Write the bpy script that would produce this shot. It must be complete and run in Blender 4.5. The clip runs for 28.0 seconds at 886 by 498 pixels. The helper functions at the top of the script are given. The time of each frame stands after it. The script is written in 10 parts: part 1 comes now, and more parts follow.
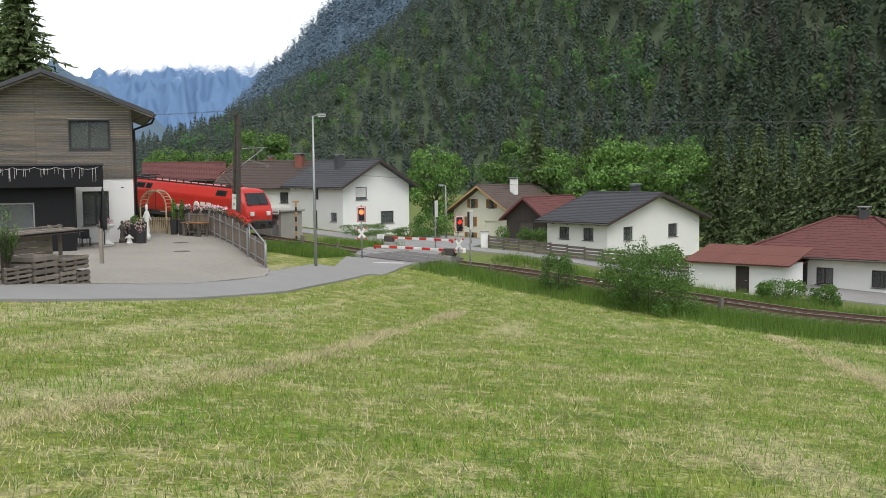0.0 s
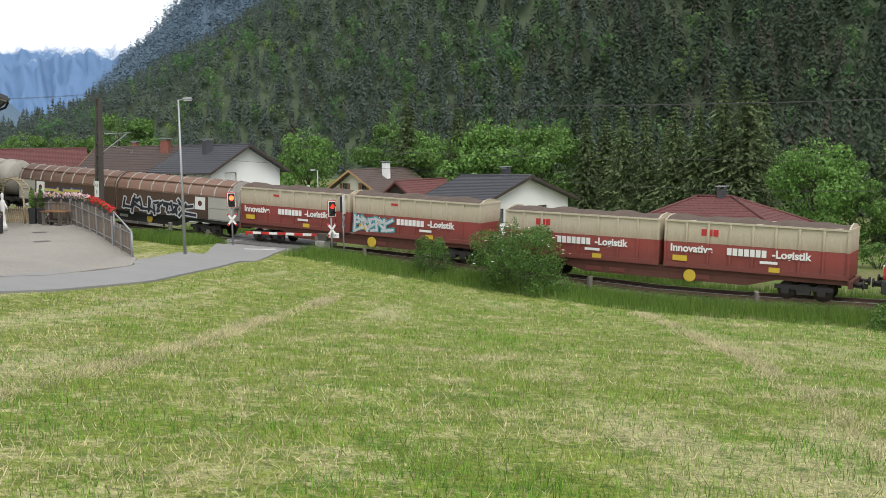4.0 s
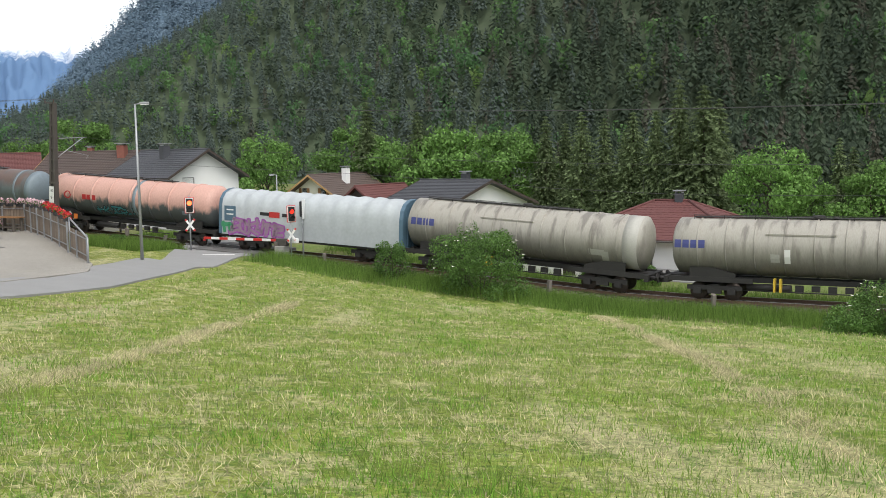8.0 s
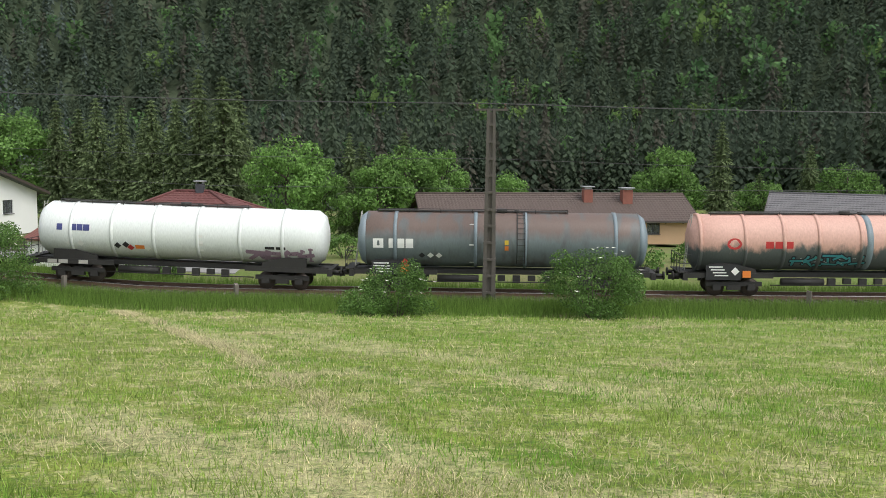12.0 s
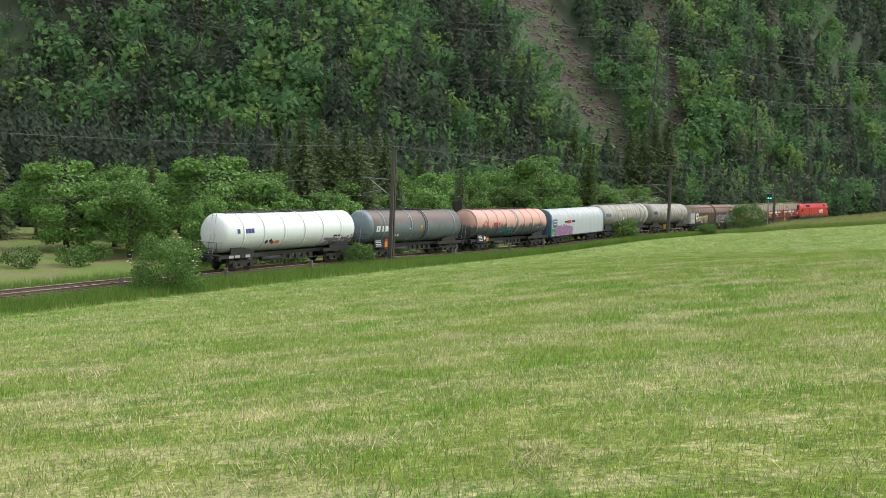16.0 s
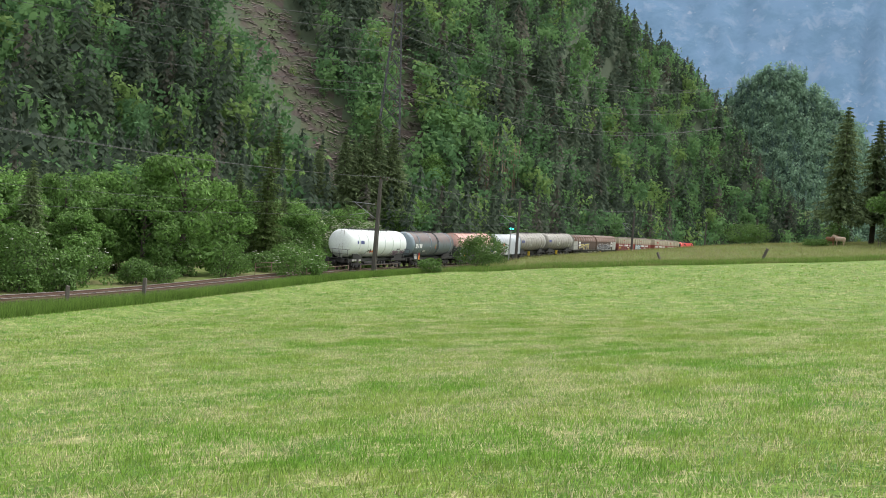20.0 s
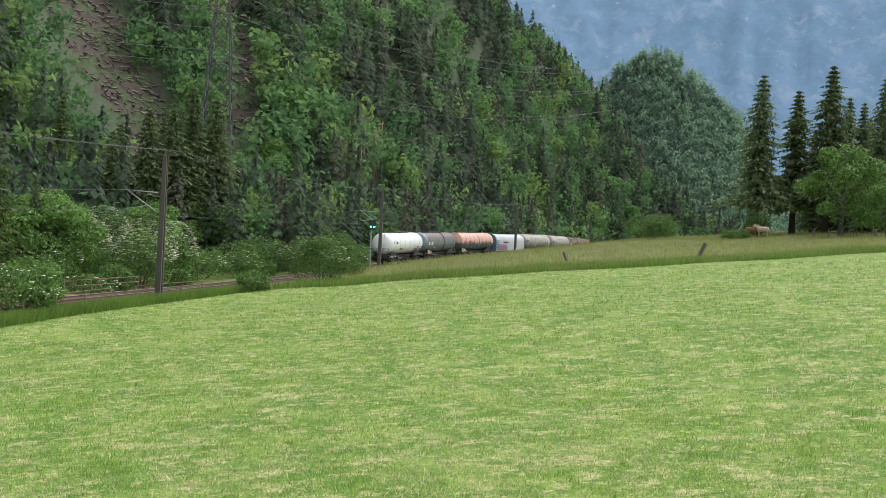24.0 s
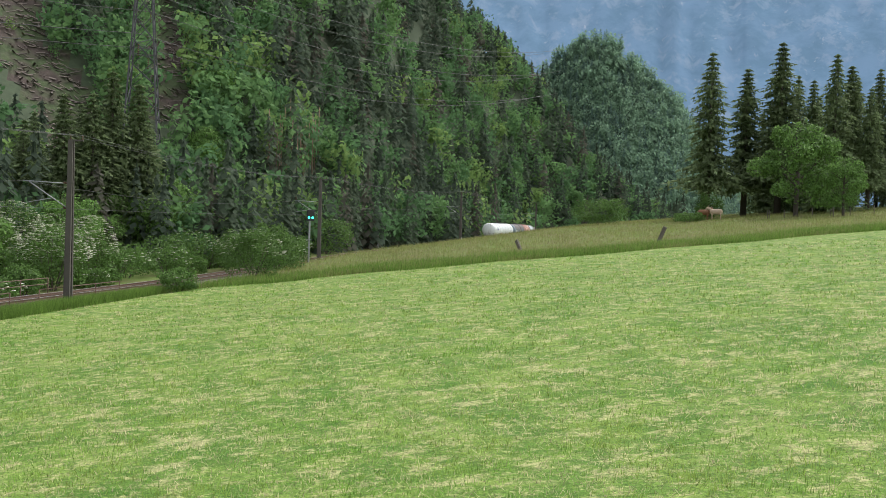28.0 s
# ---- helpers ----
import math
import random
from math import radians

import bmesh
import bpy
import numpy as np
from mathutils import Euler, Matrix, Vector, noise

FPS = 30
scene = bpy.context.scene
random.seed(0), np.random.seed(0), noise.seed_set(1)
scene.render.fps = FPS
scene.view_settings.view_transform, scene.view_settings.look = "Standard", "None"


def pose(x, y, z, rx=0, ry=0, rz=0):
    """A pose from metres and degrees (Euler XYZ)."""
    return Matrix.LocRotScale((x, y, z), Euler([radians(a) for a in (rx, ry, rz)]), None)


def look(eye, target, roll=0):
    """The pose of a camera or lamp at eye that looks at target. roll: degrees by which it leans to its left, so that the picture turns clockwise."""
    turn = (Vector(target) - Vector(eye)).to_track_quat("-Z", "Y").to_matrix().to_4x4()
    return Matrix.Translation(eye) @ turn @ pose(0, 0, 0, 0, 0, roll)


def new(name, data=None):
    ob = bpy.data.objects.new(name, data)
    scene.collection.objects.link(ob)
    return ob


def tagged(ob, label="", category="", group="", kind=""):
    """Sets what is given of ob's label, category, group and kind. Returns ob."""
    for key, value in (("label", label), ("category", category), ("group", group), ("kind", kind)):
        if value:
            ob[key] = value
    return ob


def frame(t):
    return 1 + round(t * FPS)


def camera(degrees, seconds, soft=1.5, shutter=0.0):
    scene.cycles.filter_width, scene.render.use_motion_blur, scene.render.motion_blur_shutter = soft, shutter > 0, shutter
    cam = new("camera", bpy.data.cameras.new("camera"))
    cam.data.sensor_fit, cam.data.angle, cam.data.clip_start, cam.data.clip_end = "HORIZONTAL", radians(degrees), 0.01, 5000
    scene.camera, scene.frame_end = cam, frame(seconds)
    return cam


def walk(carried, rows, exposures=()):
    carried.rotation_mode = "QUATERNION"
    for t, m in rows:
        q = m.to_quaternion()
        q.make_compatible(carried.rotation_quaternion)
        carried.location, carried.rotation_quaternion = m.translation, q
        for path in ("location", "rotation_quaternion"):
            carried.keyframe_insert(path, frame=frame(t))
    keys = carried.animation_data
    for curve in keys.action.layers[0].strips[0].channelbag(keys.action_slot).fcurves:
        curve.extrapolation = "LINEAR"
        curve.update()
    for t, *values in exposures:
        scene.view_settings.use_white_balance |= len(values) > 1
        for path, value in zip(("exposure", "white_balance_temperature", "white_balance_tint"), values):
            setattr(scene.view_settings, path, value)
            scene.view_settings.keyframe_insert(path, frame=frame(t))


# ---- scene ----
cam = camera(47.45, 28.0, soft=0.9)
# seconds, place in metres, yaw, pitch and roll in degrees
PATH = [
    (0.0, 0.00, -0.00, 7.50, 0.25, -4.70, -0.62),
    (0.5, 0.00, -0.00, 7.50, -0.02, -4.83, -0.79),
    (1.0, 0.00, -0.00, 7.50, -1.02, -5.03, -0.93),
    (1.5, 0.00, -0.00, 7.50, -2.52, -5.25, -0.97),
    (2.0, 0.00, -0.00, 7.50, -3.59, -5.41, -0.90),
    (2.5, 0.00, -0.00, 7.50, -4.47, -5.53, -0.97),
    (3.0, 0.00, -0.00, 7.50, -5.54, -5.61, -1.03),
    (3.5, 0.00, -0.00, 7.50, -6.30, -5.67, -1.09),
    (5.5, 0.00, -0.00, 7.50, -8.41, -5.73, -0.75),
    (6.0, 0.00, -0.00, 7.50, -8.66, -5.67, -0.76),
    (6.5, 0.00, -0.00, 7.50, -8.85, -5.61, -0.65),
    (7.0, 0.00, -0.00, 7.50, -8.93, -5.57, -0.67),
    (7.5, 0.00, -0.00, 7.50, -9.06, -5.54, -0.77),
    (8.0, 0.00, -0.00, 7.50, -9.22, -5.49, -1.06),
    (8.5, 0.00, -0.00, 7.50, -9.45, -5.45, -1.17),
    (9.0, 0.00, -0.00, 7.50, -9.80, -5.41, -1.19),
    (9.5, 0.00, -0.00, 7.50, -11.11, -5.42, -1.24),
    (10.0, 0.00, -0.00, 7.50, -12.45, -5.47, -1.34),
    (10.5, 0.00, -0.00, 7.50, -14.46, -5.52, -1.31),
    (11.0, 0.00, -0.00, 7.50, -19.53, -5.64, -0.76),
    (11.5, 0.00, -0.00, 7.50, -25.66, -5.80, -0.95),
    (12.0, 0.00, -0.00, 7.50, -36.03, -6.15, 0.53),
    (12.5, 0.00, -0.00, 7.50, -46.82, -6.04, 2.03),
    (13.0, 0.00, -0.00, 7.50, -56.79, -5.82, 2.60),
    (13.5, 0.00, -0.00, 7.50, -67.35, -5.48, 2.80),
    (15.5, 0.00, -0.00, 7.50, -92.67, -4.26, 2.12),
    (16.0, 0.00, -0.00, 7.50, -95.94, -3.91, 2.38),
    (16.5, 0.00, -0.00, 7.50, -98.55, -3.59, 2.77),
    (17.0, 5.68, -2.65, 7.41, -100.10, -3.33, 3.13),
    (17.5, 12.20, -5.69, 7.31, -101.78, -2.93, 3.74),
    (18.0, 18.25, -8.51, 7.21, -103.51, -2.49, 3.88),
    (18.5, 23.57, -10.99, 7.13, -105.23, -2.16, 4.02),
    (19.0, 29.31, -13.67, 7.04, -106.84, -1.88, 4.20),
    (19.5, 34.46, -16.07, 6.96, -108.19, -1.68, 4.59),
    (20.0, 39.52, -18.43, 6.88, -109.57, -1.56, 4.65),
    (20.5, 43.96, -20.50, 6.81, -110.89, -1.37, 4.58),
    (22.5, 60.76, -28.33, 6.54, -115.46, -0.84, 3.92),
    (23.0, 64.07, -29.88, 6.49, -115.98, -0.86, 3.78),
    (23.5, 67.08, -31.28, 6.45, -116.50, -0.88, 3.57),
    (24.0, 70.23, -32.75, 6.40, -116.96, -0.93, 3.11),
    (24.5, 73.12, -34.10, 6.35, -117.65, -0.98, 2.89),
    (25.0, 76.00, -35.44, 6.31, -118.47, -1.20, 2.59),
    (25.5, 76.19, -35.53, 6.30, -119.10, -1.27, 2.25),
    (26.0, 76.24, -35.55, 6.30, -119.62, -1.30, 2.06),
    (26.5, 76.25, -35.56, 6.30, -119.85, -1.33, 2.03),
    (27.0, 76.24, -35.55, 6.30, -120.04, -1.36, 1.91),
    (27.5, 76.27, -35.56, 6.30, -120.19, -1.40, 1.82),
    (28.0, 76.33, -35.59, 6.30, -120.30, -1.37, 1.85),
]


def aim(yaw, pitch):
    y, p = radians(yaw), radians(pitch)
    return Vector((-math.sin(y) * math.cos(p), math.cos(y) * math.cos(p), math.sin(p)))


walk(cam, [(t, look((x, y, z), Vector((x, y, z)) + aim(yaw, pitch), roll)) for t, x, y, z, yaw, pitch, roll in PATH],
     [(0, -0.08), (3, 0.0), (6, 0.1), (12, 0.15), (17, 0.34), (20, 0.46), (28, 0.36)])
# ---- light ----
SUN_AZ, SUN_EL = 165.0, 58.0      # compass of the sun in this plan, and its height
world = bpy.data.worlds.new("world")
scene.world = world
world.use_nodes = True
wn = world.node_tree.nodes
sky = wn.new("ShaderNodeTexSky")
sky.sky_type = "NISHITA"
sky.sun_disc = False
sky.sun_elevation = radians(SUN_EL)
sky.sun_rotation = radians(SUN_AZ)
sky.air_density, sky.dust_density, sky.ozone_density = 1.0, 2.2, 0.9
wn["Background"].inputs[1].default_value = 0.15
thin_cloud = wn.new("ShaderNodeHueSaturation")      # thin high cloud pales the sky
thin_cloud.inputs["Saturation"].default_value = 0.22
thin_cloud.inputs["Value"].default_value = 1.7
world.node_tree.links.new(sky.outputs[0], thin_cloud.inputs["Color"])
world.node_tree.links.new(thin_cloud.outputs[0], wn["Background"].inputs[0])
sun = new("sun", bpy.data.lights.new("sun", "SUN"))
sun.data.energy, sun.data.angle, sun.data.color = 1.1, radians(30), (1.0, 0.96, 0.9)
sun.matrix_world = look((0, 0, 60), Vector((0, 0, 60)) - Vector((math.sin(radians(SUN_AZ)) * math.cos(radians(SUN_EL)), math.cos(radians(SUN_AZ)) * math.cos(radians(SUN_EL)), math.sin(radians(SUN_EL)))))

# ---- materials ----
MATS = {}


def mat(name, colour, rough=0.7, metal=0.0, vary=0.12, scale=3.0, fine=40.0, bump=0.0, colour2=None, stretch=(1, 1, 1), random_tone=0.0, island=0.0, emit=0.0, patch=None, spec=None, coords="Object", leaf=0.0):
    """A surface with variation at two scales. colour2: the tone of its stains; patch: how much of it they take."""
    if name in MATS:
        return MATS[name]
    m = bpy.data.materials.new(name)
    m.use_nodes = True
    nt = m.node_tree
    N, L = nt.nodes, nt.links
    b = N["Principled BSDF"]
    b.inputs["Roughness"].default_value = rough
    b.inputs["Metallic"].default_value = metal
    if spec is not None:
        b.inputs["Specular IOR Level"].default_value = spec
    tc = N.new("ShaderNodeTexCoord")
    mp = N.new("ShaderNodeMapping")
    mp.inputs["Scale"].default_value = stretch
    L.new(tc.outputs[coords], mp.inputs[0])
    n1 = N.new("ShaderNodeTexNoise")
    n1.inputs["Scale"].default_value, n1.inputs["Detail"].default_value = scale, 5
    n2 = N.new("ShaderNodeTexNoise")
    n2.inputs["Scale"].default_value, n2.inputs["Detail"].default_value = fine, 3
    L.new(mp.outputs[0], n1.inputs[0])
    L.new(mp.outputs[0], n2.inputs[0])
    c2 = colour2 if colour2 else tuple(c * 0.6 for c in colour)
    ramp = N.new("ShaderNodeValToRGB")
    lo, hi = (0.5 - 0.2, 0.5 + 0.2) if patch is None else (patch - 0.06, patch + 0.1)
    ramp.color_ramp.elements[0].position, ramp.color_ramp.elements[1].position = lo, hi
    ramp.color_ramp.elements[0].color = (*c2, 1)
    ramp.color_ramp.elements[1].color = (*colour, 1)
    L.new(n1.outputs[0], ramp.inputs[0])
    hsv = N.new("ShaderNodeHueSaturation")
    if colour2 or patch is not None:
        L.new(ramp.outputs[0], hsv.inputs["Color"])
    else:
        mix = N.new("ShaderNodeMixRGB")
        mix.inputs[0].default_value = vary * 2
        mix.inputs[1].default_value = (*colour, 1)
        L.new(ramp.outputs[0], mix.inputs[2])
        L.new(mix.outputs[0], hsv.inputs["Color"])
    val = N.new("ShaderNodeMath")
    val.operation = "MULTIPLY_ADD"
    val.inputs[1].default_value, val.inputs[2].default_value = vary * 2, 1 - vary
    L.new(n2.outputs[0], val.inputs[0])
    last = val.outputs[0]
    for amount, node, sock in ((random_tone, "ShaderNodeObjectInfo", "Random"), (island, "ShaderNodeNewGeometry", "Random Per Island")):
        if amount:
            src = N.new(node)
            a = N.new("ShaderNodeMath")
            a.operation = "MULTIPLY_ADD"
            a.inputs[1].default_value, a.inputs[2].default_value = amount * 2, 1 - amount
            L.new(src.outputs[sock], a.inputs[0])
            x = N.new("ShaderNodeMath")
            x.operation = "MULTIPLY"
            L.new(last, x.inputs[0])
            L.new(a.outputs[0], x.inputs[1])
            last = x.outputs[0]
    L.new(last, hsv.inputs["Value"])
    L.new(hsv.outputs[0], b.inputs["Base Color"])
    if bump:
        bp = N.new("ShaderNodeBump")
        bp.inputs["Strength"].default_value = 0.6
        bp.inputs["Distance"].default_value = bump
        L.new(n2.outputs[0], bp.inputs["Height"])
        L.new(bp.outputs[0], b.inputs["Normal"])
    if emit:
        b.inputs["Emission Color"].default_value = (*colour, 1)
        b.inputs["Emission Strength"].default_value = emit
    if leaf:
        tr = N.new("ShaderNodeBsdfTranslucent")
        L.new(hsv.outputs[0], tr.inputs["Color"])
        ms = N.new("ShaderNodeMixShader")
        ms.inputs[0].default_value = leaf
        L.new(b.outputs[0], ms.inputs[1])
        L.new(tr.outputs[0], ms.inputs[2])
        L.new(ms.outputs[0], N["Material Output"].inputs["Surface"])
    MATS[name] = m
    return m


SWATH = -10.0      # the way the mown swathes run, degrees


def meadow(name):
    """Mown grass: green regrowth, pale swathes of straw lying in rows, thin brown spots."""
    m = bpy.data.materials.new(name)
    m.use_nodes = True
    N, L = m.node_tree.nodes, m.node_tree.links
    b = N["Principled BSDF"]
    b.inputs["Roughness"].default_value = 0.9
    b.inputs["Specular IOR Level"].default_value = 0.15
    tc = N.new("ShaderNodeTexCoord")

    def noise_of(scale, detail, stretch=(1, 1, 1), turn=0.0, rough=0.55):
        mp = N.new("ShaderNodeMapping")
        mp.inputs["Scale"].default_value = stretch
        mp.inputs["Rotation"].default_value = (0, 0, radians(turn))
        n = N.new("ShaderNodeTexNoise")
        n.inputs["Scale"].default_value, n.inputs["Detail"].default_value, n.inputs["Roughness"].default_value = scale, detail, rough
        L.new(tc.outputs["Object"], mp.inputs[0])
        L.new(mp.outputs[0], n.inputs[0])
        return n.outputs[0]

    def ramp(src, lo, hi, a, c):
        r = N.new("ShaderNodeValToRGB")
        r.color_ramp.elements[0].position, r.color_ramp.elements[1].position = lo, hi
        r.color_ramp.elements[0].color, r.color_ramp.elements[1].color = (*a, 1), (*c, 1)
        L.new(src, r.inputs[0])
        return r.outputs[0]

    def mix(fac, a, c):
        x = N.new("ShaderNodeMixRGB")
        L.new(fac, x.inputs[0])
        for k, v in ((1, a), (2, c)):
            if isinstance(v, tuple):
                x.inputs[k].default_value = (*v, 1)
            else:
                L.new(v, x.inputs[k])
        return x.outputs[0]

    green = ramp(noise_of(0.9, 9, rough=0.8), 0.38, 0.62, (0.14, 0.18, 0.03), (0.27, 0.31, 0.06))
    sep = N.new("ShaderNodeSeparateXYZ")
    L.new(tc.outputs["Object"], sep.inputs[0])
    east = N.new("ShaderNodeMapRange")
    east.inputs["From Min"].default_value, east.inputs["From Max"].default_value = -8, 48
    L.new(sep.outputs[0], east.inputs["Value"])
    lush = ramp(noise_of(0.45, 9, rough=0.78), 0.4, 0.62, (0.08, 0.185, 0.024), (0.215, 0.315, 0.064))
    green = mix(east.outputs[0], green, lush)
    drier = noise_of(1.5, 9, (1, 0.7, 1), -8, 0.82)
    rows = mix(east.outputs[0], ramp(drier, 0.53, 0.57, (0, 0, 0), (0.85, 0.85, 0.85)), ramp(drier, 0.53, 0.57, (0, 0, 0), (0.75, 0.75, 0.75)))
    spots = ramp(noise_of(3.0, 9, rough=0.82), 0.54, 0.58, (0, 0, 0), (0.75, 0.75, 0.75))
    col = mix(spots, mix(rows, green, (0.47, 0.44, 0.22)), (0.44, 0.42, 0.2))
    turned = N.new("ShaderNodeMapping")
    turned.vector_type = "TEXTURE"
    turned.inputs["Scale"].default_value = (1, 24, 1)
    turned.inputs["Rotation"].default_value = (0, 0, radians(SWATH))
    L.new(tc.outputs["Object"], turned.inputs[0])
    band = N.new("ShaderNodeTexNoise")
    band.inputs["Scale"].default_value, band.inputs["Detail"].default_value, band.inputs["Roughness"].default_value = 0.55, 3, 0.5
    L.new(turned.outputs[0], band.inputs[0])
    rough_edge = N.new("ShaderNodeMath")
    rough_edge.operation = "MULTIPLY_ADD"
    rough_edge.inputs[1].default_value = 0.3
    L.new(noise_of(2.2, 7, rough=0.75), rough_edge.inputs[0])
    L.new(band.outputs[0], rough_edge.inputs[2])
    swath = rough_edge.outputs[0]
    lines = mix(east.outputs[0], ramp(swath, 0.7, 0.78, (0, 0, 0), (0.7, 0.7, 0.7)), (0.0, 0.0, 0.0))
    col = mix(lines, col, (0.5, 0.46, 0.26))
    brown = ramp(noise_of(0.33, 8, rough=0.8), 0.63, 0.7, (0, 0, 0), (0.5, 0.5, 0.5))
    col = mix(brown, col, (0.17, 0.12, 0.06))
    tufty = ramp(noise_of(2.6, 8, rough=0.8), 0.53, 0.58, (0, 0, 0), (0.7, 0.7, 0.7))
    col = mix(tufty, col, (0.09, 0.17, 0.028))
    # fine dark grain puts the shade between grass blades into the colour
    fine = ramp(noise_of(14, 8, rough=0.85), 0.36, 0.66, (0.3, 0.3, 0.3), (1.6, 1.6, 1.6))
    mul = N.new("ShaderNodeMixRGB")
    mul.blend_type = "MULTIPLY"
    mul.inputs[0].default_value = 1
    L.new(col, mul.inputs[1])
    L.new(fine, mul.inputs[2])
    L.new(mul.outputs[0], b.inputs["Base Color"])
    bp = N.new("ShaderNodeBump")
    bp.inputs["Strength"].default_value, bp.inputs["Distance"].default_value = 0.8, 0.06
    L.new(noise_of(22, 4), bp.inputs["Height"])
    L.new(bp.outputs[0], b.inputs["Normal"])
    return m


GRASS = meadow("mown meadow")
UNCUT = mat("uncut meadow ground", (0.13, 0.18, 0.05), 0.95, vary=0.35, scale=0.25, fine=5, bump=0.08, colour2=(0.165, 0.165, 0.075), patch=0.47, spec=0.1)
BLADE = mat("grass blades", (0.17, 0.33, 0.045), 0.7, vary=0.25, colour2=(0.27, 0.37, 0.08), patch=0.5, scale=0.35, fine=4, island=0.5, spec=0.2, leaf=0.42)
STRAW = mat("dry straw", (0.62, 0.56, 0.34), 0.8, vary=0.25, scale=0.4, fine=4, island=0.55, spec=0.2, leaf=0.42)
TALL = mat("tall grass", (0.175, 0.285, 0.06), 0.8, vary=0.25, scale=0.4, fine=4, island=0.4, spec=0.15, leaf=0.42)
MIXED = mat("uncut meadow grass", (0.24, 0.29, 0.08), 0.8, vary=0.25, scale=0.2, fine=4, island=0.3, spec=0.15, leaf=0.42)
SEED = mat("meadow seed heads", (0.33, 0.31, 0.15), 0.85, vary=0.25, scale=0.3, fine=4, island=0.3, spec=0.1, leaf=0.42)
FOREST = mat("forest floor", (0.065, 0.09, 0.048), 0.95, vary=0.3, scale=0.05, fine=1.2)
SCREE = mat("bare earth and slide debris", (0.07, 0.052, 0.044), 0.95, vary=0.5, scale=0.22, fine=1.1, bump=0.25, colour2=(0.06, 0.085, 0.034), patch=0.5)
# Needle tones lean blue-grey to carry haze, the last one most.
CONIFERS = [mat("conifer needles " + n, c, 0.8, vary=0.25, scale=0.12, fine=0.6, island=0.12, spec=0.05, leaf=0.5) for n, c in (("dark", (0.082, 0.112, 0.078)), ("mid", (0.1, 0.135, 0.088)), ("brownish", (0.125, 0.125, 0.098)), ("haze-tinted", (0.135, 0.17, 0.15)))]
BROADS = [mat("broadleaf crowns " + n, c, 0.75, vary=0.25, scale=0.12, fine=0.6, island=0.14, spec=0.08, leaf=0.5) for n, c in (("deep", (0.125, 0.24, 0.105)), ("fresh", (0.165, 0.295, 0.115)), ("bright", (0.215, 0.33, 0.11)))]
# Distance haze is put into this needle colour as pale blue.
RIDGEWOOD = mat("far conifers coloured with haze", (0.15, 0.21, 0.26), 1.0, vary=0.2, scale=0.05, fine=0.5, island=0.25, spec=0.0, leaf=0.3)
# Pale bluish crown colours stand in for haze before the middle hill.
HAZETINTED = [mat("hazy " + n, c, 0.9, vary=0.2, scale=0.1, fine=1.0, island=0.25, spec=0.1, leaf=0.5) for n, c in (("broadleaf crowns", (0.25, 0.38, 0.26)), ("conifer crowns", (0.185, 0.28, 0.235)))]
LEAF = mat("tree leaves", (0.165, 0.3, 0.075), 0.6, vary=0.25, scale=0.3, fine=3, island=0.5, random_tone=0.15, spec=0.3, leaf=0.42)
BUSHLEAF = mat("shrub leaves", (0.115, 0.215, 0.05), 0.6, vary=0.25, scale=0.5, fine=5, island=0.4, random_tone=0.15, spec=0.3, leaf=0.35)
NEEDLE = mat("spruce needles", (0.19, 0.25, 0.12), 0.75, vary=0.25, scale=0.3, fine=3, island=0.4, random_tone=0.15, spec=0.15, leaf=0.42)
LARCHLEAF = mat("larch needles", (0.12, 0.175, 0.055), 0.75, vary=0.25, scale=0.3, fine=3, island=0.5, random_tone=0.1, spec=0.15, leaf=0.42)
PURPLE = mat("dark red leaves", (0.04, 0.02, 0.022), 0.6, vary=0.25, scale=0.5, fine=5, island=0.5, leaf=0.42)
BLOSSOM = mat("white blossom", (0.75, 0.75, 0.62), 0.8, vary=0.1, scale=2, fine=9)
BARK = mat("bark", (0.09, 0.075, 0.06), 0.95, vary=0.3, scale=2, fine=14, bump=0.03)
# The blue of distant haze is painted into this woodland colour.
HAZEBLUE = mat("far wooded ridge tinted with haze", (0.125, 0.18, 0.23), 1.0, vary=0.2, scale=0.012, fine=0.12, colour2=(0.11, 0.16, 0.21), spec=0.0)
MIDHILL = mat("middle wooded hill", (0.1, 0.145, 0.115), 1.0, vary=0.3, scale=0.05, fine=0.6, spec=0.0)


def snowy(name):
    """Bare rock below, tinted blue-grey for haze; snow fields above an uneven line."""
    # the low colour is rock with the blue of haze painted in
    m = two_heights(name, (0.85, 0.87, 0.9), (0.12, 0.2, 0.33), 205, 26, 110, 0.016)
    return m


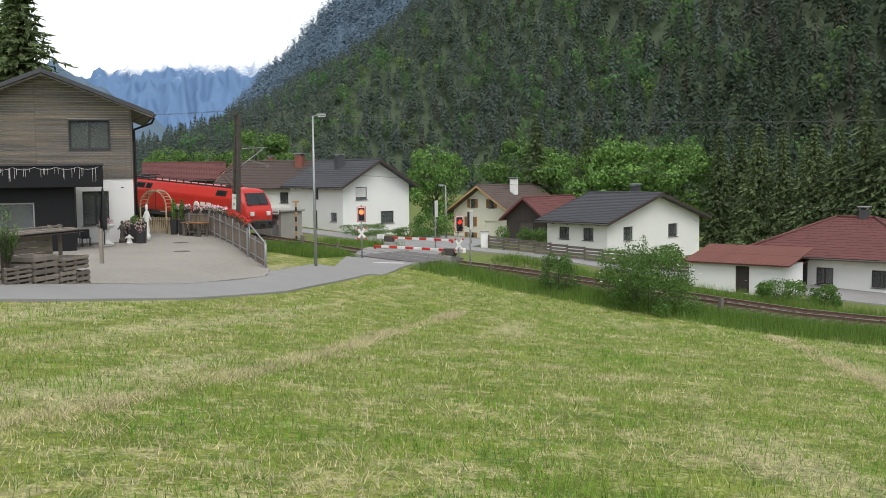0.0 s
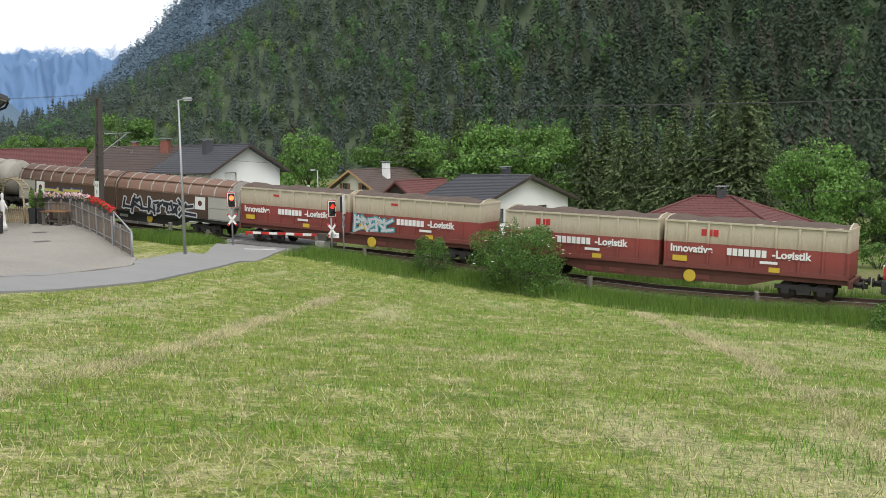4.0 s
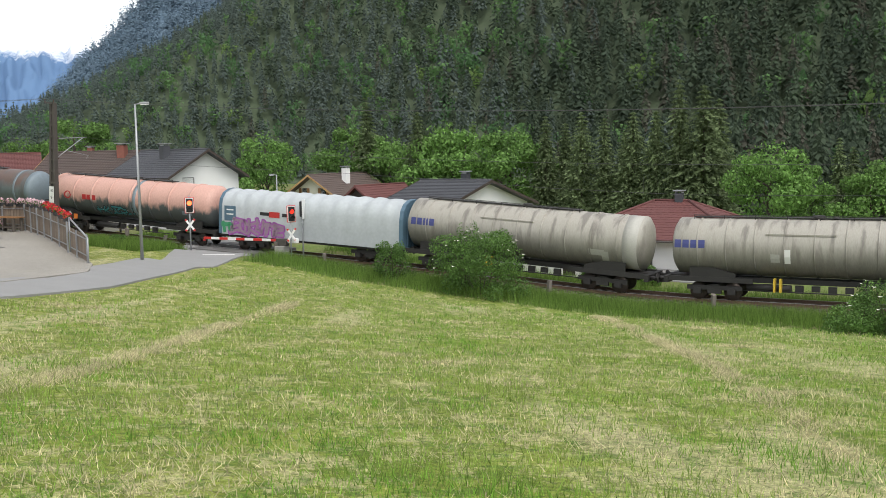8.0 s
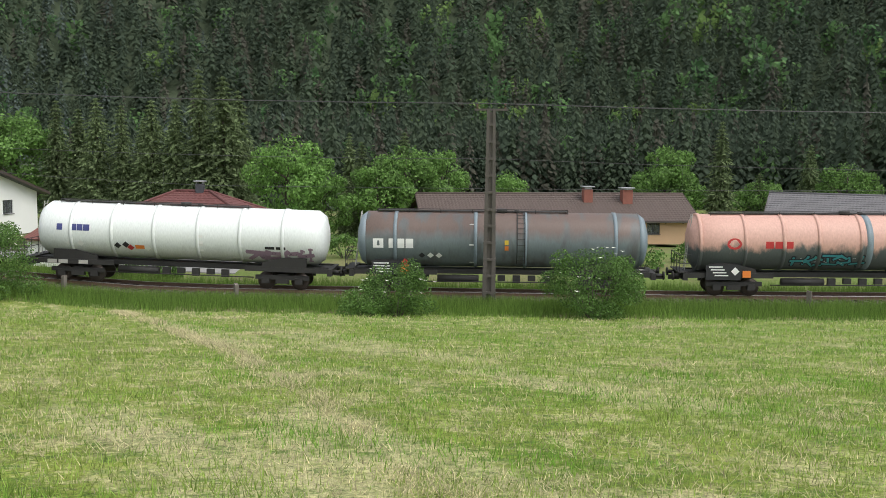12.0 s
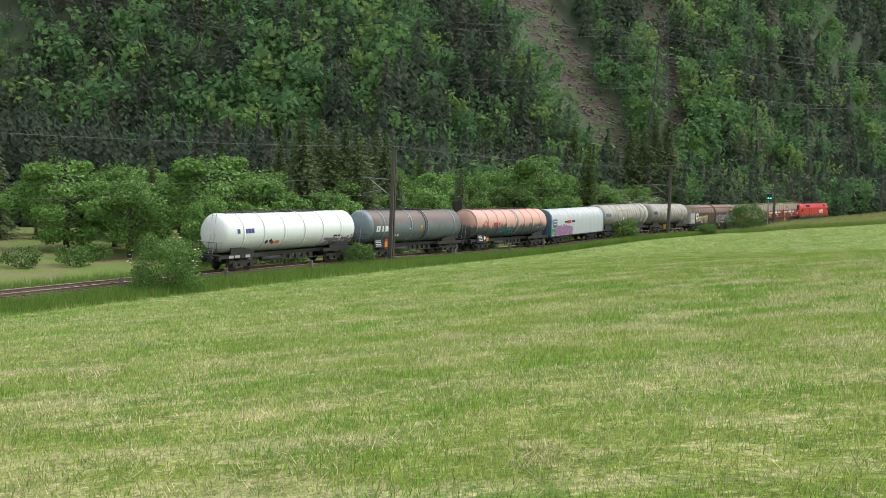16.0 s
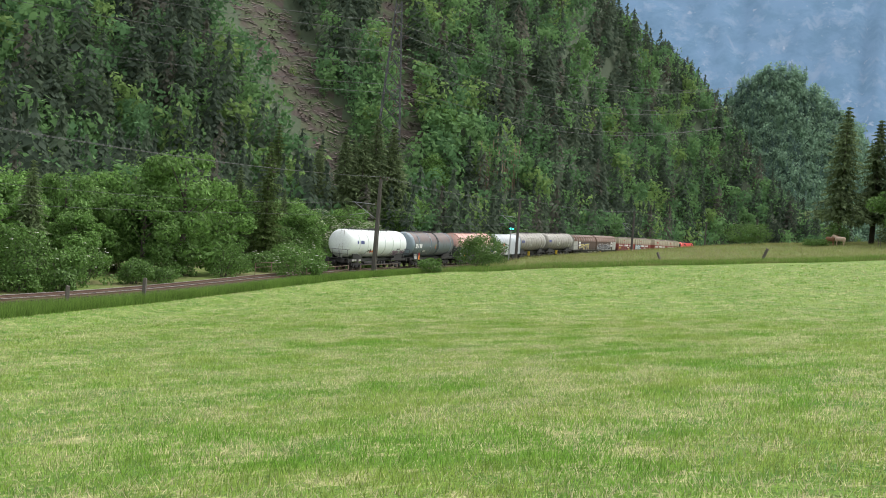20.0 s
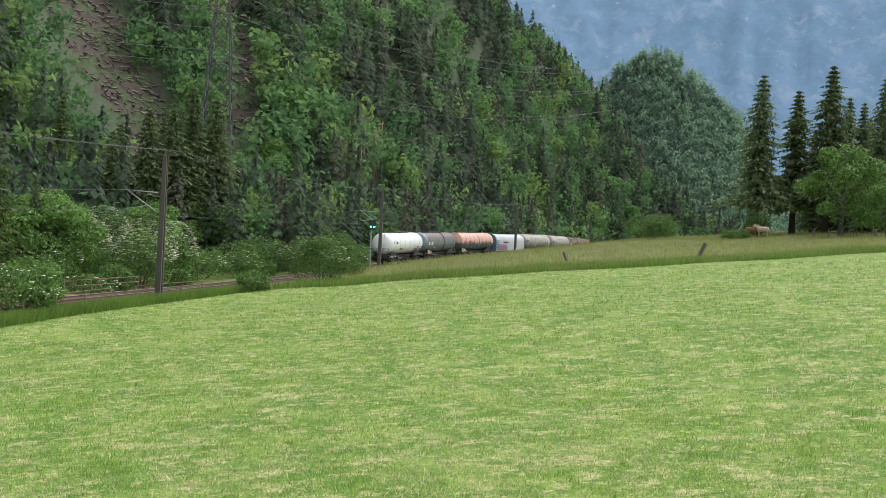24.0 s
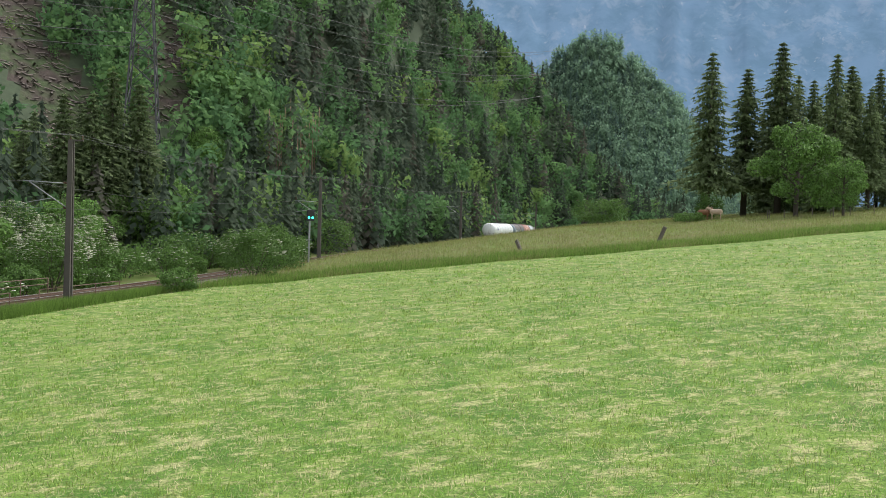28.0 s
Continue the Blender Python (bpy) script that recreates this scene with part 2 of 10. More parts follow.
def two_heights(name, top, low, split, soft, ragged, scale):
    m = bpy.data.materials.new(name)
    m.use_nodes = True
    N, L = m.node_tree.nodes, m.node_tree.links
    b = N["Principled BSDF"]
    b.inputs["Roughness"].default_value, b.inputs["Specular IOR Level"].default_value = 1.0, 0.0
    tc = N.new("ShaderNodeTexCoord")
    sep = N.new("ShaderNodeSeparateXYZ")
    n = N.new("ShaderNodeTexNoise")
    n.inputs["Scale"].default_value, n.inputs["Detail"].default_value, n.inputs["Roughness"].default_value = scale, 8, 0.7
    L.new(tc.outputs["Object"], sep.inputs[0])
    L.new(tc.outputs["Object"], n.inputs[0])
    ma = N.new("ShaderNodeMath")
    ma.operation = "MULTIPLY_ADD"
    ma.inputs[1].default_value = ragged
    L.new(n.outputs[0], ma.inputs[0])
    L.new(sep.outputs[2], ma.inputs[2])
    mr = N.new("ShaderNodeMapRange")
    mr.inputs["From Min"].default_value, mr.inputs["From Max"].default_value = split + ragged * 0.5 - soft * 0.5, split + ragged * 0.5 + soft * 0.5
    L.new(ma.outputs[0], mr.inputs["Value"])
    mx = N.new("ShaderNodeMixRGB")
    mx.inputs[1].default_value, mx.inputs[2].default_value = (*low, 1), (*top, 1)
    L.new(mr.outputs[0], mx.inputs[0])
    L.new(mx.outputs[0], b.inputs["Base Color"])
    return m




def hazed_rock(name):
    """A high wall with haze put into its colours: blue woods below, paler rock faces running down it aslant."""
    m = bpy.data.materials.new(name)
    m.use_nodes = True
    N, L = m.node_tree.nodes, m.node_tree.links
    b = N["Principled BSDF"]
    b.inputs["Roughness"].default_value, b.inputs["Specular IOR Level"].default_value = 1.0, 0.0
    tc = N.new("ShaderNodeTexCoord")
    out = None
    # each layer's colour is blued and paled in place of haze
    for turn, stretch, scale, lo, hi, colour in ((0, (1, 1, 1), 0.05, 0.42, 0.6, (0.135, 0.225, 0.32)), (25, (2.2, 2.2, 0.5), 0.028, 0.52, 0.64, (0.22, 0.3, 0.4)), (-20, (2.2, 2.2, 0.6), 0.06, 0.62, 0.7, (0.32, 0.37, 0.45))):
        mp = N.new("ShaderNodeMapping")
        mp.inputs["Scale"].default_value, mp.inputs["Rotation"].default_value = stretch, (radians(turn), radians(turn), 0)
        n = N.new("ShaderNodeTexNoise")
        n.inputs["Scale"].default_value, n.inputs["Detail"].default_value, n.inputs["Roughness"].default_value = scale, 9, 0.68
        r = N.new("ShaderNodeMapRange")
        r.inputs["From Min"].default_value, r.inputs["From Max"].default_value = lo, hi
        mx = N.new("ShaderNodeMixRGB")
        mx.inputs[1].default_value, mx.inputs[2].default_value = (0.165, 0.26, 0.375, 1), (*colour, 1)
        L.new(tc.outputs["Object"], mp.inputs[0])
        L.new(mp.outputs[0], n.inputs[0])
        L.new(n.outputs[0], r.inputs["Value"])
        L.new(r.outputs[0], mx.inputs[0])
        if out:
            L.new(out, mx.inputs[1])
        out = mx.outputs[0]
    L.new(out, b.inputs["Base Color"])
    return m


FARROCK = hazed_rock("hazy blue rock wall")
SNOW = snowy("snow fields above rock tinted for haze")
PLASTER = mat("white render", (0.78, 0.78, 0.76), 0.9, vary=0.05, scale=0.6, fine=60, bump=0.004)
SLATE = mat("dark roof tiles", (0.06, 0.062, 0.07), 0.65, vary=0.15, scale=1.2, fine=20, random_tone=0.15)
BRICKRED = mat("red roof tiles", (0.17, 0.055, 0.045), 0.7, vary=0.15, scale=1.2, fine=20, random_tone=0.15)
BROWNROOF = mat("brown roof tiles", (0.09, 0.065, 0.055), 0.7, vary=0.15, scale=1.2, fine=20, random_tone=0.15)
ASPHALT = mat("asphalt", (0.27, 0.268, 0.26), 0.9, vary=0.12, scale=0.5, fine=80, bump=0.004)
PAVING = mat("concrete paving", (0.36, 0.34, 0.3), 0.9, vary=0.12, scale=0.4, fine=50, bump=0.003, random_tone=0.08)
# ---- plan: the railway is a straight line; s runs along it, q across it towards the meadow ----
NX, NY, TX, TY, OFF = 0.625, 0.7806, 0.7806, -0.625, 54.0


def plan(s, q, z=0.0):
    return Vector((NX * (OFF - q) + TX * s, NY * (OFF - q) + TY * s, z))


def sq(x, y):
    a = NX * x + NY * y
    return TX * x + TY * y, OFF - a


def smooth(a, b, x):
    k = min(1.0, max(0.0, (x - a) / (b - a)))
    return k * k * (3 - 2 * k)


def land_z(s):
    """Height of the valley floor along the railway, shaped to fit the camera's view."""
    return 0.04 * max(0.0, -18 - s) + 0.35 * smooth(0, 50, s) + 0.7 * smooth(95, 135, s) + 1.7 * smooth(150, 290, s)


def dip(s):
    """How far the line lies below the land beside it; past the crossing it climbs above it."""
    return 0.55 * smooth(-42, -14, s) * (1 - smooth(25, 75, s)) - 0.022 * min(30.0, max(0.0, -50 - s))


def rail_z(s):
    return land_z(s) - dip(s)


def track_q(s):
    """The line bends slightly towards the meadow far off, to fit the camera's view."""
    return 12 * smooth(200, 330, s) + 5 * smooth(235, 310, s)


def lerp_rows(rows, x):
    for (a, va), (b, vb) in zip(rows, rows[1:]):
        if x <= b:
            return va + (vb - va) * max(0.0, (x - a) / (b - a))
    return rows[-1][1]


# the paved yard: its edge towards the road and the railway (y, x), and its level
YARD_EDGE = [(28.0, -12.7), (34.5, -9.2), (42.4, -7.75), (46.9, -8.3), (61.6, -14.2), (65.0, -19.5)]


def yard_z(x, y):
    return 3.42 + 0.48 * smooth(46, 31, y) - 0.58 * smooth(-12.5, -8, x) * smooth(34, 42, y)


MOWN = [(0, 132), (3.5, 148), (8, 156), (20, 158), (30, 161), (40, 168), (60, 177), (120, 186)]


def mown_edge(q):
    """Where along the railway the mown part ends, at q metres from it."""
    return lerp_rows(MOWN, q)


def ground_z(x, y):
    s, q = sq(x, y)
    q -= track_q(s) * (1 - smooth(15, 40, q))
    z = land_z(s) - dip(s) * (1 - smooth(5, 16, abs(q))) - 0.85 + 0.5 * smooth(1.9, 3.2, q) + 0.25 * smooth(-2.2, -4.0, q)
    slope = 0.1336 - 0.0405 * smooth(43, 106, s)
    z += slope * max(0.0, q - 8) * smooth(6, 20, q + 4) + 2.56 * smooth(100, 240, s) * smooth(5, 40, q)
    z += 0.5 * smooth(-20, -45, s) * smooth(4, 12, q) * (1 - smooth(24, 42, q))
    z += 0.35 * smooth(-32, -48, s) * smooth(10, 17, q) * (1 - smooth(24, 34, q))
    z -= 0.06 * max(0.0, min(40.0, -q - 15)) * smooth(70, 20, s)
    z += 0.08 * math.sin(x * 0.11 + 1) * math.cos(y * 0.13) * smooth(12, 30, q)
    side = abs(q)
    z += 0.42 * smooth(-60, -53, s) * (1 - smooth(-41, -33, s)) * smooth(2.6, 4.0, side) * (1 - smooth(6, 12, side))
    z += 1.5 * smooth(130, 190, s) * smooth(2.8, 7, q) * (1 - smooth(12, 42, q))
    z -= 0.035 * max(0.0, min(40.0, -q - 15)) * smooth(-50, -62, s)
    if 26.5 < y < 66 and -34 < x < lerp_rows(YARD_EDGE, y) - 0.4:
        z = min(z, yard_z(x, y) - 0.2)
    return z


def on_ground(x, y, dz=0.0):
    return Vector((x, y, ground_z(x, y) + dz))


def fast_mesh(name, verts, tris, material, parent=None, sides=3):
    """Many loose faces at once, from arrays; tris: rows of 3 or 4 corners."""
    verts, tris = np.asarray(verts, np.float32), np.asarray(tris, np.int32)
    me = bpy.data.meshes.new(name)
    me.vertices.add(len(verts))
    me.vertices.foreach_set("co", verts.ravel())
    n = len(tris)
    me.loops.add(n * sides)
    me.loops.foreach_set("vertex_index", tris.ravel())
    me.polygons.add(n)
    me.polygons.foreach_set("loop_start", np.arange(n, dtype=np.int32) * sides)
    me.polygons.foreach_set("loop_total", np.full(n, sides, dtype=np.int32))
    me.update()
    me.validate()
    for m in material if isinstance(material, (list, tuple)) else (material,):
        me.materials.append(m)
    ob = new(name, me)
    ob.parent = parent
    return ob


# ---- helpers for meshes ----
def part(name, bm, material, parent=None, label="", smooth_faces=False):
    me = bpy.data.meshes.new(name)
    bm.to_mesh(me)
    bm.free()
    if material:
        me.materials.append(material)
    if smooth_faces:
        for f in me.polygons:
            f.use_smooth = True
    ob = new(name, me)
    ob.parent = parent
    if label:
        ob["label"] = label
    return ob


def mesh_part(name, verts, faces, material, parent=None, label="", smooth_faces=False):
    me = bpy.data.meshes.new(name)
    me.from_pydata([tuple(v) for v in verts], [], faces)
    me.update()
    me.materials.append(material)
    if smooth_faces:
        for f in me.polygons:
            f.use_smooth = True
    ob = new(name, me)
    ob.parent = parent
    if label:
        ob["label"] = label
    return ob


def thing(name, m, label, category, group="", kind=""):
    ob = new(name)
    ob.matrix_basis = m
    return tagged(ob, label, category, group, kind)


def add_box(bm, x0, x1, y0, y1, z0, z1, bev=0.0):
    v = [bm.verts.new(p) for p in ((x0, y0, z0), (x1, y0, z0), (x1, y1, z0), (x0, y1, z0), (x0, y0, z1), (x1, y0, z1), (x1, y1, z1), (x0, y1, z1))]
    fs = [bm.faces.new([v[i] for i in q]) for q in ((0, 3, 2, 1), (4, 5, 6, 7), (0, 1, 5, 4), (1, 2, 6, 5), (2, 3, 7, 6), (3, 0, 4, 7))]
    if bev:
        bmesh.ops.bevel(bm, geom=list({e for f in fs for e in f.edges}), offset=bev, segments=1, affect="EDGES")
    return v


def box(x0, x1, y0, y1, z0, z1, bev=0.0):
    bm = bmesh.new()
    add_box(bm, x0, x1, y0, y1, z0, z1, bev)
    return bm


def add_tube(bm, a, b, r0, r1=None, n=8, caps=True):
    a, b = Vector(a), Vector(b)
    r1 = r0 if r1 is None else r1
    w = (b - a).normalized()
    u = w.orthogonal().normalized()
    v = w.cross(u)
    rings = []
    for p, r in ((a, r0), (b, r1)):
        rings.append([bm.verts.new(p + (u * math.cos(k * 6.28319 / n) + v * math.sin(k * 6.28319 / n)) * r) for k in range(n)])
    for k in range(n):
        f = bm.faces.new((rings[0][k], rings[0][(k + 1) % n], rings[1][(k + 1) % n], rings[1][k]))
        f.smooth = n > 5
    if caps:
        bm.faces.new(rings[0][::-1])
        bm.faces.new(rings[1])


def tube(a, b, r0, r1=None, n=8):
    bm = bmesh.new()
    add_tube(bm, a, b, r0, r1, n)
    return bm


def add_prism(bm, pts, y0, y1):
    """An outline in x and z, carried from y0 to y1."""
    a = [bm.verts.new((x, y0, z)) for x, z in pts]
    b = [bm.verts.new((x, y1, z)) for x, z in pts]
    n = len(pts)
    bm.faces.new(a)
    bm.faces.new(b[::-1])
    for k in range(n):
        bm.faces.new((a[k], b[k], b[(k + 1) % n], a[(k + 1) % n]))


def add_revolve(bm, prof, n=20, axis="x", arc=6.28319):
    """Rings about an axis; prof: rows of place along the axis and radius."""
    rings = []
    for p, r in prof:
        ring = []
        for k in range(n):
            c, s_ = math.cos(k * 6.28319 / n) * r, math.sin(k * 6.28319 / n) * r
            ring.append(bm.verts.new((p, c, s_) if axis == "x" else (c, p, s_) if axis == "y" else (c, s_, p)))
        rings.append(ring)
    for a, b in zip(rings, rings[1:]):
        for k in range(n):
            f = bm.faces.new((a[k], a[(k + 1) % n], b[(k + 1) % n], b[k]))
            f.smooth = True
    for ring in (rings[0], rings[-1]):
        if ring[0].co != ring[1].co:
            bm.faces.new(ring)
    bmesh.ops.recalc_face_normals(bm, faces=bm.faces)


# ---- ground ----
def axis_steps(lo, hi, near0, near1, fine, coarse):
    out, v = [], lo
    while v < hi:
        out.append(v)
        v += fine if near0 <= v <= near1 else coarse
    return out + [hi]


def build_ground():
    ss = axis_steps(-420, 520, -100, 240, 2.5, 20)
    qs = axis_steps(-200, 300, -60, 110, 2.0, 20)
    verts = [(*plan(s, q).xy, 0) for s in ss for q in qs]
    verts = [(x, y, ground_z(x, y)) for x, y, _ in verts]
    w = len(qs)
    faces = [(i * w + j, i * w + j + 1, (i + 1) * w + j + 1, (i + 1) * w + j) for i in range(len(ss) - 1) for j in range(w - 1)]
    g = mesh_part("ground", verts, faces, GRASS, None, "", True)
    g.data.materials.append(UNCUT)
    for f in g.data.polygons:
        s, q = sq(f.center.x, f.center.y)
        if q < 5.2 - 2.0 * smooth(60, 110, s) or s > mown_edge(q) + 1.5:
            f.material_index = 1
    tagged(g, "freshly mown green meadow with pale straw swathes", "meadow", kind="structure")


build_ground()

# ---- hillside and far mountains, laid round one point of the valley floor ----
HX, HY = 20.0, -9.0


FOOT = [(-24, 250), (40, 240), (70, 190), (90, 158), (98, 172), (106, 190), (112, 204), (115, 228), (118, 275), (121, 312), (123.5, 338), (126, 352), (134, 356)]
CREST = [(-24, 2), (-20.8, 6.9), (-19.0, 9.6), (-16.7, 13.6), (-13.6, 21.1), (-11.2, 27.9), (-8.3, 37.0), (-5.0, 50.7), (-3.3, 58.5), (0.1, 74.9), (12, 130), (113, 120), (115, 98), (118.5, 68), (120.3, 56), (122.6, 46), (124.6, 33), (126, 20), (128, 9), (130, 2), (134, 0)]


RIDGECREST = [(-15, 16), (-11.5, 80), (-10.2, 99), (-8.4, 131), (-7.1, 154), (-4, 190), (4, 260)]
MIDCREST = [(119, 20), (123.5, 54), (124.5, 67), (125.7, 74), (126.8, 76), (127.9, 72), (129.1, 62), (130.5, 54), (131.6, 42), (132.7, 25), (137, 8)]


def valley(az, r):
    return HX + r * math.sin(radians(az)), HY + r * math.cos(radians(az))


def hill_z(az, r):
    foot = lerp_rows(FOOT, az)
    z = 0.8 * (r - foot) * (1 + 0.12 * noise.noise((az * 0.12, r * 0.015, 3.0)))
    cap = lerp_rows(CREST, az) * (r / 330) ** (0.5 + 0.5 * smooth(118, 121, az))
    if z > cap:
        z = cap + 0.05 * (z - cap)
    x, y = valley(az, r)
    return z + 2.2 * noise.noise((x * 0.03, y * 0.03, 0)) * smooth(2, 25, z)


def in_scree(az, z):
    if 4 < z < 85:
        c = 99.3 + (51 - z) * 0.155
        if abs(az - c + 0.5 * noise.noise((z * 0.11, az, 5))) < 1.45 - max(0, 40 - z) * 0.012:
            return True
        c = 106.6 + (54 - z) * 0.042
        if z > 20 and abs(az - c + 0.6 * noise.noise((z * 0.13, az, 9))) < 0.8:
            return True
    return False


def polar_mesh(name, azs, rs_of, z_of, materials, pick=None):
    verts, idx = [], []
    for a in azs:
        rs = rs_of(a)
        for r in rs:
            x, y = valley(a, r)
            verts.append((x, y, z_of(a, r)))
        n = len(rs)
    faces = [(i * n + j, (i + 1) * n + j, (i + 1) * n + j + 1, i * n + j + 1) for i in range(len(azs) - 1) for j in range(n - 1)]
    ob = mesh_part(name, verts, faces, materials[0], None, "", True)
    for m in materials[1:]:
        ob.data.materials.append(m)
    if pick:
        for f in ob.data.polygons:
            f.material_index = pick(f.center)
    return ob


def build_hill():
    azs = [-24 + 1.5 * k for k in range(77)] + [92 + 0.5 * k for k in range(40)] + [112 + 1.0 * k for k in range(23)]

    def rs_of(a):
        f = lerp_rows(FOOT, a)
        return [f - 6 + 4.0 * k for k in range(45)]

    def pick(c):
        az = math.degrees(math.atan2(c.x - HX, c.y - HY))
        return 1 if in_scree(az, c.z) else 0

    h = polar_mesh("hillside", azs, rs_of, lambda a, r: hill_z(a, r) if r > lerp_rows(FOOT, a) - 1 else -1.2, (FOREST, SCREE), pick)
    tagged(h, "steep wooded mountainside with a bare slide of earth", "hillside", kind="structure")

    def ridge(name, a0, a1, step, r0, r1, n, crest, material, label, rough=0.1, jag=0.02):
        azs2 = [a0 + step * k for k in range(int((a1 - a0) / step) + 1)]

        def zz(a, r):
            k = (r - r0) / (r1 - r0)
            c = lerp_rows(crest, a)
            return -6 + (c + 6) * k * (1 + rough * noise.noise((a * 0.9, k * 6, 1)) * (1 - k * 0.5)) + c * rough * 0.5 * noise.noise((a * 2.3, k * 13, 4)) + c * jag * (noise.noise((a * 1.7, 3, 2)) + 0.5 * noise.noise((a * 5.0, 3, 2)))
        o = polar_mesh(name, azs2, lambda a: [r0 + (r1 - r0) * k / n for k in range(n + 1)], zz, (material,))
        tagged(o, label, "mountain", kind="structure")

    ridge("backdrop", -15, 4, 0.25, 620, 900, 24, RIDGECREST, HAZEBLUE, "hazy blue wooded ridge behind the near slope")
    ridge("backdrop", -40, -12, 0.25, 800, 1200, 24, [(-40, 150), (-25.4, 118), (-22.8, 106), (-21.8, 131), (-21.1, 113), (-19.9, 101), (-17.8, 77), (-16.1, 52), (-12, 10)], HAZEBLUE, "blue wooded mountain up the valley")
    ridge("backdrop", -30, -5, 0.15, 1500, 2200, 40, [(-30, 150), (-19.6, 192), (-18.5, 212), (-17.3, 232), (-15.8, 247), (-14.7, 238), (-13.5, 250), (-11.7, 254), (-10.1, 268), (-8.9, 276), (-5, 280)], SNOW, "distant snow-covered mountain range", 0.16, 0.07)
    # hill colour is greyed and blued in place of haze
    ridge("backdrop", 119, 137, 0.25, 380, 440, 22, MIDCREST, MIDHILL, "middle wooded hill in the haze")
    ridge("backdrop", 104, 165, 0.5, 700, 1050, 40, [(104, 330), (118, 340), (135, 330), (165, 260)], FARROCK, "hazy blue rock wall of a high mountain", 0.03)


build_hill()


# ---- trees ----
def leaf_cloud(rng, n, lobes, size, loose=0.6):
    """Small leaf faces over the lobes (x, y, z, rx, ry, rz), lying roughly along their outsides."""
    w = np.array([b[3] * b[4] for b in lobes])
    pickd = rng.choice(len(lobes), n, p=w / w.sum())
    L = np.array(lobes)[pickd]
    d = rng.normal(size=(n, 3))
    d /= np.linalg.norm(d, axis=1)[:, None]
    c = L[:, :3] + d * L[:, 3:] * rng.uniform(0.7, 1.07, n)[:, None]
    face = d + rng.normal(size=(n, 3)) * loose
    u = np.cross(face, rng.normal(size=(n, 3)))
    u /= np.linalg.norm(u, axis=1)[:, None] + 1e-6
    v = np.cross(face, u)
    v /= np.linalg.norm(v, axis=1)[:, None] + 1e-6
    s = (size * rng.uniform(0.55, 1.35, n))[:, None]
    p = np.stack([c - u * s, c + v * s * 0.62, c + u * s, c - v * s * 0.62], 1)
    return p.reshape(-1, 3), np.arange(4 * n).reshape(-1, 4)


def spire_cloud(rng, tiers, per, r, base=0.06, spray=0.1):
    """A slope conifer one metre high: short hanging sprays in whorls on a broad ragged spire."""
    P = []
    for k in range(tiers):
        f = (k + 0.5) / tiers
        rr = r * (1 - f) ** 0.62 * rng.uniform(0.82, 1.18)
        m = max(3, int(per * (1 - 0.55 * f)))
        for j in range(m):
            a = 6.283 * (j + rng.uniform(-0.4, 0.4)) / m + k * 1.3
            l = rr * rng.uniform(0.55, 1.1)
            d, t = np.array([math.cos(a), math.sin(a), 0]), np.array([-math.sin(a), math.cos(a), 0])
            c = d * l * 0.75 + np.array([0, 0, base + (1 - base) * f + rng.uniform(-0.5, 0.5) / tiers])
            u = d * rng.uniform(0.5, 1.0) + t * rng.uniform(-0.4, 0.4) + np.array([0, 0, -rng.uniform(0.5, 1.1)])
            u /= np.linalg.norm(u)
            w = t + np.array([0, 0, rng.uniform(-0.3, 0.3)])
            q = spray * rng.uniform(0.75, 1.25) * (1 - 0.45 * f)
            P.append([c - u * q, c + w * q * 0.75, c + u * q * 1.1, c - w * q * 0.75])
    top = 1.0
    for a in (0.3, 1.9):
        w = np.array([math.cos(a), math.sin(a), 0]) * spray * 0.45
        P.append([np.array([0, 0, top - 0.16]) - w, np.array([0, 0, top - 0.2]), np.array([0, 0, top - 0.16]) + w, np.array([0, 0, top + 0.04])])
    P = np.array(P)
    return P.reshape(-1, 3), np.arange(4 * len(P)).reshape(-1, 4)


def bough_cloud(rng, tiers, per, r, droop, ragged, base, twigs=6, twig=0.05):
    """Whorls of boughs for a tree one metre high, each bough a fan of sprays with twigs hanging from it."""
    P = []
    for k in range(tiers):
        f = k / (tiers - 1)
        rr = r * (1 - f) ** 0.8 * rng.uniform(1 - ragged, 1 + ragged * 0.6) + 0.012
        m = max(5, int(per * (1 - 0.45 * f)))
        for j in range(m):
            a = 6.283 * (j + rng.uniform(-0.4, 0.4)) / m + k * 1.9
            l = rr * rng.uniform(0.65, 1.15)
            d, t = np.array([math.cos(a), math.sin(a), 0]), np.array([-math.sin(a), math.cos(a), 0])
            z = base + (1 - base) * f + rng.uniform(-1.1, 1.1) / tiers * (1 - f)
            for i in range(twigs):
                g = (i + rng.uniform(0.1, 1.0)) / twigs
                c = d * l * g + t * l * rng.uniform(-0.24, 0.24) * (1.2 - g) + np.array([0, 0, z - droop * l * g * g])
                if i % 3:
                    u = d * 0.9 + t * rng.uniform(-0.8, 0.8) + np.array([0, 0, rng.uniform(-0.7, 0.0)])
                    w = np.cross(u, np.array([0, 0, 1.0]) + rng.normal(size=3) * 0.45)
                else:
                    u = np.array([rng.uniform(-0.3, 0.3), rng.uniform(-0.3, 0.3), -1.0])
                    w = np.cross(u, d + rng.normal(size=3) * 0.5)
                u /= np.linalg.norm(u)
                w /= np.linalg.norm(w) + 1e-6
                q = twig * rng.uniform(0.6, 1.3) * (1 - 0.4 * f)
                P.append([c - u * q * 0.5, c + w * q * 0.34, c + u * q, c - w * q * 0.34])
    P = np.array(P)
    return P.reshape(-1, 3), np.arange(4 * len(P)).reshape(-1, 4)


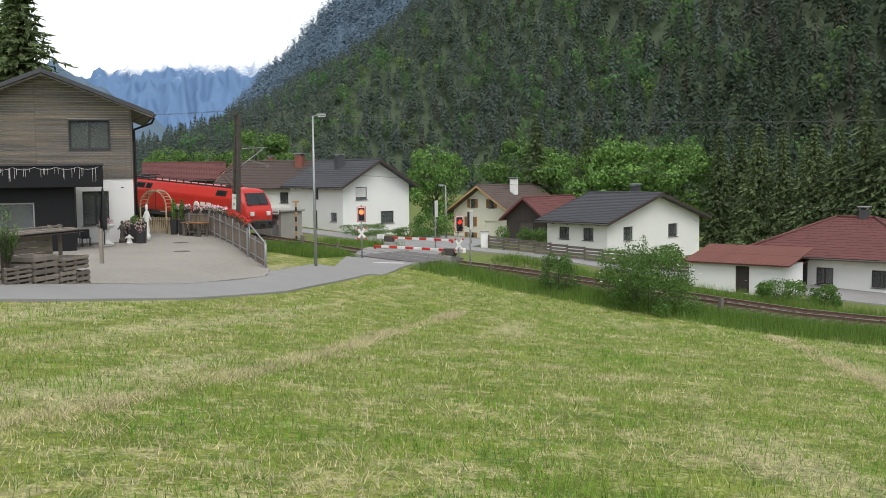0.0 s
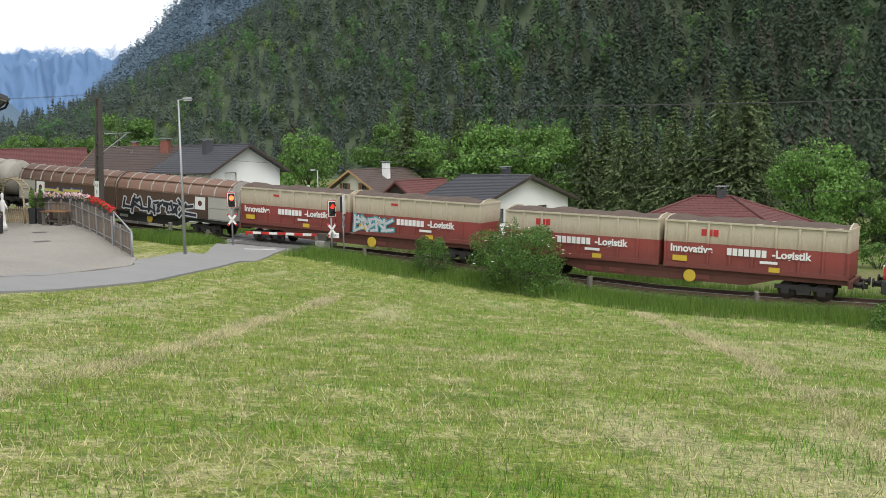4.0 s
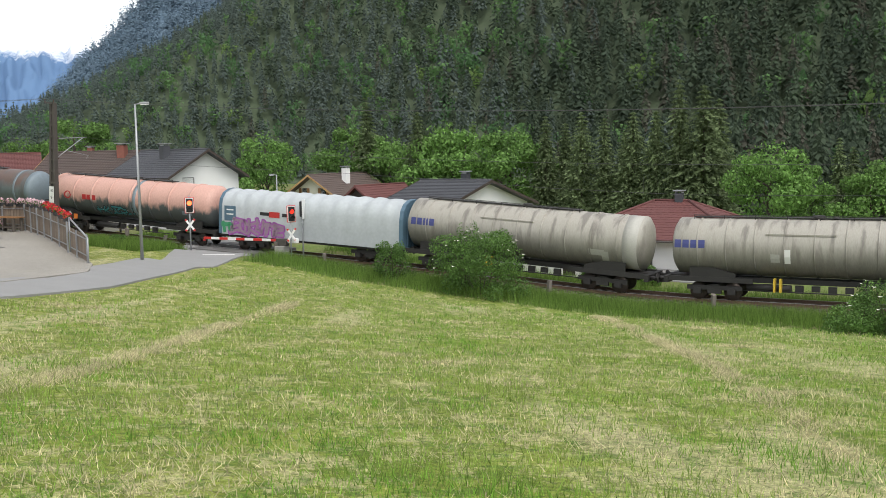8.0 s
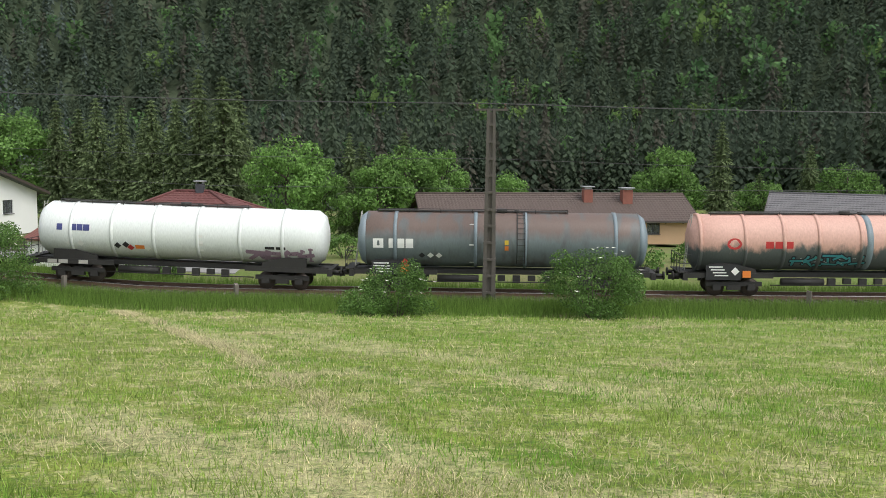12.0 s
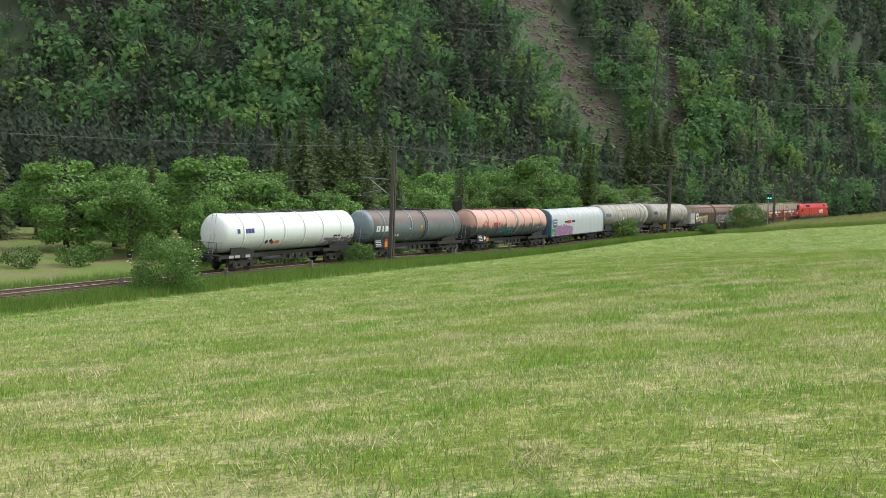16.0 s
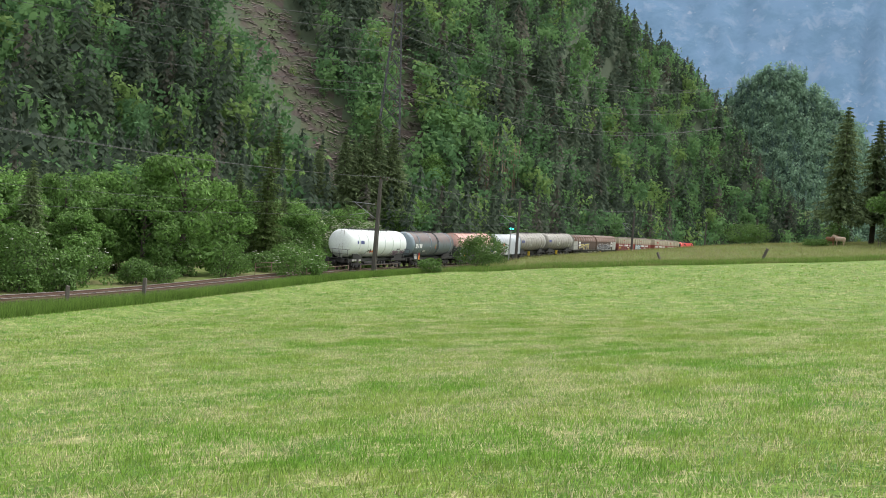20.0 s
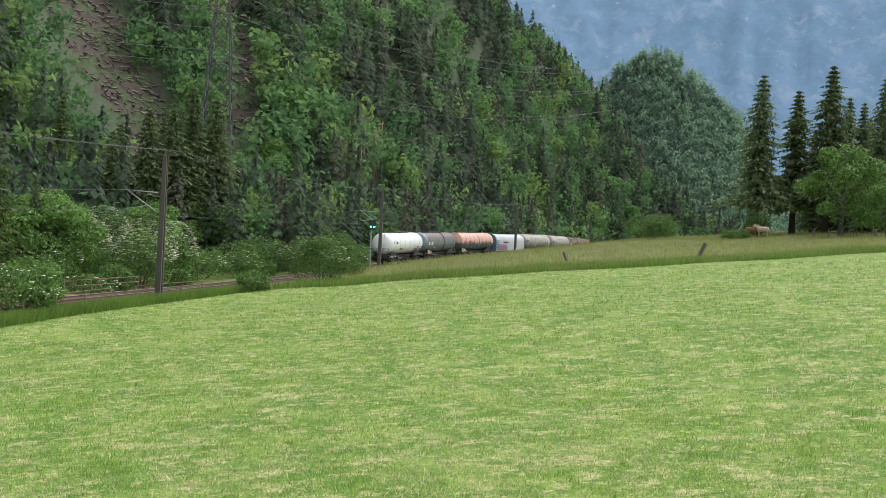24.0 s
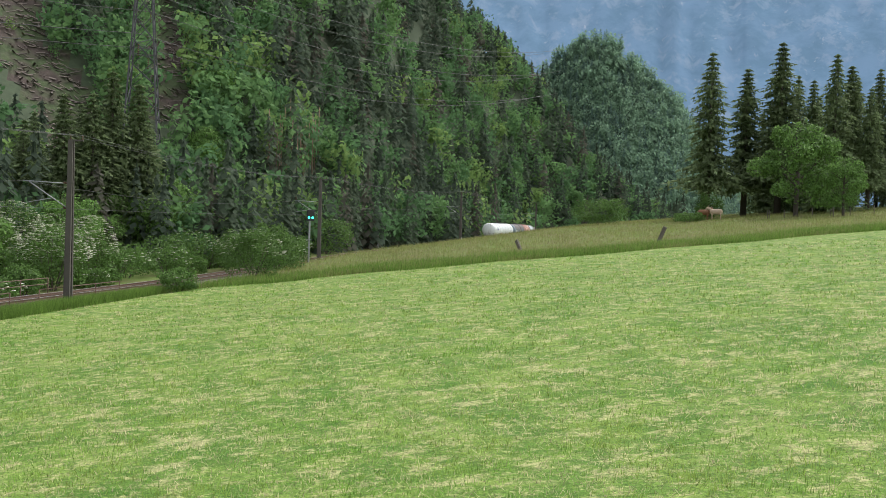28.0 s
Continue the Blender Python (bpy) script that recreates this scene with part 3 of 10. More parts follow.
def limbs(rng, h, r0, n, spread):
    bm = bmesh.new()
    add_tube(bm, (0, 0, -0.3), (0.02 * h, 0, h * 0.45), r0, r0 * 0.7, 8)
    add_tube(bm, (0.02 * h, 0, h * 0.45), (0, 0.02 * h, h * 0.85), r0 * 0.7, r0 * 0.15, 6)
    for k in range(n):
        a = 6.283 * k / n + rng.uniform(-0.4, 0.4)
        z = h * rng.uniform(0.25, 0.6)
        add_tube(bm, (0.01 * h, 0, z), (math.cos(a) * spread, math.sin(a) * spread, z + h * rng.uniform(0.12, 0.3)), r0 * 0.35, r0 * 0.08, 5)
    return bm


def broad_tree(seed, label):
    """Unit tree one metre high; copies are scaled."""
    rng = np.random.default_rng(seed)
    o = thing("broadleaf_tree", pose(0, 0, 0), label, "tree", "trees along the valley floor")
    part("trunk", limbs(rng, 1.0, 0.03, 7, 0.28), BARK, o)
    lobes = [(0, 0, 0.55, 0.27, 0.27, 0.42)]
    for k in range(26):
        a, f = rng.uniform(0, 6.28), rng.uniform(0.1, 0.92)
        rr = 0.38 * math.sin(math.pi * min(0.97, f * 0.8 + 0.14)) * rng.uniform(0.7, 1.1)
        s = rng.uniform(0.06, 0.14)
        lobes.append((rr * math.cos(a), rr * math.sin(a), f, s, s, s * 0.8))
    v, f = leaf_cloud(rng, 8500, lobes, 0.017)
    c = fast_mesh("crown", v, f, LEAF, o, 4)
    return o


def spruce_tree(seed, label, material=None, r=0.2, tiers=26, droop=0.35, base=0.06, ragged=0.25, width=0.38, name="spruce_tree"):
    rng = np.random.default_rng(seed)
    o = thing(name, pose(0, 0, 0), label, "tree", "conifers along the valley floor")
    part("trunk", tube((0, 0, -0.03), (0, 0, 0.97), 0.018, 0.003, 7), BARK, o)
    v, f = bough_cloud(rng, tiers + 8, 17, r, droop, ragged, base, 15, 0.027 if width > 0.2 else 0.023)
    fast_mesh("crown", v, f, material or NEEDLE, o, 4)
    return o


TREES = {
    "b": [broad_tree(k, "leafy green broadleaf tree in early summer") for k in (1, 2, 3)],
    "s": [spruce_tree(k, "dark green spruce tree", r=r) for k, r in ((4, 0.2), (5, 0.16), (6, 0.24))],
    "l": [spruce_tree(7, "light green larch tree", LARCHLEAF, 0.17, 24, 0.1, 0.1, 0.35, 0.16, "larch_tree")],
    "p": [spruce_tree(k, "tall ragged old spruce on the meadow's edge", None, r, 22, 0.22, 0.2, 0.5, 0.26, "old_spruce_tree") for k, r in ((8, 0.2), (9, 0.16))],
}
used_trees = set()


def plant(kind, rows, wide=1.0):
    for k, (x, y, h) in enumerate(rows):
        src = TREES[kind][k % len(TREES[kind])]
        z = ground_z(x, y)
        az, r = math.degrees(math.atan2(x - HX, y - HY)), math.hypot(x - HX, y - HY)
        if r > lerp_rows(FOOT, az) + 1:
            z = max(z, hill_z(az, r))
        fx = h * wide * (0.88 + 0.3 * ((k * 37) % 10) / 10)
        m = Matrix.LocRotScale((x, y, z - 0.02), Euler((0, 0, k * 2.4)), (fx, fx, h))
        if src.name not in used_trees:
            used_trees.add(src.name)
            src.matrix_basis = m
        else:
            o = src.copy()
            scene.collection.objects.link(o)
            for ch in src.children:
                c = ch.copy()
                scene.collection.objects.link(c)
                c.parent = o
            o.matrix_basis = m


BROAD = [(-1.4, 122.0, 9.5), (-24.8, 132.7, 10.1), (-37.0, 135.0, 7.5), (-31.8, 136.3, 7.8), (9.6, 127.6, 11.0), (13.6, 125.3, 10.2), (19.8, 120.4, 11.7), (21.5, 116.0, 10.2), (26.1, 113.0, 10.2), (42.2, 81.8, 8.5), (47.5, 85.7, 7.0), (49.2, 77.7, 6.5), (52.3, 78.1, 8.0), (57.5, 79.4, 7.7), (78.2, 68.6, 8.3), (71.5, 86.2, 6.3), (79.4, 70.3, 8.5), (86.9, 64.1, 6.4), (91.4, 57.5, 7.7), (98.5, 44.3, 9.4), (113.5, 24.1, 7.9), (110.1, 20.4, 8.4), (120.6, 18.6, 7.7), (113.3, 32.8, 7.5), (113.6, 23.6, 8.1), (129.4, -13.0, 8.6), (130.9, -16.8, 9.0), (136.2, -22.4, 10.0), (133.4, -26.6, 11.4), (193.3, -48.3, 12.6)]
BROAD_EAST = [(194.0, -66.3, 11.4), (199.2, -70.2, 9.5), (167.0, -141.6, 13.0), (159.0, -141.0, 7.6)]
SPRUCE = [(-37.0, 87.5, 19.9), (10.9, 123.5, 11.2), (16.8, 120.8, 10.5), (29.2, 108.1, 9.2), (32.4, 111.4, 8.9), (31.8, 103.2, 9.4), (33.4, 100.6, 8.9), (36.7, 103.7, 8.1), (35.5, 97.8, 9.3), (36.9, 95.1, 9.3), (38.2, 92.4, 11.4), (39.5, 89.7, 10.9), (42.4, 92.8, 10.3), (53.1, 89.4, 7.8), (53.4, 79.8, 7.5), (52.1, 85.4, 7.0), (79.7, 63.7, 10.7), (86.7, 64.4, 6.2), (92.8, 62.7, 8.7), (98.5, 53.3, 10.6), (107.2, 44.2, 8.1), (106.4, 35.0, 9.5), (108.1, 29.5, 9.2), (116.1, 21.1, 8.6), (123.8, 7.4, 10.4), (117.9, 4.6, 13.7), (120.0, 2.4, 12.9), (122.0, -0.5, 12.9), (121.9, -4.2, 12.1), (146.3, -33.3, 9.4)]
SPRUCE_EAST = [(196.8, -52.7, 14.8), (186.4, -54.1, 15.9), (187.9, -57.3, 16.3), (189.5, -59.6, 18.7), (190.8, -62.7, 17.8)]
LARCH = [(103.0, 38.6, 12.3), (121.2, 14.1, 10.7), (123.2, 14.3, 11.0), (133.6, -10.3, 11.2), (145.6, -36.2, 13.2), (199.5, -46.3, 17.9)]
OLD = [(155.4, -114.4, 17.9), (155.5, -119.9, 16.3), (151.6, -120.8, 18.5), (151.7, -126.0, 14.6), (152.7, -130.3, 13.6), (145.0, -123.6, 15.0), (142.3, -123.2, 12.3)]
plant("b", [(x, y, h * (1.18 if y > 70 else 1.0)) for x, y, h in BROAD], 0.95)
plant("b", BROAD_EAST, 0.95)
plant("s", [(x, y, h * (1.38 if y > 70 and x > 0 else 1.1)) for x, y, h in SPRUCE], 1.2)
plant("s", [(x, y, h * 1.12) for x, y, h in SPRUCE_EAST] + [(188.0, -50.5, 15.0), (192.5, -57.0, 17.5), (184.5, -50.0, 13.5), (193.5, -64.5, 16.0)], 1.3)
plant("l", LARCH)
plant("p", [(76.3 + (x - 76.3) * 1.4, -35.6 + (y + 35.6) * 1.4, h * 1.38) for x, y, h in OLD], 1.2)
WALL = random.Random(3)
for kind in "sp":
    plant(kind, [(76.3 + d * math.sin(radians(a)), -35.6 + d * math.cos(radians(a)), WALL.uniform(15, 23)) for a, d in ((WALL.uniform(137.5, 150), WALL.uniform(150, 185)) for _ in range(9))], 1.0)
# wide old spruce behind the timber house, and the belt of trees beyond the line to the east
plant("s", [(-33.5, 80.5, 19.5), (-36.5, 83.0, 17.0)], 1.9)
plant("s", [(102.4, 3.9, 13.0), (108.9, 1.2, 12.4), (109.5, -1.8, 12.3), (118.4, -5.1, 12.9)], 1.5)
BELT = random.Random(8)
for kind in "bsbb":
    plant(kind, [(*plan(BELT.uniform(56, 150), -BELT.uniform(9.5, 26)).xy, BELT.uniform(5.5, 9.5)) for _ in range(15)], 1.15)
plant("b", [(*plan(BELT.uniform(150, 235), -BELT.uniform(12, 26)).xy, BELT.uniform(5.0, 8.5)) for _ in range(16)], 1.1)


# ---- shrubs ----
def shrub(x, y, w, h, label, blossom=0, material=None, leaves=2600, size=0.075, seed=1, name="shrub"):
    rng = np.random.default_rng(seed)
    o = thing(name, Matrix.Translation(on_ground(x, y)), label, "shrub")
    bm = bmesh.new()
    for k in range(7):
        a = k * 0.9
        add_tube(bm, (0.1 * math.cos(a), 0.1 * math.sin(a), -0.2), (w * 0.3 * math.cos(a), w * 0.3 * math.sin(a), h * rng.uniform(0.5, 0.85)), 0.04, 0.01, 5)
    part("stem", bm, BARK, o)
    lobes = [(0, 0, h * 0.45, w * 0.4, w * 0.4, h * 0.42)]
    for k in range(16):
        a, f = rng.uniform(0, 6.28), rng.uniform(0.08, 0.85)
        rr = w * 0.42 * math.sqrt(max(0.05, 1 - (f - 0.3) ** 2 * 1.8)) * rng.uniform(0.6, 1.0)
        s = rng.uniform(0.14, 0.26)
        lobes.append((rr * math.cos(a), rr * math.sin(a), h * f, w * s * 0.6, w * s * 0.6, h * s * 0.7))
    v, f = leaf_cloud(rng, int(leaves * (1.7 if size < 0.1 else 1.25)), lobes, size * (0.78 if size < 0.1 else 0.9), 0.75)
    v[:, 2] = np.maximum(v[:, 2], -0.1)
    fast_mesh("foliage", v, f, material or BUSHLEAF, o, 4)
    if blossom:
        d = rng.normal(size=(blossom, 3))
        d[:, 2] = np.abs(d[:, 2]) * 0.8
        d /= np.linalg.norm(d, axis=1)[:, None]
        c = np.array([0, 0, h * 0.42]) + d * np.array([w * 0.47, w * 0.47, h * 0.52])
        P = []
        for p in c:
            k = rng.uniform(0.05, 0.1) * (1.0 if size < 0.1 else 1.7)
            P += [p + (-k, -k, 0), p + (k, -k, 0.02), p + (k, k, 0), p + (-k, k, 0.03)]
        fast_mesh("blossom", np.array(P), np.arange(len(P)).reshape(-1, 4), BLOSSOM, o, 4)
    return o


ELDER = "green elder shrub with white blossom beside the railway"
PLAIN = "dense green shrub beside the railway"
shrub(6.5, 58.4, 2.7, 2.5, PLAIN, 0, None, 2600, 0.07, 11)
shrub(10.9, 54.4, 6.0, 3.9, ELDER, 26, None, 8500, 0.075, 12)
shrub(10.2, 55.2, 2.0, 4.2, "tall slender shrub beside the railway", 0, None, 1500, 0.07, 13)
shrub(26.0, 39.4, 4.0, 2.9, ELDER, 24, None, 5200, 0.065, 14)
shrub(33.5, 33.9, 5.0, 3.8, ELDER, 26, None, 7600, 0.07, 15)
shrub(66.2, 11.0, 5.2, 3.9, ELDER, 45, None, 6000, 0.085, 16)
shrub(85.0, -1.8, 3.4, 2.7, PLAIN, 0, None, 2800, 0.08, 17)
shrub(131.0, -37.0, 5.6, 3.6, ELDER, 60, None, 4200, 0.11, 18)
shrub(24.5, 39.6, 3.0, 1.8, PLAIN, 0, None, 2200, 0.07, 19)
shrub(114.5, -14.6, 4.4, 5.0, ELDER, 20, None, 3800, 0.11, 20)
shrub(134.5, -21.3, 7.0, 5.0, "broad green hazel shrub", 0, None, 4200, 0.12, 21)
shrub(148.8, -31.4, 3.4, 2.6, "dark red-leaved shrub in a garden", 0, PURPLE, 1800, 0.1, 22)
shrub(153.3, -33.5, 6.0, 4.6, PLAIN, 0, None, 3600, 0.12, 23)
shrub(155.4, -40.4, 7.0, 4.6, ELDER, 70, None, 4200, 0.12, 24)
shrub(164.7, -44.3, 6.5, 6.6, "tall shrub covered in white blossom", 420, None, 3600, 0.12, 25)
shrub(174.7, -54.8, 7.0, 3.8, PLAIN, 0, None, 3000, 0.12, 26)
shrub(155.7, -64.0, 5.4, 4.2, ELDER, 90, None, 3200, 0.11, 27)
shrub(163.0, -68.6, 5.2, 4.4, PLAIN, 0, None, 2800, 0.11, 28)
shrub(148.5, -55.8, 3.6, 1.8, PLAIN, 0, None, 1800, 0.1, 29)
shrub(170.3, -47.3, 6.0, 7.2, "tall shrub covered in white blossom", 420, None, 3600, 0.12, 30)
shrub(176.7, -65.1, 3.6, 1.9, PLAIN, 0, None, 1800, 0.1, 31)
shrub(178.1, -70.7, 6.4, 5.0, ELDER, 110, None, 3600, 0.12, 32)
shrub(180.3, -75.6, 6.4, 5.0, ELDER, 60, None, 3400, 0.12, 33)
shrub(187.0, -80.0, 5.0, 3.6, PLAIN, 0, None, 2600, 0.12, 34)
shrub(213.4, -96.0, 10.0, 6.0, PLAIN, 20, None, 3600, 0.15, 35)
shrub(201.0, -137.0, 11.5, 4.8, ELDER, 30, None, 4200, 0.14, 36)
shrub(183.2, -142.6, 5.0, 4.4, ELDER, 40, None, 3000, 0.12, 37)
shrub(179.0, -134.5, 5.0, 1.5, PLAIN, 0, None, 2000, 0.12, 38)
shrub(-1.4, 97.0, 4.4, 2.6, PLAIN, 0, None, 2800, 0.1, 39)
shrub(20.2, 60.8, 3.6, 1.5, PLAIN, 0, None, 2400, 0.08, 40)
shrub(22.4, 59.6, 2.2, 1.2, PLAIN, 0, None, 1600, 0.08, 41)
shrub(-10.9, 71.0, 1.4, 0.9, PLAIN, 0, None, 900, 0.06, 42)
shrub(95.0, 6.5, 8.0, 3.6, "clipped green hedge along a garden", 0, None, 4200, 0.11, 43)
shrub(104.0, 3.0, 6.0, 4.2, PLAIN, 0, None, 3400, 0.11, 44)
shrub(126.0, -9.0, 6.0, 5.0, PLAIN, 0, None, 3400, 0.12, 45)


for k in range(34):
    s_ = 57 + k * 3.1
    p_ = plan(s_, -6.2 - 1.6 * math.sin(k * 1.7))
    shrub(p_.x, p_.y, 4.0 + math.sin(k * 2.1), 2.4 + 1.0 * math.sin(k * 1.3), ELDER if k % 4 == 0 else PLAIN, 30 if k % 4 == 0 else 0, None, 1500, 0.12, 120 + k)
for k in range(17):
    p_ = plan(152 + k * 4.2, -5.6 - 2.4 * abs(math.sin(k * 1.9)))
    shrub(p_.x, p_.y, 5.6 + math.sin(k * 2.3), 3.7 + 0.9 * math.sin(k * 1.1) + (1.6 if k < 3 else 0), ELDER if k % 2 or k < 3 else PLAIN, 320 if k < 3 else 70 if k % 2 else 0, None, 1500, 0.13, 200 + k)
for k in range(18):
    p_ = plan(-14 + k * 4.0, -13.5 - 1.5 * math.sin(k * 1.9))
    shrub(p_.x, p_.y, 3.4, 1.5 + 0.4 * math.sin(k * 1.3), "low green garden shrub behind the railway", 0, None, 900, 0.1, 160 + k)


# ---- woods on the slope, too many to count ----
def build_woods():
    rng = np.random.default_rng(77)
    con = [spire_cloud(np.random.default_rng(k), 9, 10, r, 0.3, 0.058) for k, r in ((0, 0.21), (1, 0.18), (2, 0.25), (3, 0.21))]
    near_con = [spire_cloud(np.random.default_rng(k), 12, 13, r, 0.05, 0.05) for k, r in ((40, 0.2), (41, 0.17), (42, 0.23))]
    fine_con = [spire_cloud(np.random.default_rng(k), 10, 12, r, 0.24, 0.056) for k, r in ((30, 0.21), (31, 0.18), (32, 0.25))]
    bro, fine_bro = [], []
    for k in range(4):
        r2 = np.random.default_rng(20 + k)
        lobes = [(0, 0, 0.5, 0.26, 0.26, 0.4)] + [(*(r2.uniform(-0.27, 0.27, 2)), r2.uniform(0.3, 0.88), 0.15, 0.15, 0.13) for _ in range(12)]
        bro.append(leaf_cloud(r2, 95, lobes, 0.068, 0.45))
        fine_bro.append(leaf_cloud(r2, 170, lobes, 0.052, 0.5))
    bins = {}
    az = -21.0
    while az < 130.5:
        foot = lerp_rows(FOOT, az)
        # trees shrink up the valley to look farther off in the camera's view
        view_scale = smooth(-14, 22, az)
        r = max(118, foot - 105) if az < 92 else foot - 24
        while r < foot + 150:
            a = az + rng.uniform(-0.33, 0.33) * (1 + 0.5 * view_scale)
            rr = r + rng.uniform(-1.6, 1.6)
            z = hill_z(a, rr)
            x, y = valley(a, rr)
            s, q = sq(x, y)
            crest = lerp_rows(CREST, a) * (rr / 330) ** (0.5 + 0.5 * smooth(118, 121, a))
            if rr < foot + 2:
                z = ground_z(x, y)
                flat = q < -22 and rr > 128 + 20 * (a < 50) and s > -60 if s < 60 else q < (-15 if s < 150 else track_q(s) - 6)
            else:
                flat = z > 0.8
            if flat and (not (in_scree(a, z) or in_scree(a, z + 5) or in_scree(a, z + 9)) or rng.random() < 0.1) and z < crest + 2.5 and not (240 < s < 345 and abs(q - track_q(s)) < 5):
                east = smooth(62, 82, a)
                patch = noise.noise((a * 0.16, rr * 0.03, 8.0)) + 0.35 * noise.noise((a * 0.5, rr * 0.1, 2.0))
                low = 1 - smooth(8, 60, z)
                p = 0.05 + 0.16 * (patch > 0.28) + east * (0.16 + 0.62 * smooth(-0.16, 0.1, patch)) * (1 - 0.3 * smooth(101, 116, a)) + 0.08 * low
                if rr < foot + 2:
                    p = 0.05 if a < 90 else 0.3
                h = (0.35 if in_scree(a, z) else 1.0) * rng.uniform(3.8, 6.4) * (1 + 0.9 * view_scale)
                cleared = ((a - 66.6) / 3.2) ** 2 + ((z - 30) / 17) ** 2 < 1 + 0.5 * patch
                if cleared:
                    p, h = 0.93, h * 0.48
                if rng.random() < p:
                    tone = min(2, max(0, int(1.2 + 2.2 * noise.noise((a * 0.9, rr * 0.12, 6.0)) + rng.normal() * 0.5)))
                    key = ("b", tone)
                    w = h * rng.uniform(0.85, 1.15)
                    v, f = (fine_bro if a > 90 or rr < foot + 12 else bro)[rng.integers(4)]
                else:
                    # needles painted with haze take over towards the upper valley
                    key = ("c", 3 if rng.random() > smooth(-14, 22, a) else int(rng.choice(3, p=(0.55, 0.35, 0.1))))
                    w = h * rng.uniform(1.15, 1.5)
                    h *= rng.uniform(1.05, 1.4)
                    v, f = near_con[rng.integers(3)] if rr < foot + 12 else fine_con[rng.integers(3)] if a > 90 else con[rng.integers(4)]
                t = rng.uniform(0, 6.28)
                c, sn = math.cos(t) * w, math.sin(t) * w
                P = np.stack([v[:, 0] * c - v[:, 1] * sn + x, v[:, 0] * sn + v[:, 1] * c + y, v[:, 2] * h + z - 0.3], 1)
                bins.setdefault(key, []).append(P)
            r += (3.0 + 0.012 * (r - foot)) * (1 + 0.3 * view_scale)
        az += 0.5 * 240 / (foot + 40) * (1 + 0.35 * view_scale)
    # far conifers on the ridge up the valley, haze put into their colour
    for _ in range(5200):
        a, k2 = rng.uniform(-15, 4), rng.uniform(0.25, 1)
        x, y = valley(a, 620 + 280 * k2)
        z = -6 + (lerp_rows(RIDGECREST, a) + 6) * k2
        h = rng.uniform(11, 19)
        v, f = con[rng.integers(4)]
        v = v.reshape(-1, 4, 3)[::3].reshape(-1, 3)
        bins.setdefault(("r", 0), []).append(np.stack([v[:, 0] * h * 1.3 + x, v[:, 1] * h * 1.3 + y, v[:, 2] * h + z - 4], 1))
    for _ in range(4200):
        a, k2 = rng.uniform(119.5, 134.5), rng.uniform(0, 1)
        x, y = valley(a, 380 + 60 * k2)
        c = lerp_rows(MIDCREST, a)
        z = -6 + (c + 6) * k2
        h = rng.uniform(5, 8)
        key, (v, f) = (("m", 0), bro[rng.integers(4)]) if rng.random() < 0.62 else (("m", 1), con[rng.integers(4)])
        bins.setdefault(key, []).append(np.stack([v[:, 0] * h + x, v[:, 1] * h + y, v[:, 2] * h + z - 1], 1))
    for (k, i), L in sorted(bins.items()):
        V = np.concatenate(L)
        o = fast_mesh("woods", V, np.arange(len(V)).reshape(-1, 4), {"c": CONIFERS, "b": BROADS, "m": HAZETINTED, "r": [RIDGEWOOD]}[k][i], None, 4)
        tagged(o, "hazy woods on the middle hill" if k == "m" else "blue-green conifers on the far ridge" if k == "r" else "dense conifer woods on the slope" if k == "c" else "fresh green broadleaf woods on the slope", "woods", kind="stuff")


build_woods()


def slide_debris():
    """Broken logs and boulders lying on the bare slide."""
    rng = np.random.default_rng(41)
    V, F = [], []
    while len(F) < 3600:
        az, r = rng.uniform(93, 109), 0.0
        r = lerp_rows(FOOT, az) + rng.uniform(2, 100)
        z = hill_z(az, r)
        if not in_scree(az, z):
            continue
        x, y = valley(az, r)
        a, l, w = rng.uniform(0, 3.14), rng.uniform(0.25, 1.1), rng.uniform(0.06, 0.16)
        u = np.array([math.cos(a) * l, math.sin(a) * l, rng.uniform(-0.5, 0.9) * l * 0.6])
        c = np.array([x, y, z + 0.15])
        b = len(V)
        t = np.array([-math.sin(a), math.cos(a), 0.2]) * w
        n = np.array([0, 0, w * 1.2])
        V += [c - u - t, c + u - t, c + u + n, c - u + n, c + u + t, c - u + t]
        F += [(b, b + 1, b + 2, b + 3), (b + 3, b + 2, b + 4, b + 5)]
    o = fast_mesh("slide_debris", V, F, DEBRIS, None, 4)
    tagged(o, "broken logs and boulders on the bare slide", "debris", kind="stuff")


DEBRIS = mat("grey logs and stones", (0.17, 0.14, 0.12), 0.9, vary=0.3, scale=0.5, fine=3, island=0.4)
slide_debris()


# ---- grass ----
def tufts(rng, pts, n, h, w, spread, lean=0.5):
    """n blades at each point, each a thin triangle."""
    m = len(pts)
    base = np.repeat(pts, n, 0) + np.concatenate([rng.normal(size=(m * n, 2)) * spread, np.zeros((m * n, 1))], 1)
    a = rng.uniform(0, 6.28, m * n)
    h = np.repeat(h, n) if np.ndim(h) else h
    hh = h * rng.uniform(0.45, 1.2, m * n)
    l = rng.uniform(0, lean, m * n) * hh
    b = rng.uniform(0, 6.28, m * n)
    w = np.repeat(w, n) if np.ndim(w) else w
    side = np.stack([np.cos(a) * w, np.sin(a) * w, np.zeros(m * n)], 1)
    tip = base + np.stack([np.cos(b) * l, np.sin(b) * l, hh], 1)
    V = np.stack([base - side, base + side, tip], 1).reshape(-1, 3)
    return V, np.arange(len(V)).reshape(-1, 3)


def ground_pts(xy, dz=-0.01):
    return np.array([(x, y, ground_z(x, y) + dz) for x, y in xy])


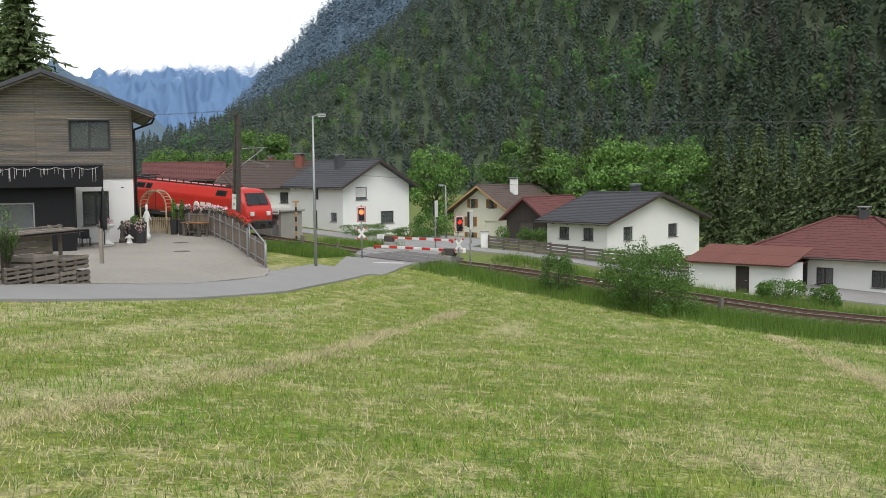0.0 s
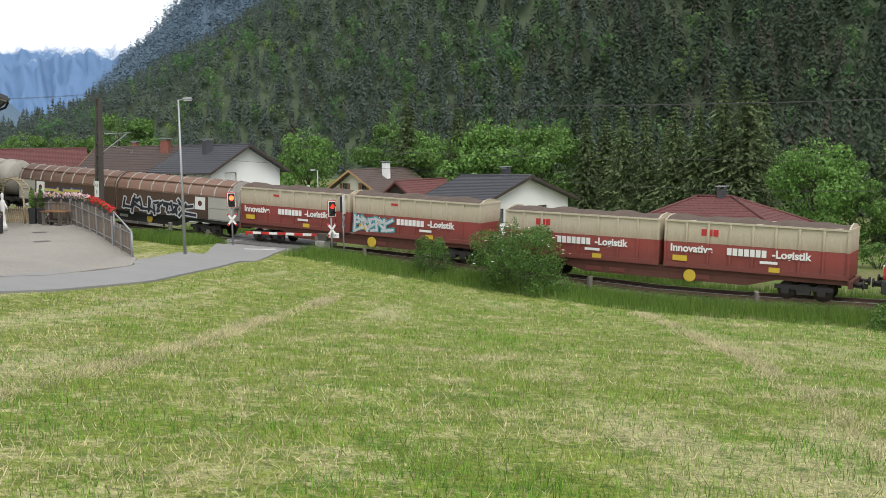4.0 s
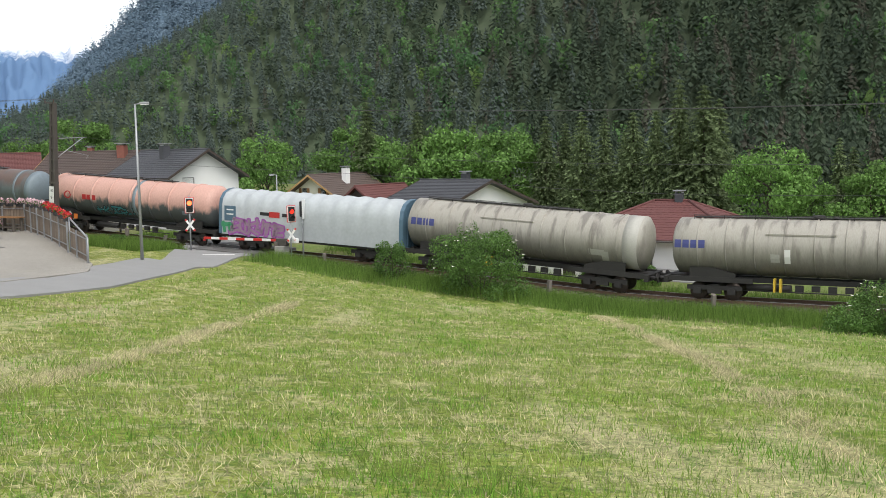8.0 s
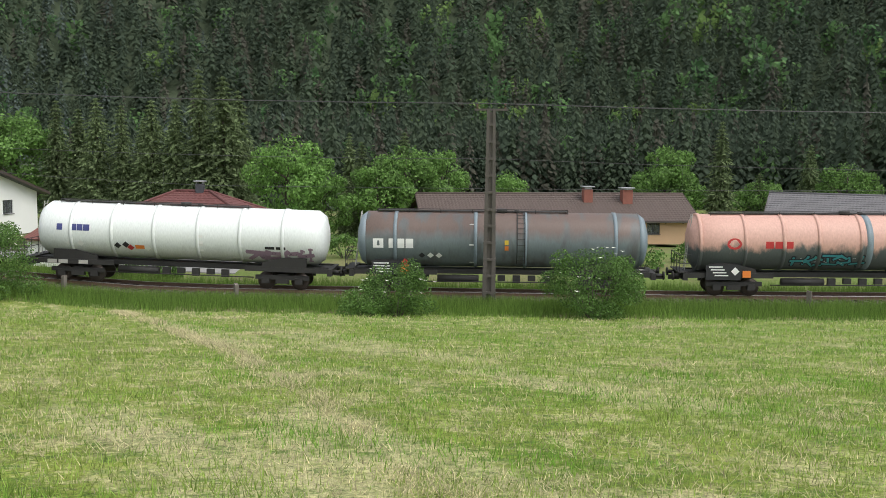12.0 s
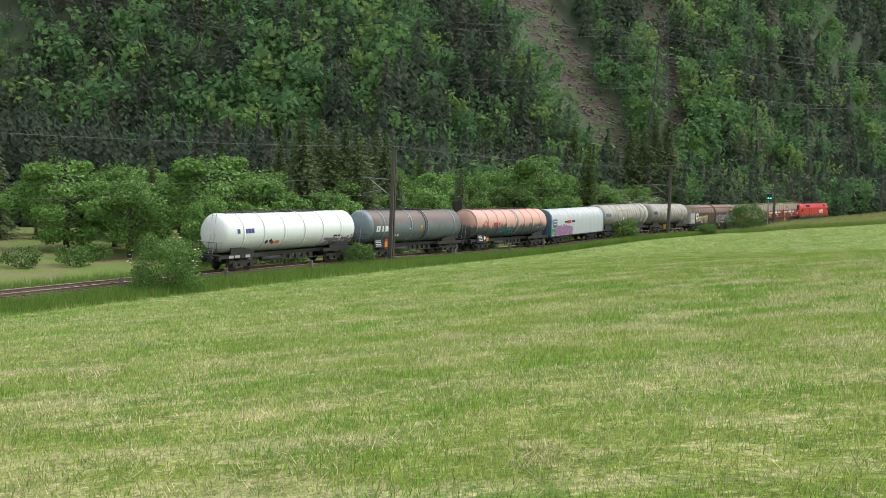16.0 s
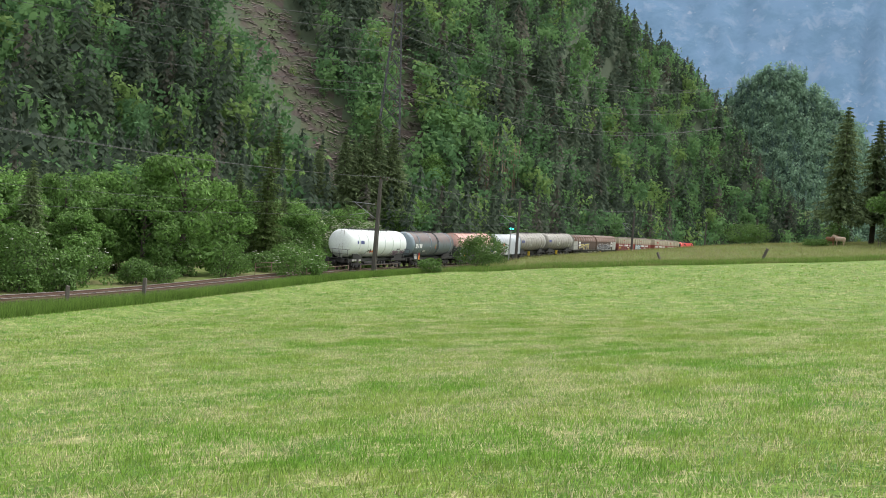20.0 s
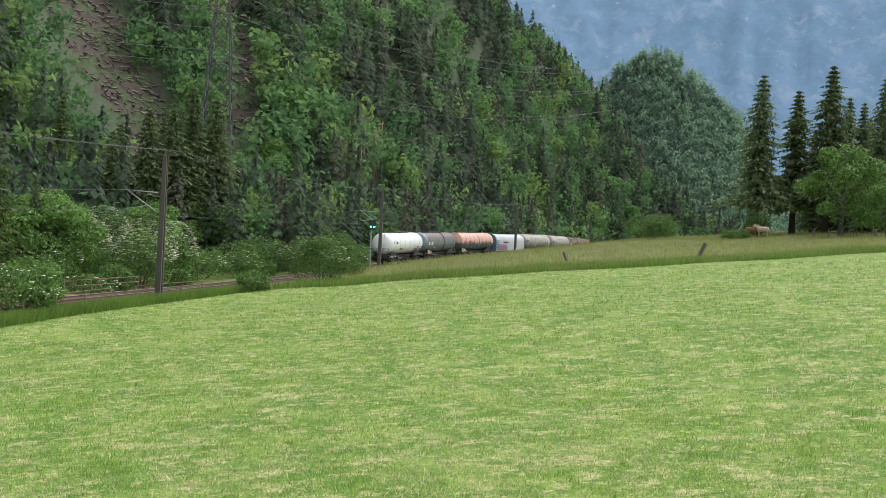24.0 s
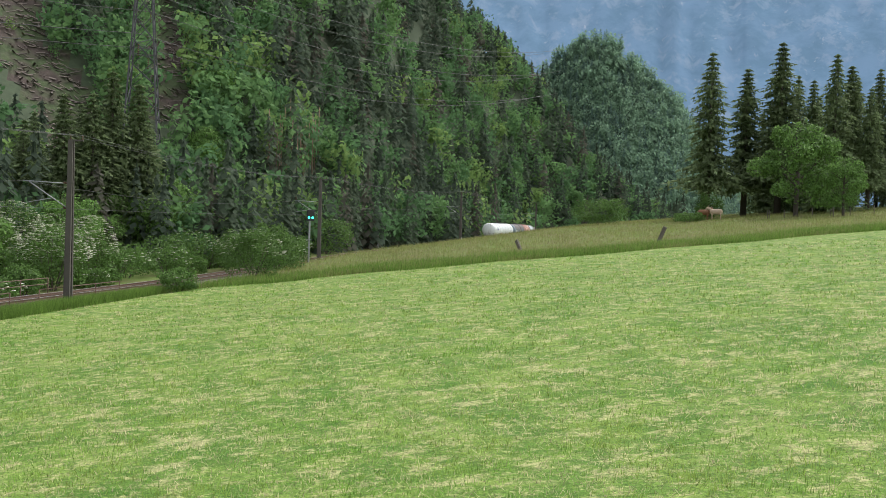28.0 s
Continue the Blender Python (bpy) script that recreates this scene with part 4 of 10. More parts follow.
# the middle of the road beside the meadow, as its x along y
ROAD_Y = (12, 20, 25.2, 30.5, 37, 42.8, 49, 55, 60, 65, 70)
ROAD_X = (-18, -14.2, -11.5, -9.3, -7.6, -6.9, -6.2, -5.7, -5.2, -4.8, -4.2)
# windrows left by the rake, and small heaps of straw
WINDROWS = [((-4.4, 7.0), (-3.6, 10.7), (-2.8, 15.1), (-2.4, 18.3), (-1.5, 26.7), (-0.4, 31.9), (0.5, 37.0)), ((4.2, 5.6), (6.5, 11.9), (9.0, 20.2), (11.6, 32.3), (13.4, 42.0))]


def windrow_points(rng):
    out = []
    for row in WINDROWS:
        for (x0, y0), (x1, y1) in zip(row, row[1:]):
            for _ in range(int(math.hypot(x1 - x0, y1 - y0) * 105)):
                f = rng.uniform()
                thin = noise.noise(((x0 + (x1 - x0) * f) * 0.7, (y0 + (y1 - y0) * f) * 0.45, 4.0))
                if thin > rng.uniform(-0.5, 0.25):
                    out.append((x0 + (x1 - x0) * f + rng.normal() * 0.16, y0 + (y1 - y0) * f + rng.normal() * 0.16))
    for _ in range(80):
        f = rng.uniform(-1.2, 1.1)
        a, r = rng.uniform(-0.5, 2.6), rng.uniform(6, 45)
        cx, cy = 76.3 * f * (f > 0.2) + r * math.sin(a), -35.6 * f * (f > 0.2) + r * math.cos(a)
        s, q = sq(cx, cy)
        if q < 9 or cx > 26 or cx < np.interp(cy, ROAD_Y, ROAD_X) + 3:
            continue
        w = rng.uniform(0.12, 0.4)
        for _k in range(int(160 * w)):
            out.append((cx + rng.normal() * w * 1.6, cy + rng.normal() * w * 0.7))
    return np.array(out)


def build_grass():
    rng = np.random.default_rng(5)
    # thickest along the line from which the meadow is seen, thinning out evenly
    n = 4600000
    far = rng.uniform(0, 1, n) ** 2.2 * 75 * np.where(rng.uniform(0, 1, n) < 0.5, -1, 1)
    along = rng.uniform(-75, 160, n)
    xy = np.stack([along * 0.9063 + far * 0.4227, -along * 0.4227 + far * 0.9063], 1)
    f = np.clip((xy[:, 0] * 76.3 - xy[:, 1] * 35.6) / 7089, 0, 1)
    away = np.hypot(xy[:, 0] - 76.3 * f, xy[:, 1] + 35.6 * f)
    bear = np.degrees(np.arctan2(xy[:, 0], xy[:, 1]))
    from_start = np.hypot(xy[:, 0], xy[:, 1])
    bear_e = np.degrees(np.arctan2(xy[:, 0] - 76.3, xy[:, 1] + 35.6))
    from_end = np.hypot(xy[:, 0] - 76.3, xy[:, 1] + 35.6)
    seen = ((bear > -26) & (bear < 148) & (from_start > 4.5)) | ((bear_e > 92) & (bear_e < 147) & (from_end > 4.5))
    # even out the sampling, then thin with the distance
    even = (np.abs(far) / 75) ** 0.545
    xy = xy[seen & (rng.uniform(0, 1, n) < np.minimum(1, even * 2.9 / (1 + (away / 8) ** 2)))]
    S, Q = TX * xy[:, 0] + TY * xy[:, 1], OFF - NX * xy[:, 0] - NY * xy[:, 1]
    edge = np.interp(Q, [a for a, _ in MOWN], [b for _, b in MOWN])
    xy = xy[(Q > np.interp(S, (60, 110), (5.6, 3.6))) & (S < edge) & (xy[:, 0] > np.interp(xy[:, 1], ROAD_Y, ROAD_X) + 2.1)]
    pts = ground_pts(xy)
    f = np.clip((pts[:, 0] * 76.3 - pts[:, 1] * 35.6) / 7089, 0, 1)
    away = np.hypot(pts[:, 0] - 76.3 * f, pts[:, 1] + 35.6 * f)
    scale = 1 + 0.07 * np.maximum(away, 0.3 * np.minimum(np.hypot(pts[:, 0], pts[:, 1]), np.hypot(pts[:, 0] - 76, pts[:, 1] + 35.6)))
    tone = np.array([0.5 * noise.noise((x * 0.33 + y * 0.06, y * 0.2, 2)) + 0.75 * noise.noise((x * 0.95, y * 0.8, 6)) + 0.35 * noise.noise((x * 3.1, y * 3.1, 9)) for x, y, _ in pts])
    dry = tone + rng.normal(size=len(pts)) * 0.34 > 0.1
    green = ~dry
    tall = 0.075 + 0.07 * np.clip(-tone, 0, 1)
    V, F = tufts(rng, pts[green], 5, tall[green] * scale[green] ** 0.35, 0.0034 * scale[green], 0.13, 0.8)
    tagged(fast_mesh("mown_grass", V, F, BLADE), "short green grass growing back on the meadow", "grass", kind="stuff")
    V, F = tufts(rng, pts[dry], 5, 0.065 * scale[dry] ** 0.35, 0.0032 * scale[dry], 0.13, 1.5)
    tagged(fast_mesh("straw", V, F, STRAW), "dry pale stubble and straw lying on the meadow", "straw", kind="stuff")
    P = ground_pts(windrow_points(rng), 0.01)
    far = np.hypot(P[:, 0], P[:, 1])
    V, F = tufts(rng, P, 7, 0.05 + 0.0012 * far, 0.003 + 0.00022 * far, 0.07, 2.6)
    tagged(fast_mesh("straw", V, F, STRAW), "raked windrows and small heaps of pale straw", "straw", kind="stuff")
    # strip along the railway
    P = []
    for _ in range(40000):
        s = rng.uniform(-45, 150)
        q = 2.4 + min(3.9 - 2.4 * smooth(60, 110, s), abs(rng.normal()) * 1.7)
        if -49.5 < s < -41 and q < 12:
            continue
        x, y, _z = plan(s, q)
        P.append((x, y))
    for _ in range(6000):
        s, q = rng.uniform(-64, -49), rng.uniform(2.4, 7)
        x, y, _z = plan(s, q)
        P.append((x, y))
    for _ in range(7000):
        s, q = rng.uniform(-60, 60), -rng.uniform(2.6, 5.5)
        if -52 < s < -42:
            continue
        x, y, _z = plan(s, q)
        P.append((x, y))
    V, F = tufts(rng, ground_pts(P, -0.03), 6, 0.66, 0.014, 0.16, 0.5)
    tagged(fast_mesh("tall_grass", V, F, TALL), "tall lush grass along the railway", "grass", kind="stuff")
    # lush edge where the mown part ends, blades large enough to read as a dark green fringe
    P = []
    for _ in range(9000):
        q = rng.uniform(3, 95)
        x, y, _z = plan(mown_edge(q) + rng.uniform(0, 1) ** 1.6 * 7 - 0.5 + 0.8 * math.sin(q * 0.5), q)
        P.append((x, y))
    V, F = tufts(rng, ground_pts(P, -0.03), 6, 0.55, 0.02, 0.3, 0.4)
    tagged(fast_mesh("tall_grass", V, F, TALL), "tall lush grass at the edge of the mown meadow", "grass", kind="stuff")
    # uncut meadow beyond the mown part
    P = []
    while len(P) < 34000:
        q = rng.uniform(3, 85)
        e = mown_edge(q)
        s = e + rng.uniform(0, 1) ** 2 * (310 - e)
        if q < track_q(s) + 3:
            continue
        x, y, _z = plan(s, q)
        P.append((x, y))
    P = ground_pts(P, -0.03)
    V, F = tufts(rng, P[:20000], 6, 0.36, 0.014, 0.35, 0.5)
    tagged(fast_mesh("uncut_meadow", V, F, MIXED), "uncut meadow grass", "grass", kind="stuff")
    V, F = tufts(rng, P[20000:], 6, 0.5, 0.011, 0.35, 0.5)
    tagged(fast_mesh("seed_heads", V, F, SEED), "brownish seed heads standing in the uncut meadow", "grass", kind="stuff")


build_grass()
# ---- paint of the train ----
def two_tone(name, top, low, split, soft, ragged, rough=0.45, scale=1.2, streak=3.0, third=None):
    """Paint whose lower part takes a second tone up to an uneven edge; third: rust patches."""
    m = bpy.data.materials.new(name)
    m.use_nodes = True
    N, L = m.node_tree.nodes, m.node_tree.links
    b = N["Principled BSDF"]
    b.inputs["Roughness"].default_value = rough
    tc = N.new("ShaderNodeTexCoord")
    sep = N.new("ShaderNodeSeparateXYZ")
    L.new(tc.outputs["Object"], sep.inputs[0])
    mp = N.new("ShaderNodeMapping")
    mp.inputs["Scale"].default_value = (streak, 1, 0.6)
    L.new(tc.outputs["Object"], mp.inputs[0])
    n = N.new("ShaderNodeTexNoise")
    n.inputs["Scale"].default_value, n.inputs["Detail"].default_value, n.inputs["Roughness"].default_value = scale, 6, 0.65
    L.new(mp.outputs[0], n.inputs[0])
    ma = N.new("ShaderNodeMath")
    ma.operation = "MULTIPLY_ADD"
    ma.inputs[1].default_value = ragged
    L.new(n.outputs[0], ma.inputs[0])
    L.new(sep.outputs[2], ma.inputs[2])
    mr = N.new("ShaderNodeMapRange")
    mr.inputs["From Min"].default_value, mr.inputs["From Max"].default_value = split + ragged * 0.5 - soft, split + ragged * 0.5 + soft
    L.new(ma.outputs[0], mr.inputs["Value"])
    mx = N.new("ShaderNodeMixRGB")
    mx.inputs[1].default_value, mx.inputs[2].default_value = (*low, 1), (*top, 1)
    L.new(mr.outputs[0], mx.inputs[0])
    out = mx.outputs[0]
    n2 = N.new("ShaderNodeTexNoise")
    n2.inputs["Scale"].default_value, n2.inputs["Detail"].default_value = 0.7, 7
    L.new(mp.outputs[0], n2.inputs[0])
    if third:
        r = N.new("ShaderNodeValToRGB")
        r.color_ramp.elements[0].position, r.color_ramp.elements[1].position = 0.5, 0.62
        L.new(n2.outputs[0], r.inputs[0])
        m3 = N.new("ShaderNodeMixRGB")
        L.new(r.outputs[0], m3.inputs[0])
        L.new(out, m3.inputs[1])
        m3.inputs[2].default_value = (*third, 1)
        out = m3.outputs[0]
    n3 = N.new("ShaderNodeTexNoise")
    n3.inputs["Scale"].default_value, n3.inputs["Detail"].default_value = 9, 4
    L.new(mp.outputs[0], n3.inputs[0])
    mr2 = N.new("ShaderNodeMapRange")
    mr2.inputs["To Min"].default_value, mr2.inputs["To Max"].default_value = 0.78, 1.2
    L.new(n3.outputs[0], mr2.inputs["Value"])
    h = N.new("ShaderNodeHueSaturation")
    L.new(out, h.inputs["Color"])
    L.new(mr2.outputs[0], h.inputs["Value"])
    L.new(h.outputs[0], b.inputs["Base Color"])
    return m


LOCORED = two_tone("red locomotive paint", (0.56, 0.035, 0.025), (0.36, 0.04, 0.03), 1.5, 0.3, 0.5, 0.35)
GALVDOOR = mat("bright handle steel", (0.5, 0.5, 0.48), 0.35, 0.7, vary=0.1)
LOCOGREY = mat("dark grey skirt paint", (0.05, 0.048, 0.045), 0.6, vary=0.25, scale=1.5, fine=20)
DARKSTEEL = mat("dark sooty steel", (0.028, 0.026, 0.024), 0.65, vary=0.3, scale=3, fine=40)
WHEELSTEEL = mat("wheel steel", (0.09, 0.075, 0.065), 0.5, metal=0.6, vary=0.3, scale=3, fine=40)
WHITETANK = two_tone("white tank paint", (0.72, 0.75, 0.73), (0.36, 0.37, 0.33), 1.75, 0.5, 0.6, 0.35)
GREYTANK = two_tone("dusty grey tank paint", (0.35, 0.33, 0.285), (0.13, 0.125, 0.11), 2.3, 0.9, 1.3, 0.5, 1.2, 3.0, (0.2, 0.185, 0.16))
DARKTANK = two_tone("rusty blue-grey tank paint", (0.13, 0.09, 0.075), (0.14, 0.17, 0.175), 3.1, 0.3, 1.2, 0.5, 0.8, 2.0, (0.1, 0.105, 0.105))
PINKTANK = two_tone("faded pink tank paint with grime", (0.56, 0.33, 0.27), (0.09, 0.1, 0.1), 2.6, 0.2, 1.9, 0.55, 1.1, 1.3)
BLUEEND = mat("blue grey end paint", (0.09, 0.16, 0.22), 0.5, vary=0.2, scale=2, fine=20)
ENDGREY = mat("pale blue-grey tank end", (0.2, 0.25, 0.28), 0.5, vary=0.2, scale=2, fine=20)
CREAM = two_tone("weathered cream container paint", (0.5, 0.44, 0.33), (0.34, 0.27, 0.19), 2.9, 0.4, 1.0, 0.7, 1.5, 4.0)
WINERED = two_tone("dull wine-red container paint", (0.27, 0.055, 0.045), (0.16, 0.045, 0.035), 1.8, 0.5, 0.9, 0.6, 1.5, 3.0)
RUST = mat("rusty frame paint", (0.12, 0.045, 0.03), 0.8, vary=0.3, scale=2, fine=20)
COVER = mat("brown tarpaulin", (0.11, 0.08, 0.06), 0.8, vary=0.25, scale=1.5, fine=12, bump=0.02)
BROWNPANEL = two_tone("brown wagon wall", (0.085, 0.05, 0.034), (0.05, 0.034, 0.026), 1.6, 0.5, 0.7, 0.6)
BROWNROOFP = mat("brown wagon roof", (0.2, 0.115, 0.08), 0.6, vary=0.15, scale=1, fine=10)
PALEGREY = mat("pale grey wagon paint", (0.42, 0.41, 0.37), 0.6, vary=0.15, scale=1.2, fine=12)
TARP = mat("silver-grey tarpaulin", (0.44, 0.47, 0.48), 0.5, vary=0.12, scale=1.4, fine=5, bump=0.006)
SIGNWHITE = mat("white lettering", (0.75, 0.75, 0.72), 0.6, vary=0.05)
SIGNBLUE = mat("dark blue lettering", (0.05, 0.06, 0.2), 0.6, vary=0.05)
SIGNRED = mat("red lettering", (0.45, 0.03, 0.03), 0.6, vary=0.05)
SIGNBLACK = mat("black plate", (0.02, 0.02, 0.022), 0.6, vary=0.1)
SIGNORANGE = mat("orange plate", (0.7, 0.2, 0.03), 0.6, vary=0.05)
SIGNYELLOW = mat("yellow marking", (0.6, 0.42, 0.04), 0.6, vary=0.08)
SPRAYS = {n: mat("spray paint " + n, c, 0.55, vary=0.15, scale=3, fine=9) for n, c in (("yellow", (0.6, 0.5, 0.14)), ("blue", (0.05, 0.07, 0.2)), ("green", (0.06, 0.3, 0.14)), ("silver", (0.55, 0.56, 0.58)), ("black", (0.02, 0.02, 0.03)), ("purple", (0.34, 0.1, 0.36)), ("lilac", (0.3, 0.2, 0.27)), ("teal", (0.06, 0.3, 0.34)))}
GLASS = mat("dark window glass", (0.02, 0.025, 0.028), 0.08, vary=0.1)
LAMPWHITE = mat("lamp glass", (0.8, 0.8, 0.75), 0.2, vary=0.05)
# ---- the train: x forward along each vehicle, the meadow sees its -y side, z from the rail ----
def bogie(parent, x, base=1.8, r=0.46, material=None):
    bm = bmesh.new()
    for y in (-1.03, 1.03):
        add_box(bm, x - base / 2 - 0.55, x + base / 2 + 0.55, y - 0.06, y + 0.06, 0.55, 0.78)
        add_box(bm, x - 0.35, x + 0.35, y - 0.1, y + 0.1, 0.35, 0.6)
        for a in (-1, 1):
            add_box(bm, x + a * base / 2 - 0.2, x + a * base / 2 + 0.2, y - 0.13, y + 0.13, 0.34, 0.66)
    add_box(bm, x - 0.25, x + 0.25, -1.0, 1.0, 0.5, 0.85)
    b = part("bogie", bm, material or DARKSTEEL, parent)
    for a in (-1, 1):
        for y in (-0.75, 0.75):
            w = bmesh.new()
            add_revolve(w, [(y - 0.07, 0.1), (y - 0.07, r), (y + 0.07, r + (0.03 if y < 0 else 0)), (y + 0.07, 0.1)], 18, "y")
            for v in w.verts:
                v.co += Vector((x + a * base / 2, 0, r))
            part("wheel", w, WHEELSTEEL, b)


def buffers(parent, x, sgn, z=1.06):
    for y in (-0.875, 0.875):
        bm = bmesh.new()
        add_tube(bm, (x, y, z), (x + sgn * 0.42, y, z), 0.11, 0.1, 10)
        add_tube(bm, (x + sgn * 0.42, y, z), (x + sgn * 0.5, y, z), 0.23, 0.22, 12)
        part("buffer", bm, DARKSTEEL, parent)
    part("coupling", box(x - 0.05, x + sgn * 0.55 if sgn > 0 else x + 0.05, -0.06, 0.06, z - 0.3, z - 0.05) if sgn > 0 else box(x - 0.55, x + 0.05, -0.06, 0.06, z - 0.3, z - 0.05), DARKSTEEL, parent)


def plate(parent, name, x, z, w, h, y, material, label=""):
    return part(name, box(x - w / 2, x + w / 2, y - 0.012, y, z - h / 2, z + h / 2), material, parent, label)


def diamond(parent, x, z, r, y, material, label=""):
    bm = bmesh.new()
    add_prism(bm, [(x, z - r), (x + r, z), (x, z + r), (x - r, z)], y - 0.012, y)
    return part("hazard_plate", bm, material, parent, label)


def tank_y(z, zc, r):
    return -math.sqrt(max(0.0, r * r - (z - zc) ** 2))


def on_tank(ob, zc, r, lift=0.012):
    """Wrap a flat sign onto the tank's side."""
    for v in ob.data.vertices:
        d = v.co.z - zc
        a = max(-1.3, min(1.3, d / r))
        v.co.y = -math.cos(a) * (r + lift) + (v.co.y * 0)
        v.co.z = zc + math.sin(a) * (r + lift)


def flat_sign(parent, name, outlines, material, label=""):
    """Flat shapes facing the meadow, from closed outlines in x and z."""
    bm = bmesh.new()
    for pts in outlines:
        bm.faces.new([bm.verts.new((x, 0, z)) for x, z in pts])
    bmesh.ops.subdivide_edges(bm, edges=bm.edges, cuts=1, use_grid_fill=False)
    bmesh.ops.triangulate(bm, faces=bm.faces)
    return part(name, bm, material, parent, label)


def rect(x, z, w, h):
    return [(x - w / 2, z - h / 2), (x + w / 2, z - h / 2), (x + w / 2, z + h / 2), (x - w / 2, z + h / 2)]


def blob(rng, x, z, w, h, n=14, rag=0.25):
    return [(x + w / 2 * math.cos(6.283 * k / n) * (1 + rng.uniform(-rag, rag)), z + h / 2 * math.sin(6.283 * k / n) * (1 + rng.uniform(-rag, rag))) for k in range(n)]


LETTER_STROKES = (
    ((0.1, 0, 0.1, 1), (0.1, 1, 0.9, 0.9), (0.1, 0.5, 0.75, 0.5), (0.1, 0, 0.9, 0.08)),
    ((0.1, 0, 0.15, 1), (0.85, 0, 0.9, 1), (0.1, 0.5, 0.9, 0.5)),
    ((0.9, 0.9, 0.3, 1), (0.3, 1, 0.1, 0.6), (0.1, 0.6, 0.85, 0.4), (0.85, 0.4, 0.7, 0), (0.7, 0, 0.05, 0.1)),
    ((0.1, 0, 0.1, 1), (0.1, 1, 0.85, 0.8), (0.85, 0.8, 0.15, 0.5), (0.3, 0.5, 0.95, 0)),
    ((0.85, 0.85, 0.4, 1), (0.4, 1, 0.08, 0.5), (0.08, 0.5, 0.4, 0), (0.4, 0, 0.9, 0.15)),
    ((0.05, 0, 0.45, 1), (0.45, 1, 0.9, 0), (0.2, 0.35, 0.75, 0.35)),
    ((0.1, 1, 0.15, 0.1), (0.15, 0.1, 0.85, 0.05), (0.85, 0.05, 0.9, 1)),
)


def strokes(rows, x, z, w, h, thick, slant):
    """Thick bars along the strokes of one letter."""
    out = []
    for x0, z0, x1, z1 in rows:
        a = Vector((x + (x0 - 0.5) * w + slant * (z0 - 0.5) * h, z + (z0 - 0.5) * h))
        b = Vector((x + (x1 - 0.5) * w + slant * (z1 - 0.5) * h, z + (z1 - 0.5) * h))
        d = (b - a).normalized()
        n = Vector((-d.y, d.x)) * thick / 2
        a, b = a - d * thick * 0.45, b + d * thick * 0.45
        out.append([tuple(a - n), tuple(b - n), tuple(b + d * thick * 0.12), tuple(b + n), tuple(a + n), tuple(a - d * thick * 0.12)])
    return out


def graffiti(parent, x, z, w, h, y, under, over, seed, wrap=None, letters=5, third=None):
    """Sprayed letter-like shapes, none of them readable: a dark outline, a lighter body, small glints."""
    rng = random.Random(seed)
    step = w / letters
    for k in range(letters):
        rows = LETTER_STROKES[(seed + k * 3 + rng.randrange(2)) % len(LETTER_STROKES)]
        rows = tuple(tuple(c + rng.uniform(-0.2, 0.2) for c in row) for row in rows)
        if rng.random() < 0.5:
            rows = tuple((b, 1 - a, d, 1 - c) for a, b, c, d in rows)
        cx, cz = x - w / 2 + step * (k + 0.5), z + rng.uniform(-0.05, 0.05) * h
        hh, slant = h * rng.uniform(0.78, 0.95), rng.uniform(-0.15, 0.15)
        glint = [rect(cx + rng.uniform(-0.3, 0.3) * step, cz + rng.uniform(-0.3, 0.3) * h, step * 0.1, h * 0.05) for _ in range(2)]
        shapes = [(strokes(rows, cx, cz, step * 1.15, hh * 0.86, h * 0.34, slant), under), (strokes(rows, cx, cz, step * 1.15, hh * 0.86, h * 0.17, slant), over), (glint, third or under)]
        for i, (outlines, material) in enumerate(shapes):
            ob = flat_sign(parent, "graffiti", outlines, material, "sprayed graffiti letter")
            for v in ob.data.vertices:
                v.co.y = y - 0.004 * (i + 1) - 0.0004 * (k % 3)
            if wrap:
                on_tank(ob, wrap[0], wrap[1], 0.01 + 0.005 * i)


def words(parent, text, x, z, size, y, material, name="lettering", bold=0.0):
    cu = bpy.data.curves.new(name, "FONT")
    cu.body, cu.size, cu.extrude, cu.offset = text, size, 0.004, bold
    tmp = bpy.data.objects.new("tmp", cu)
    me = bpy.data.meshes.new_from_object(tmp)
    bpy.data.objects.remove(tmp)
    me.transform(Matrix.Translation((x, y, z)) @ Euler((radians(90), 0, 0)).to_matrix().to_4x4())
    me.materials.append(material)
    ob = new(name, me)
    ob.parent = parent
    return ob


def vehicle(name, label, category):
    return thing(name, pose(0, 0, 0), label, category, "vehicles of the freight train")


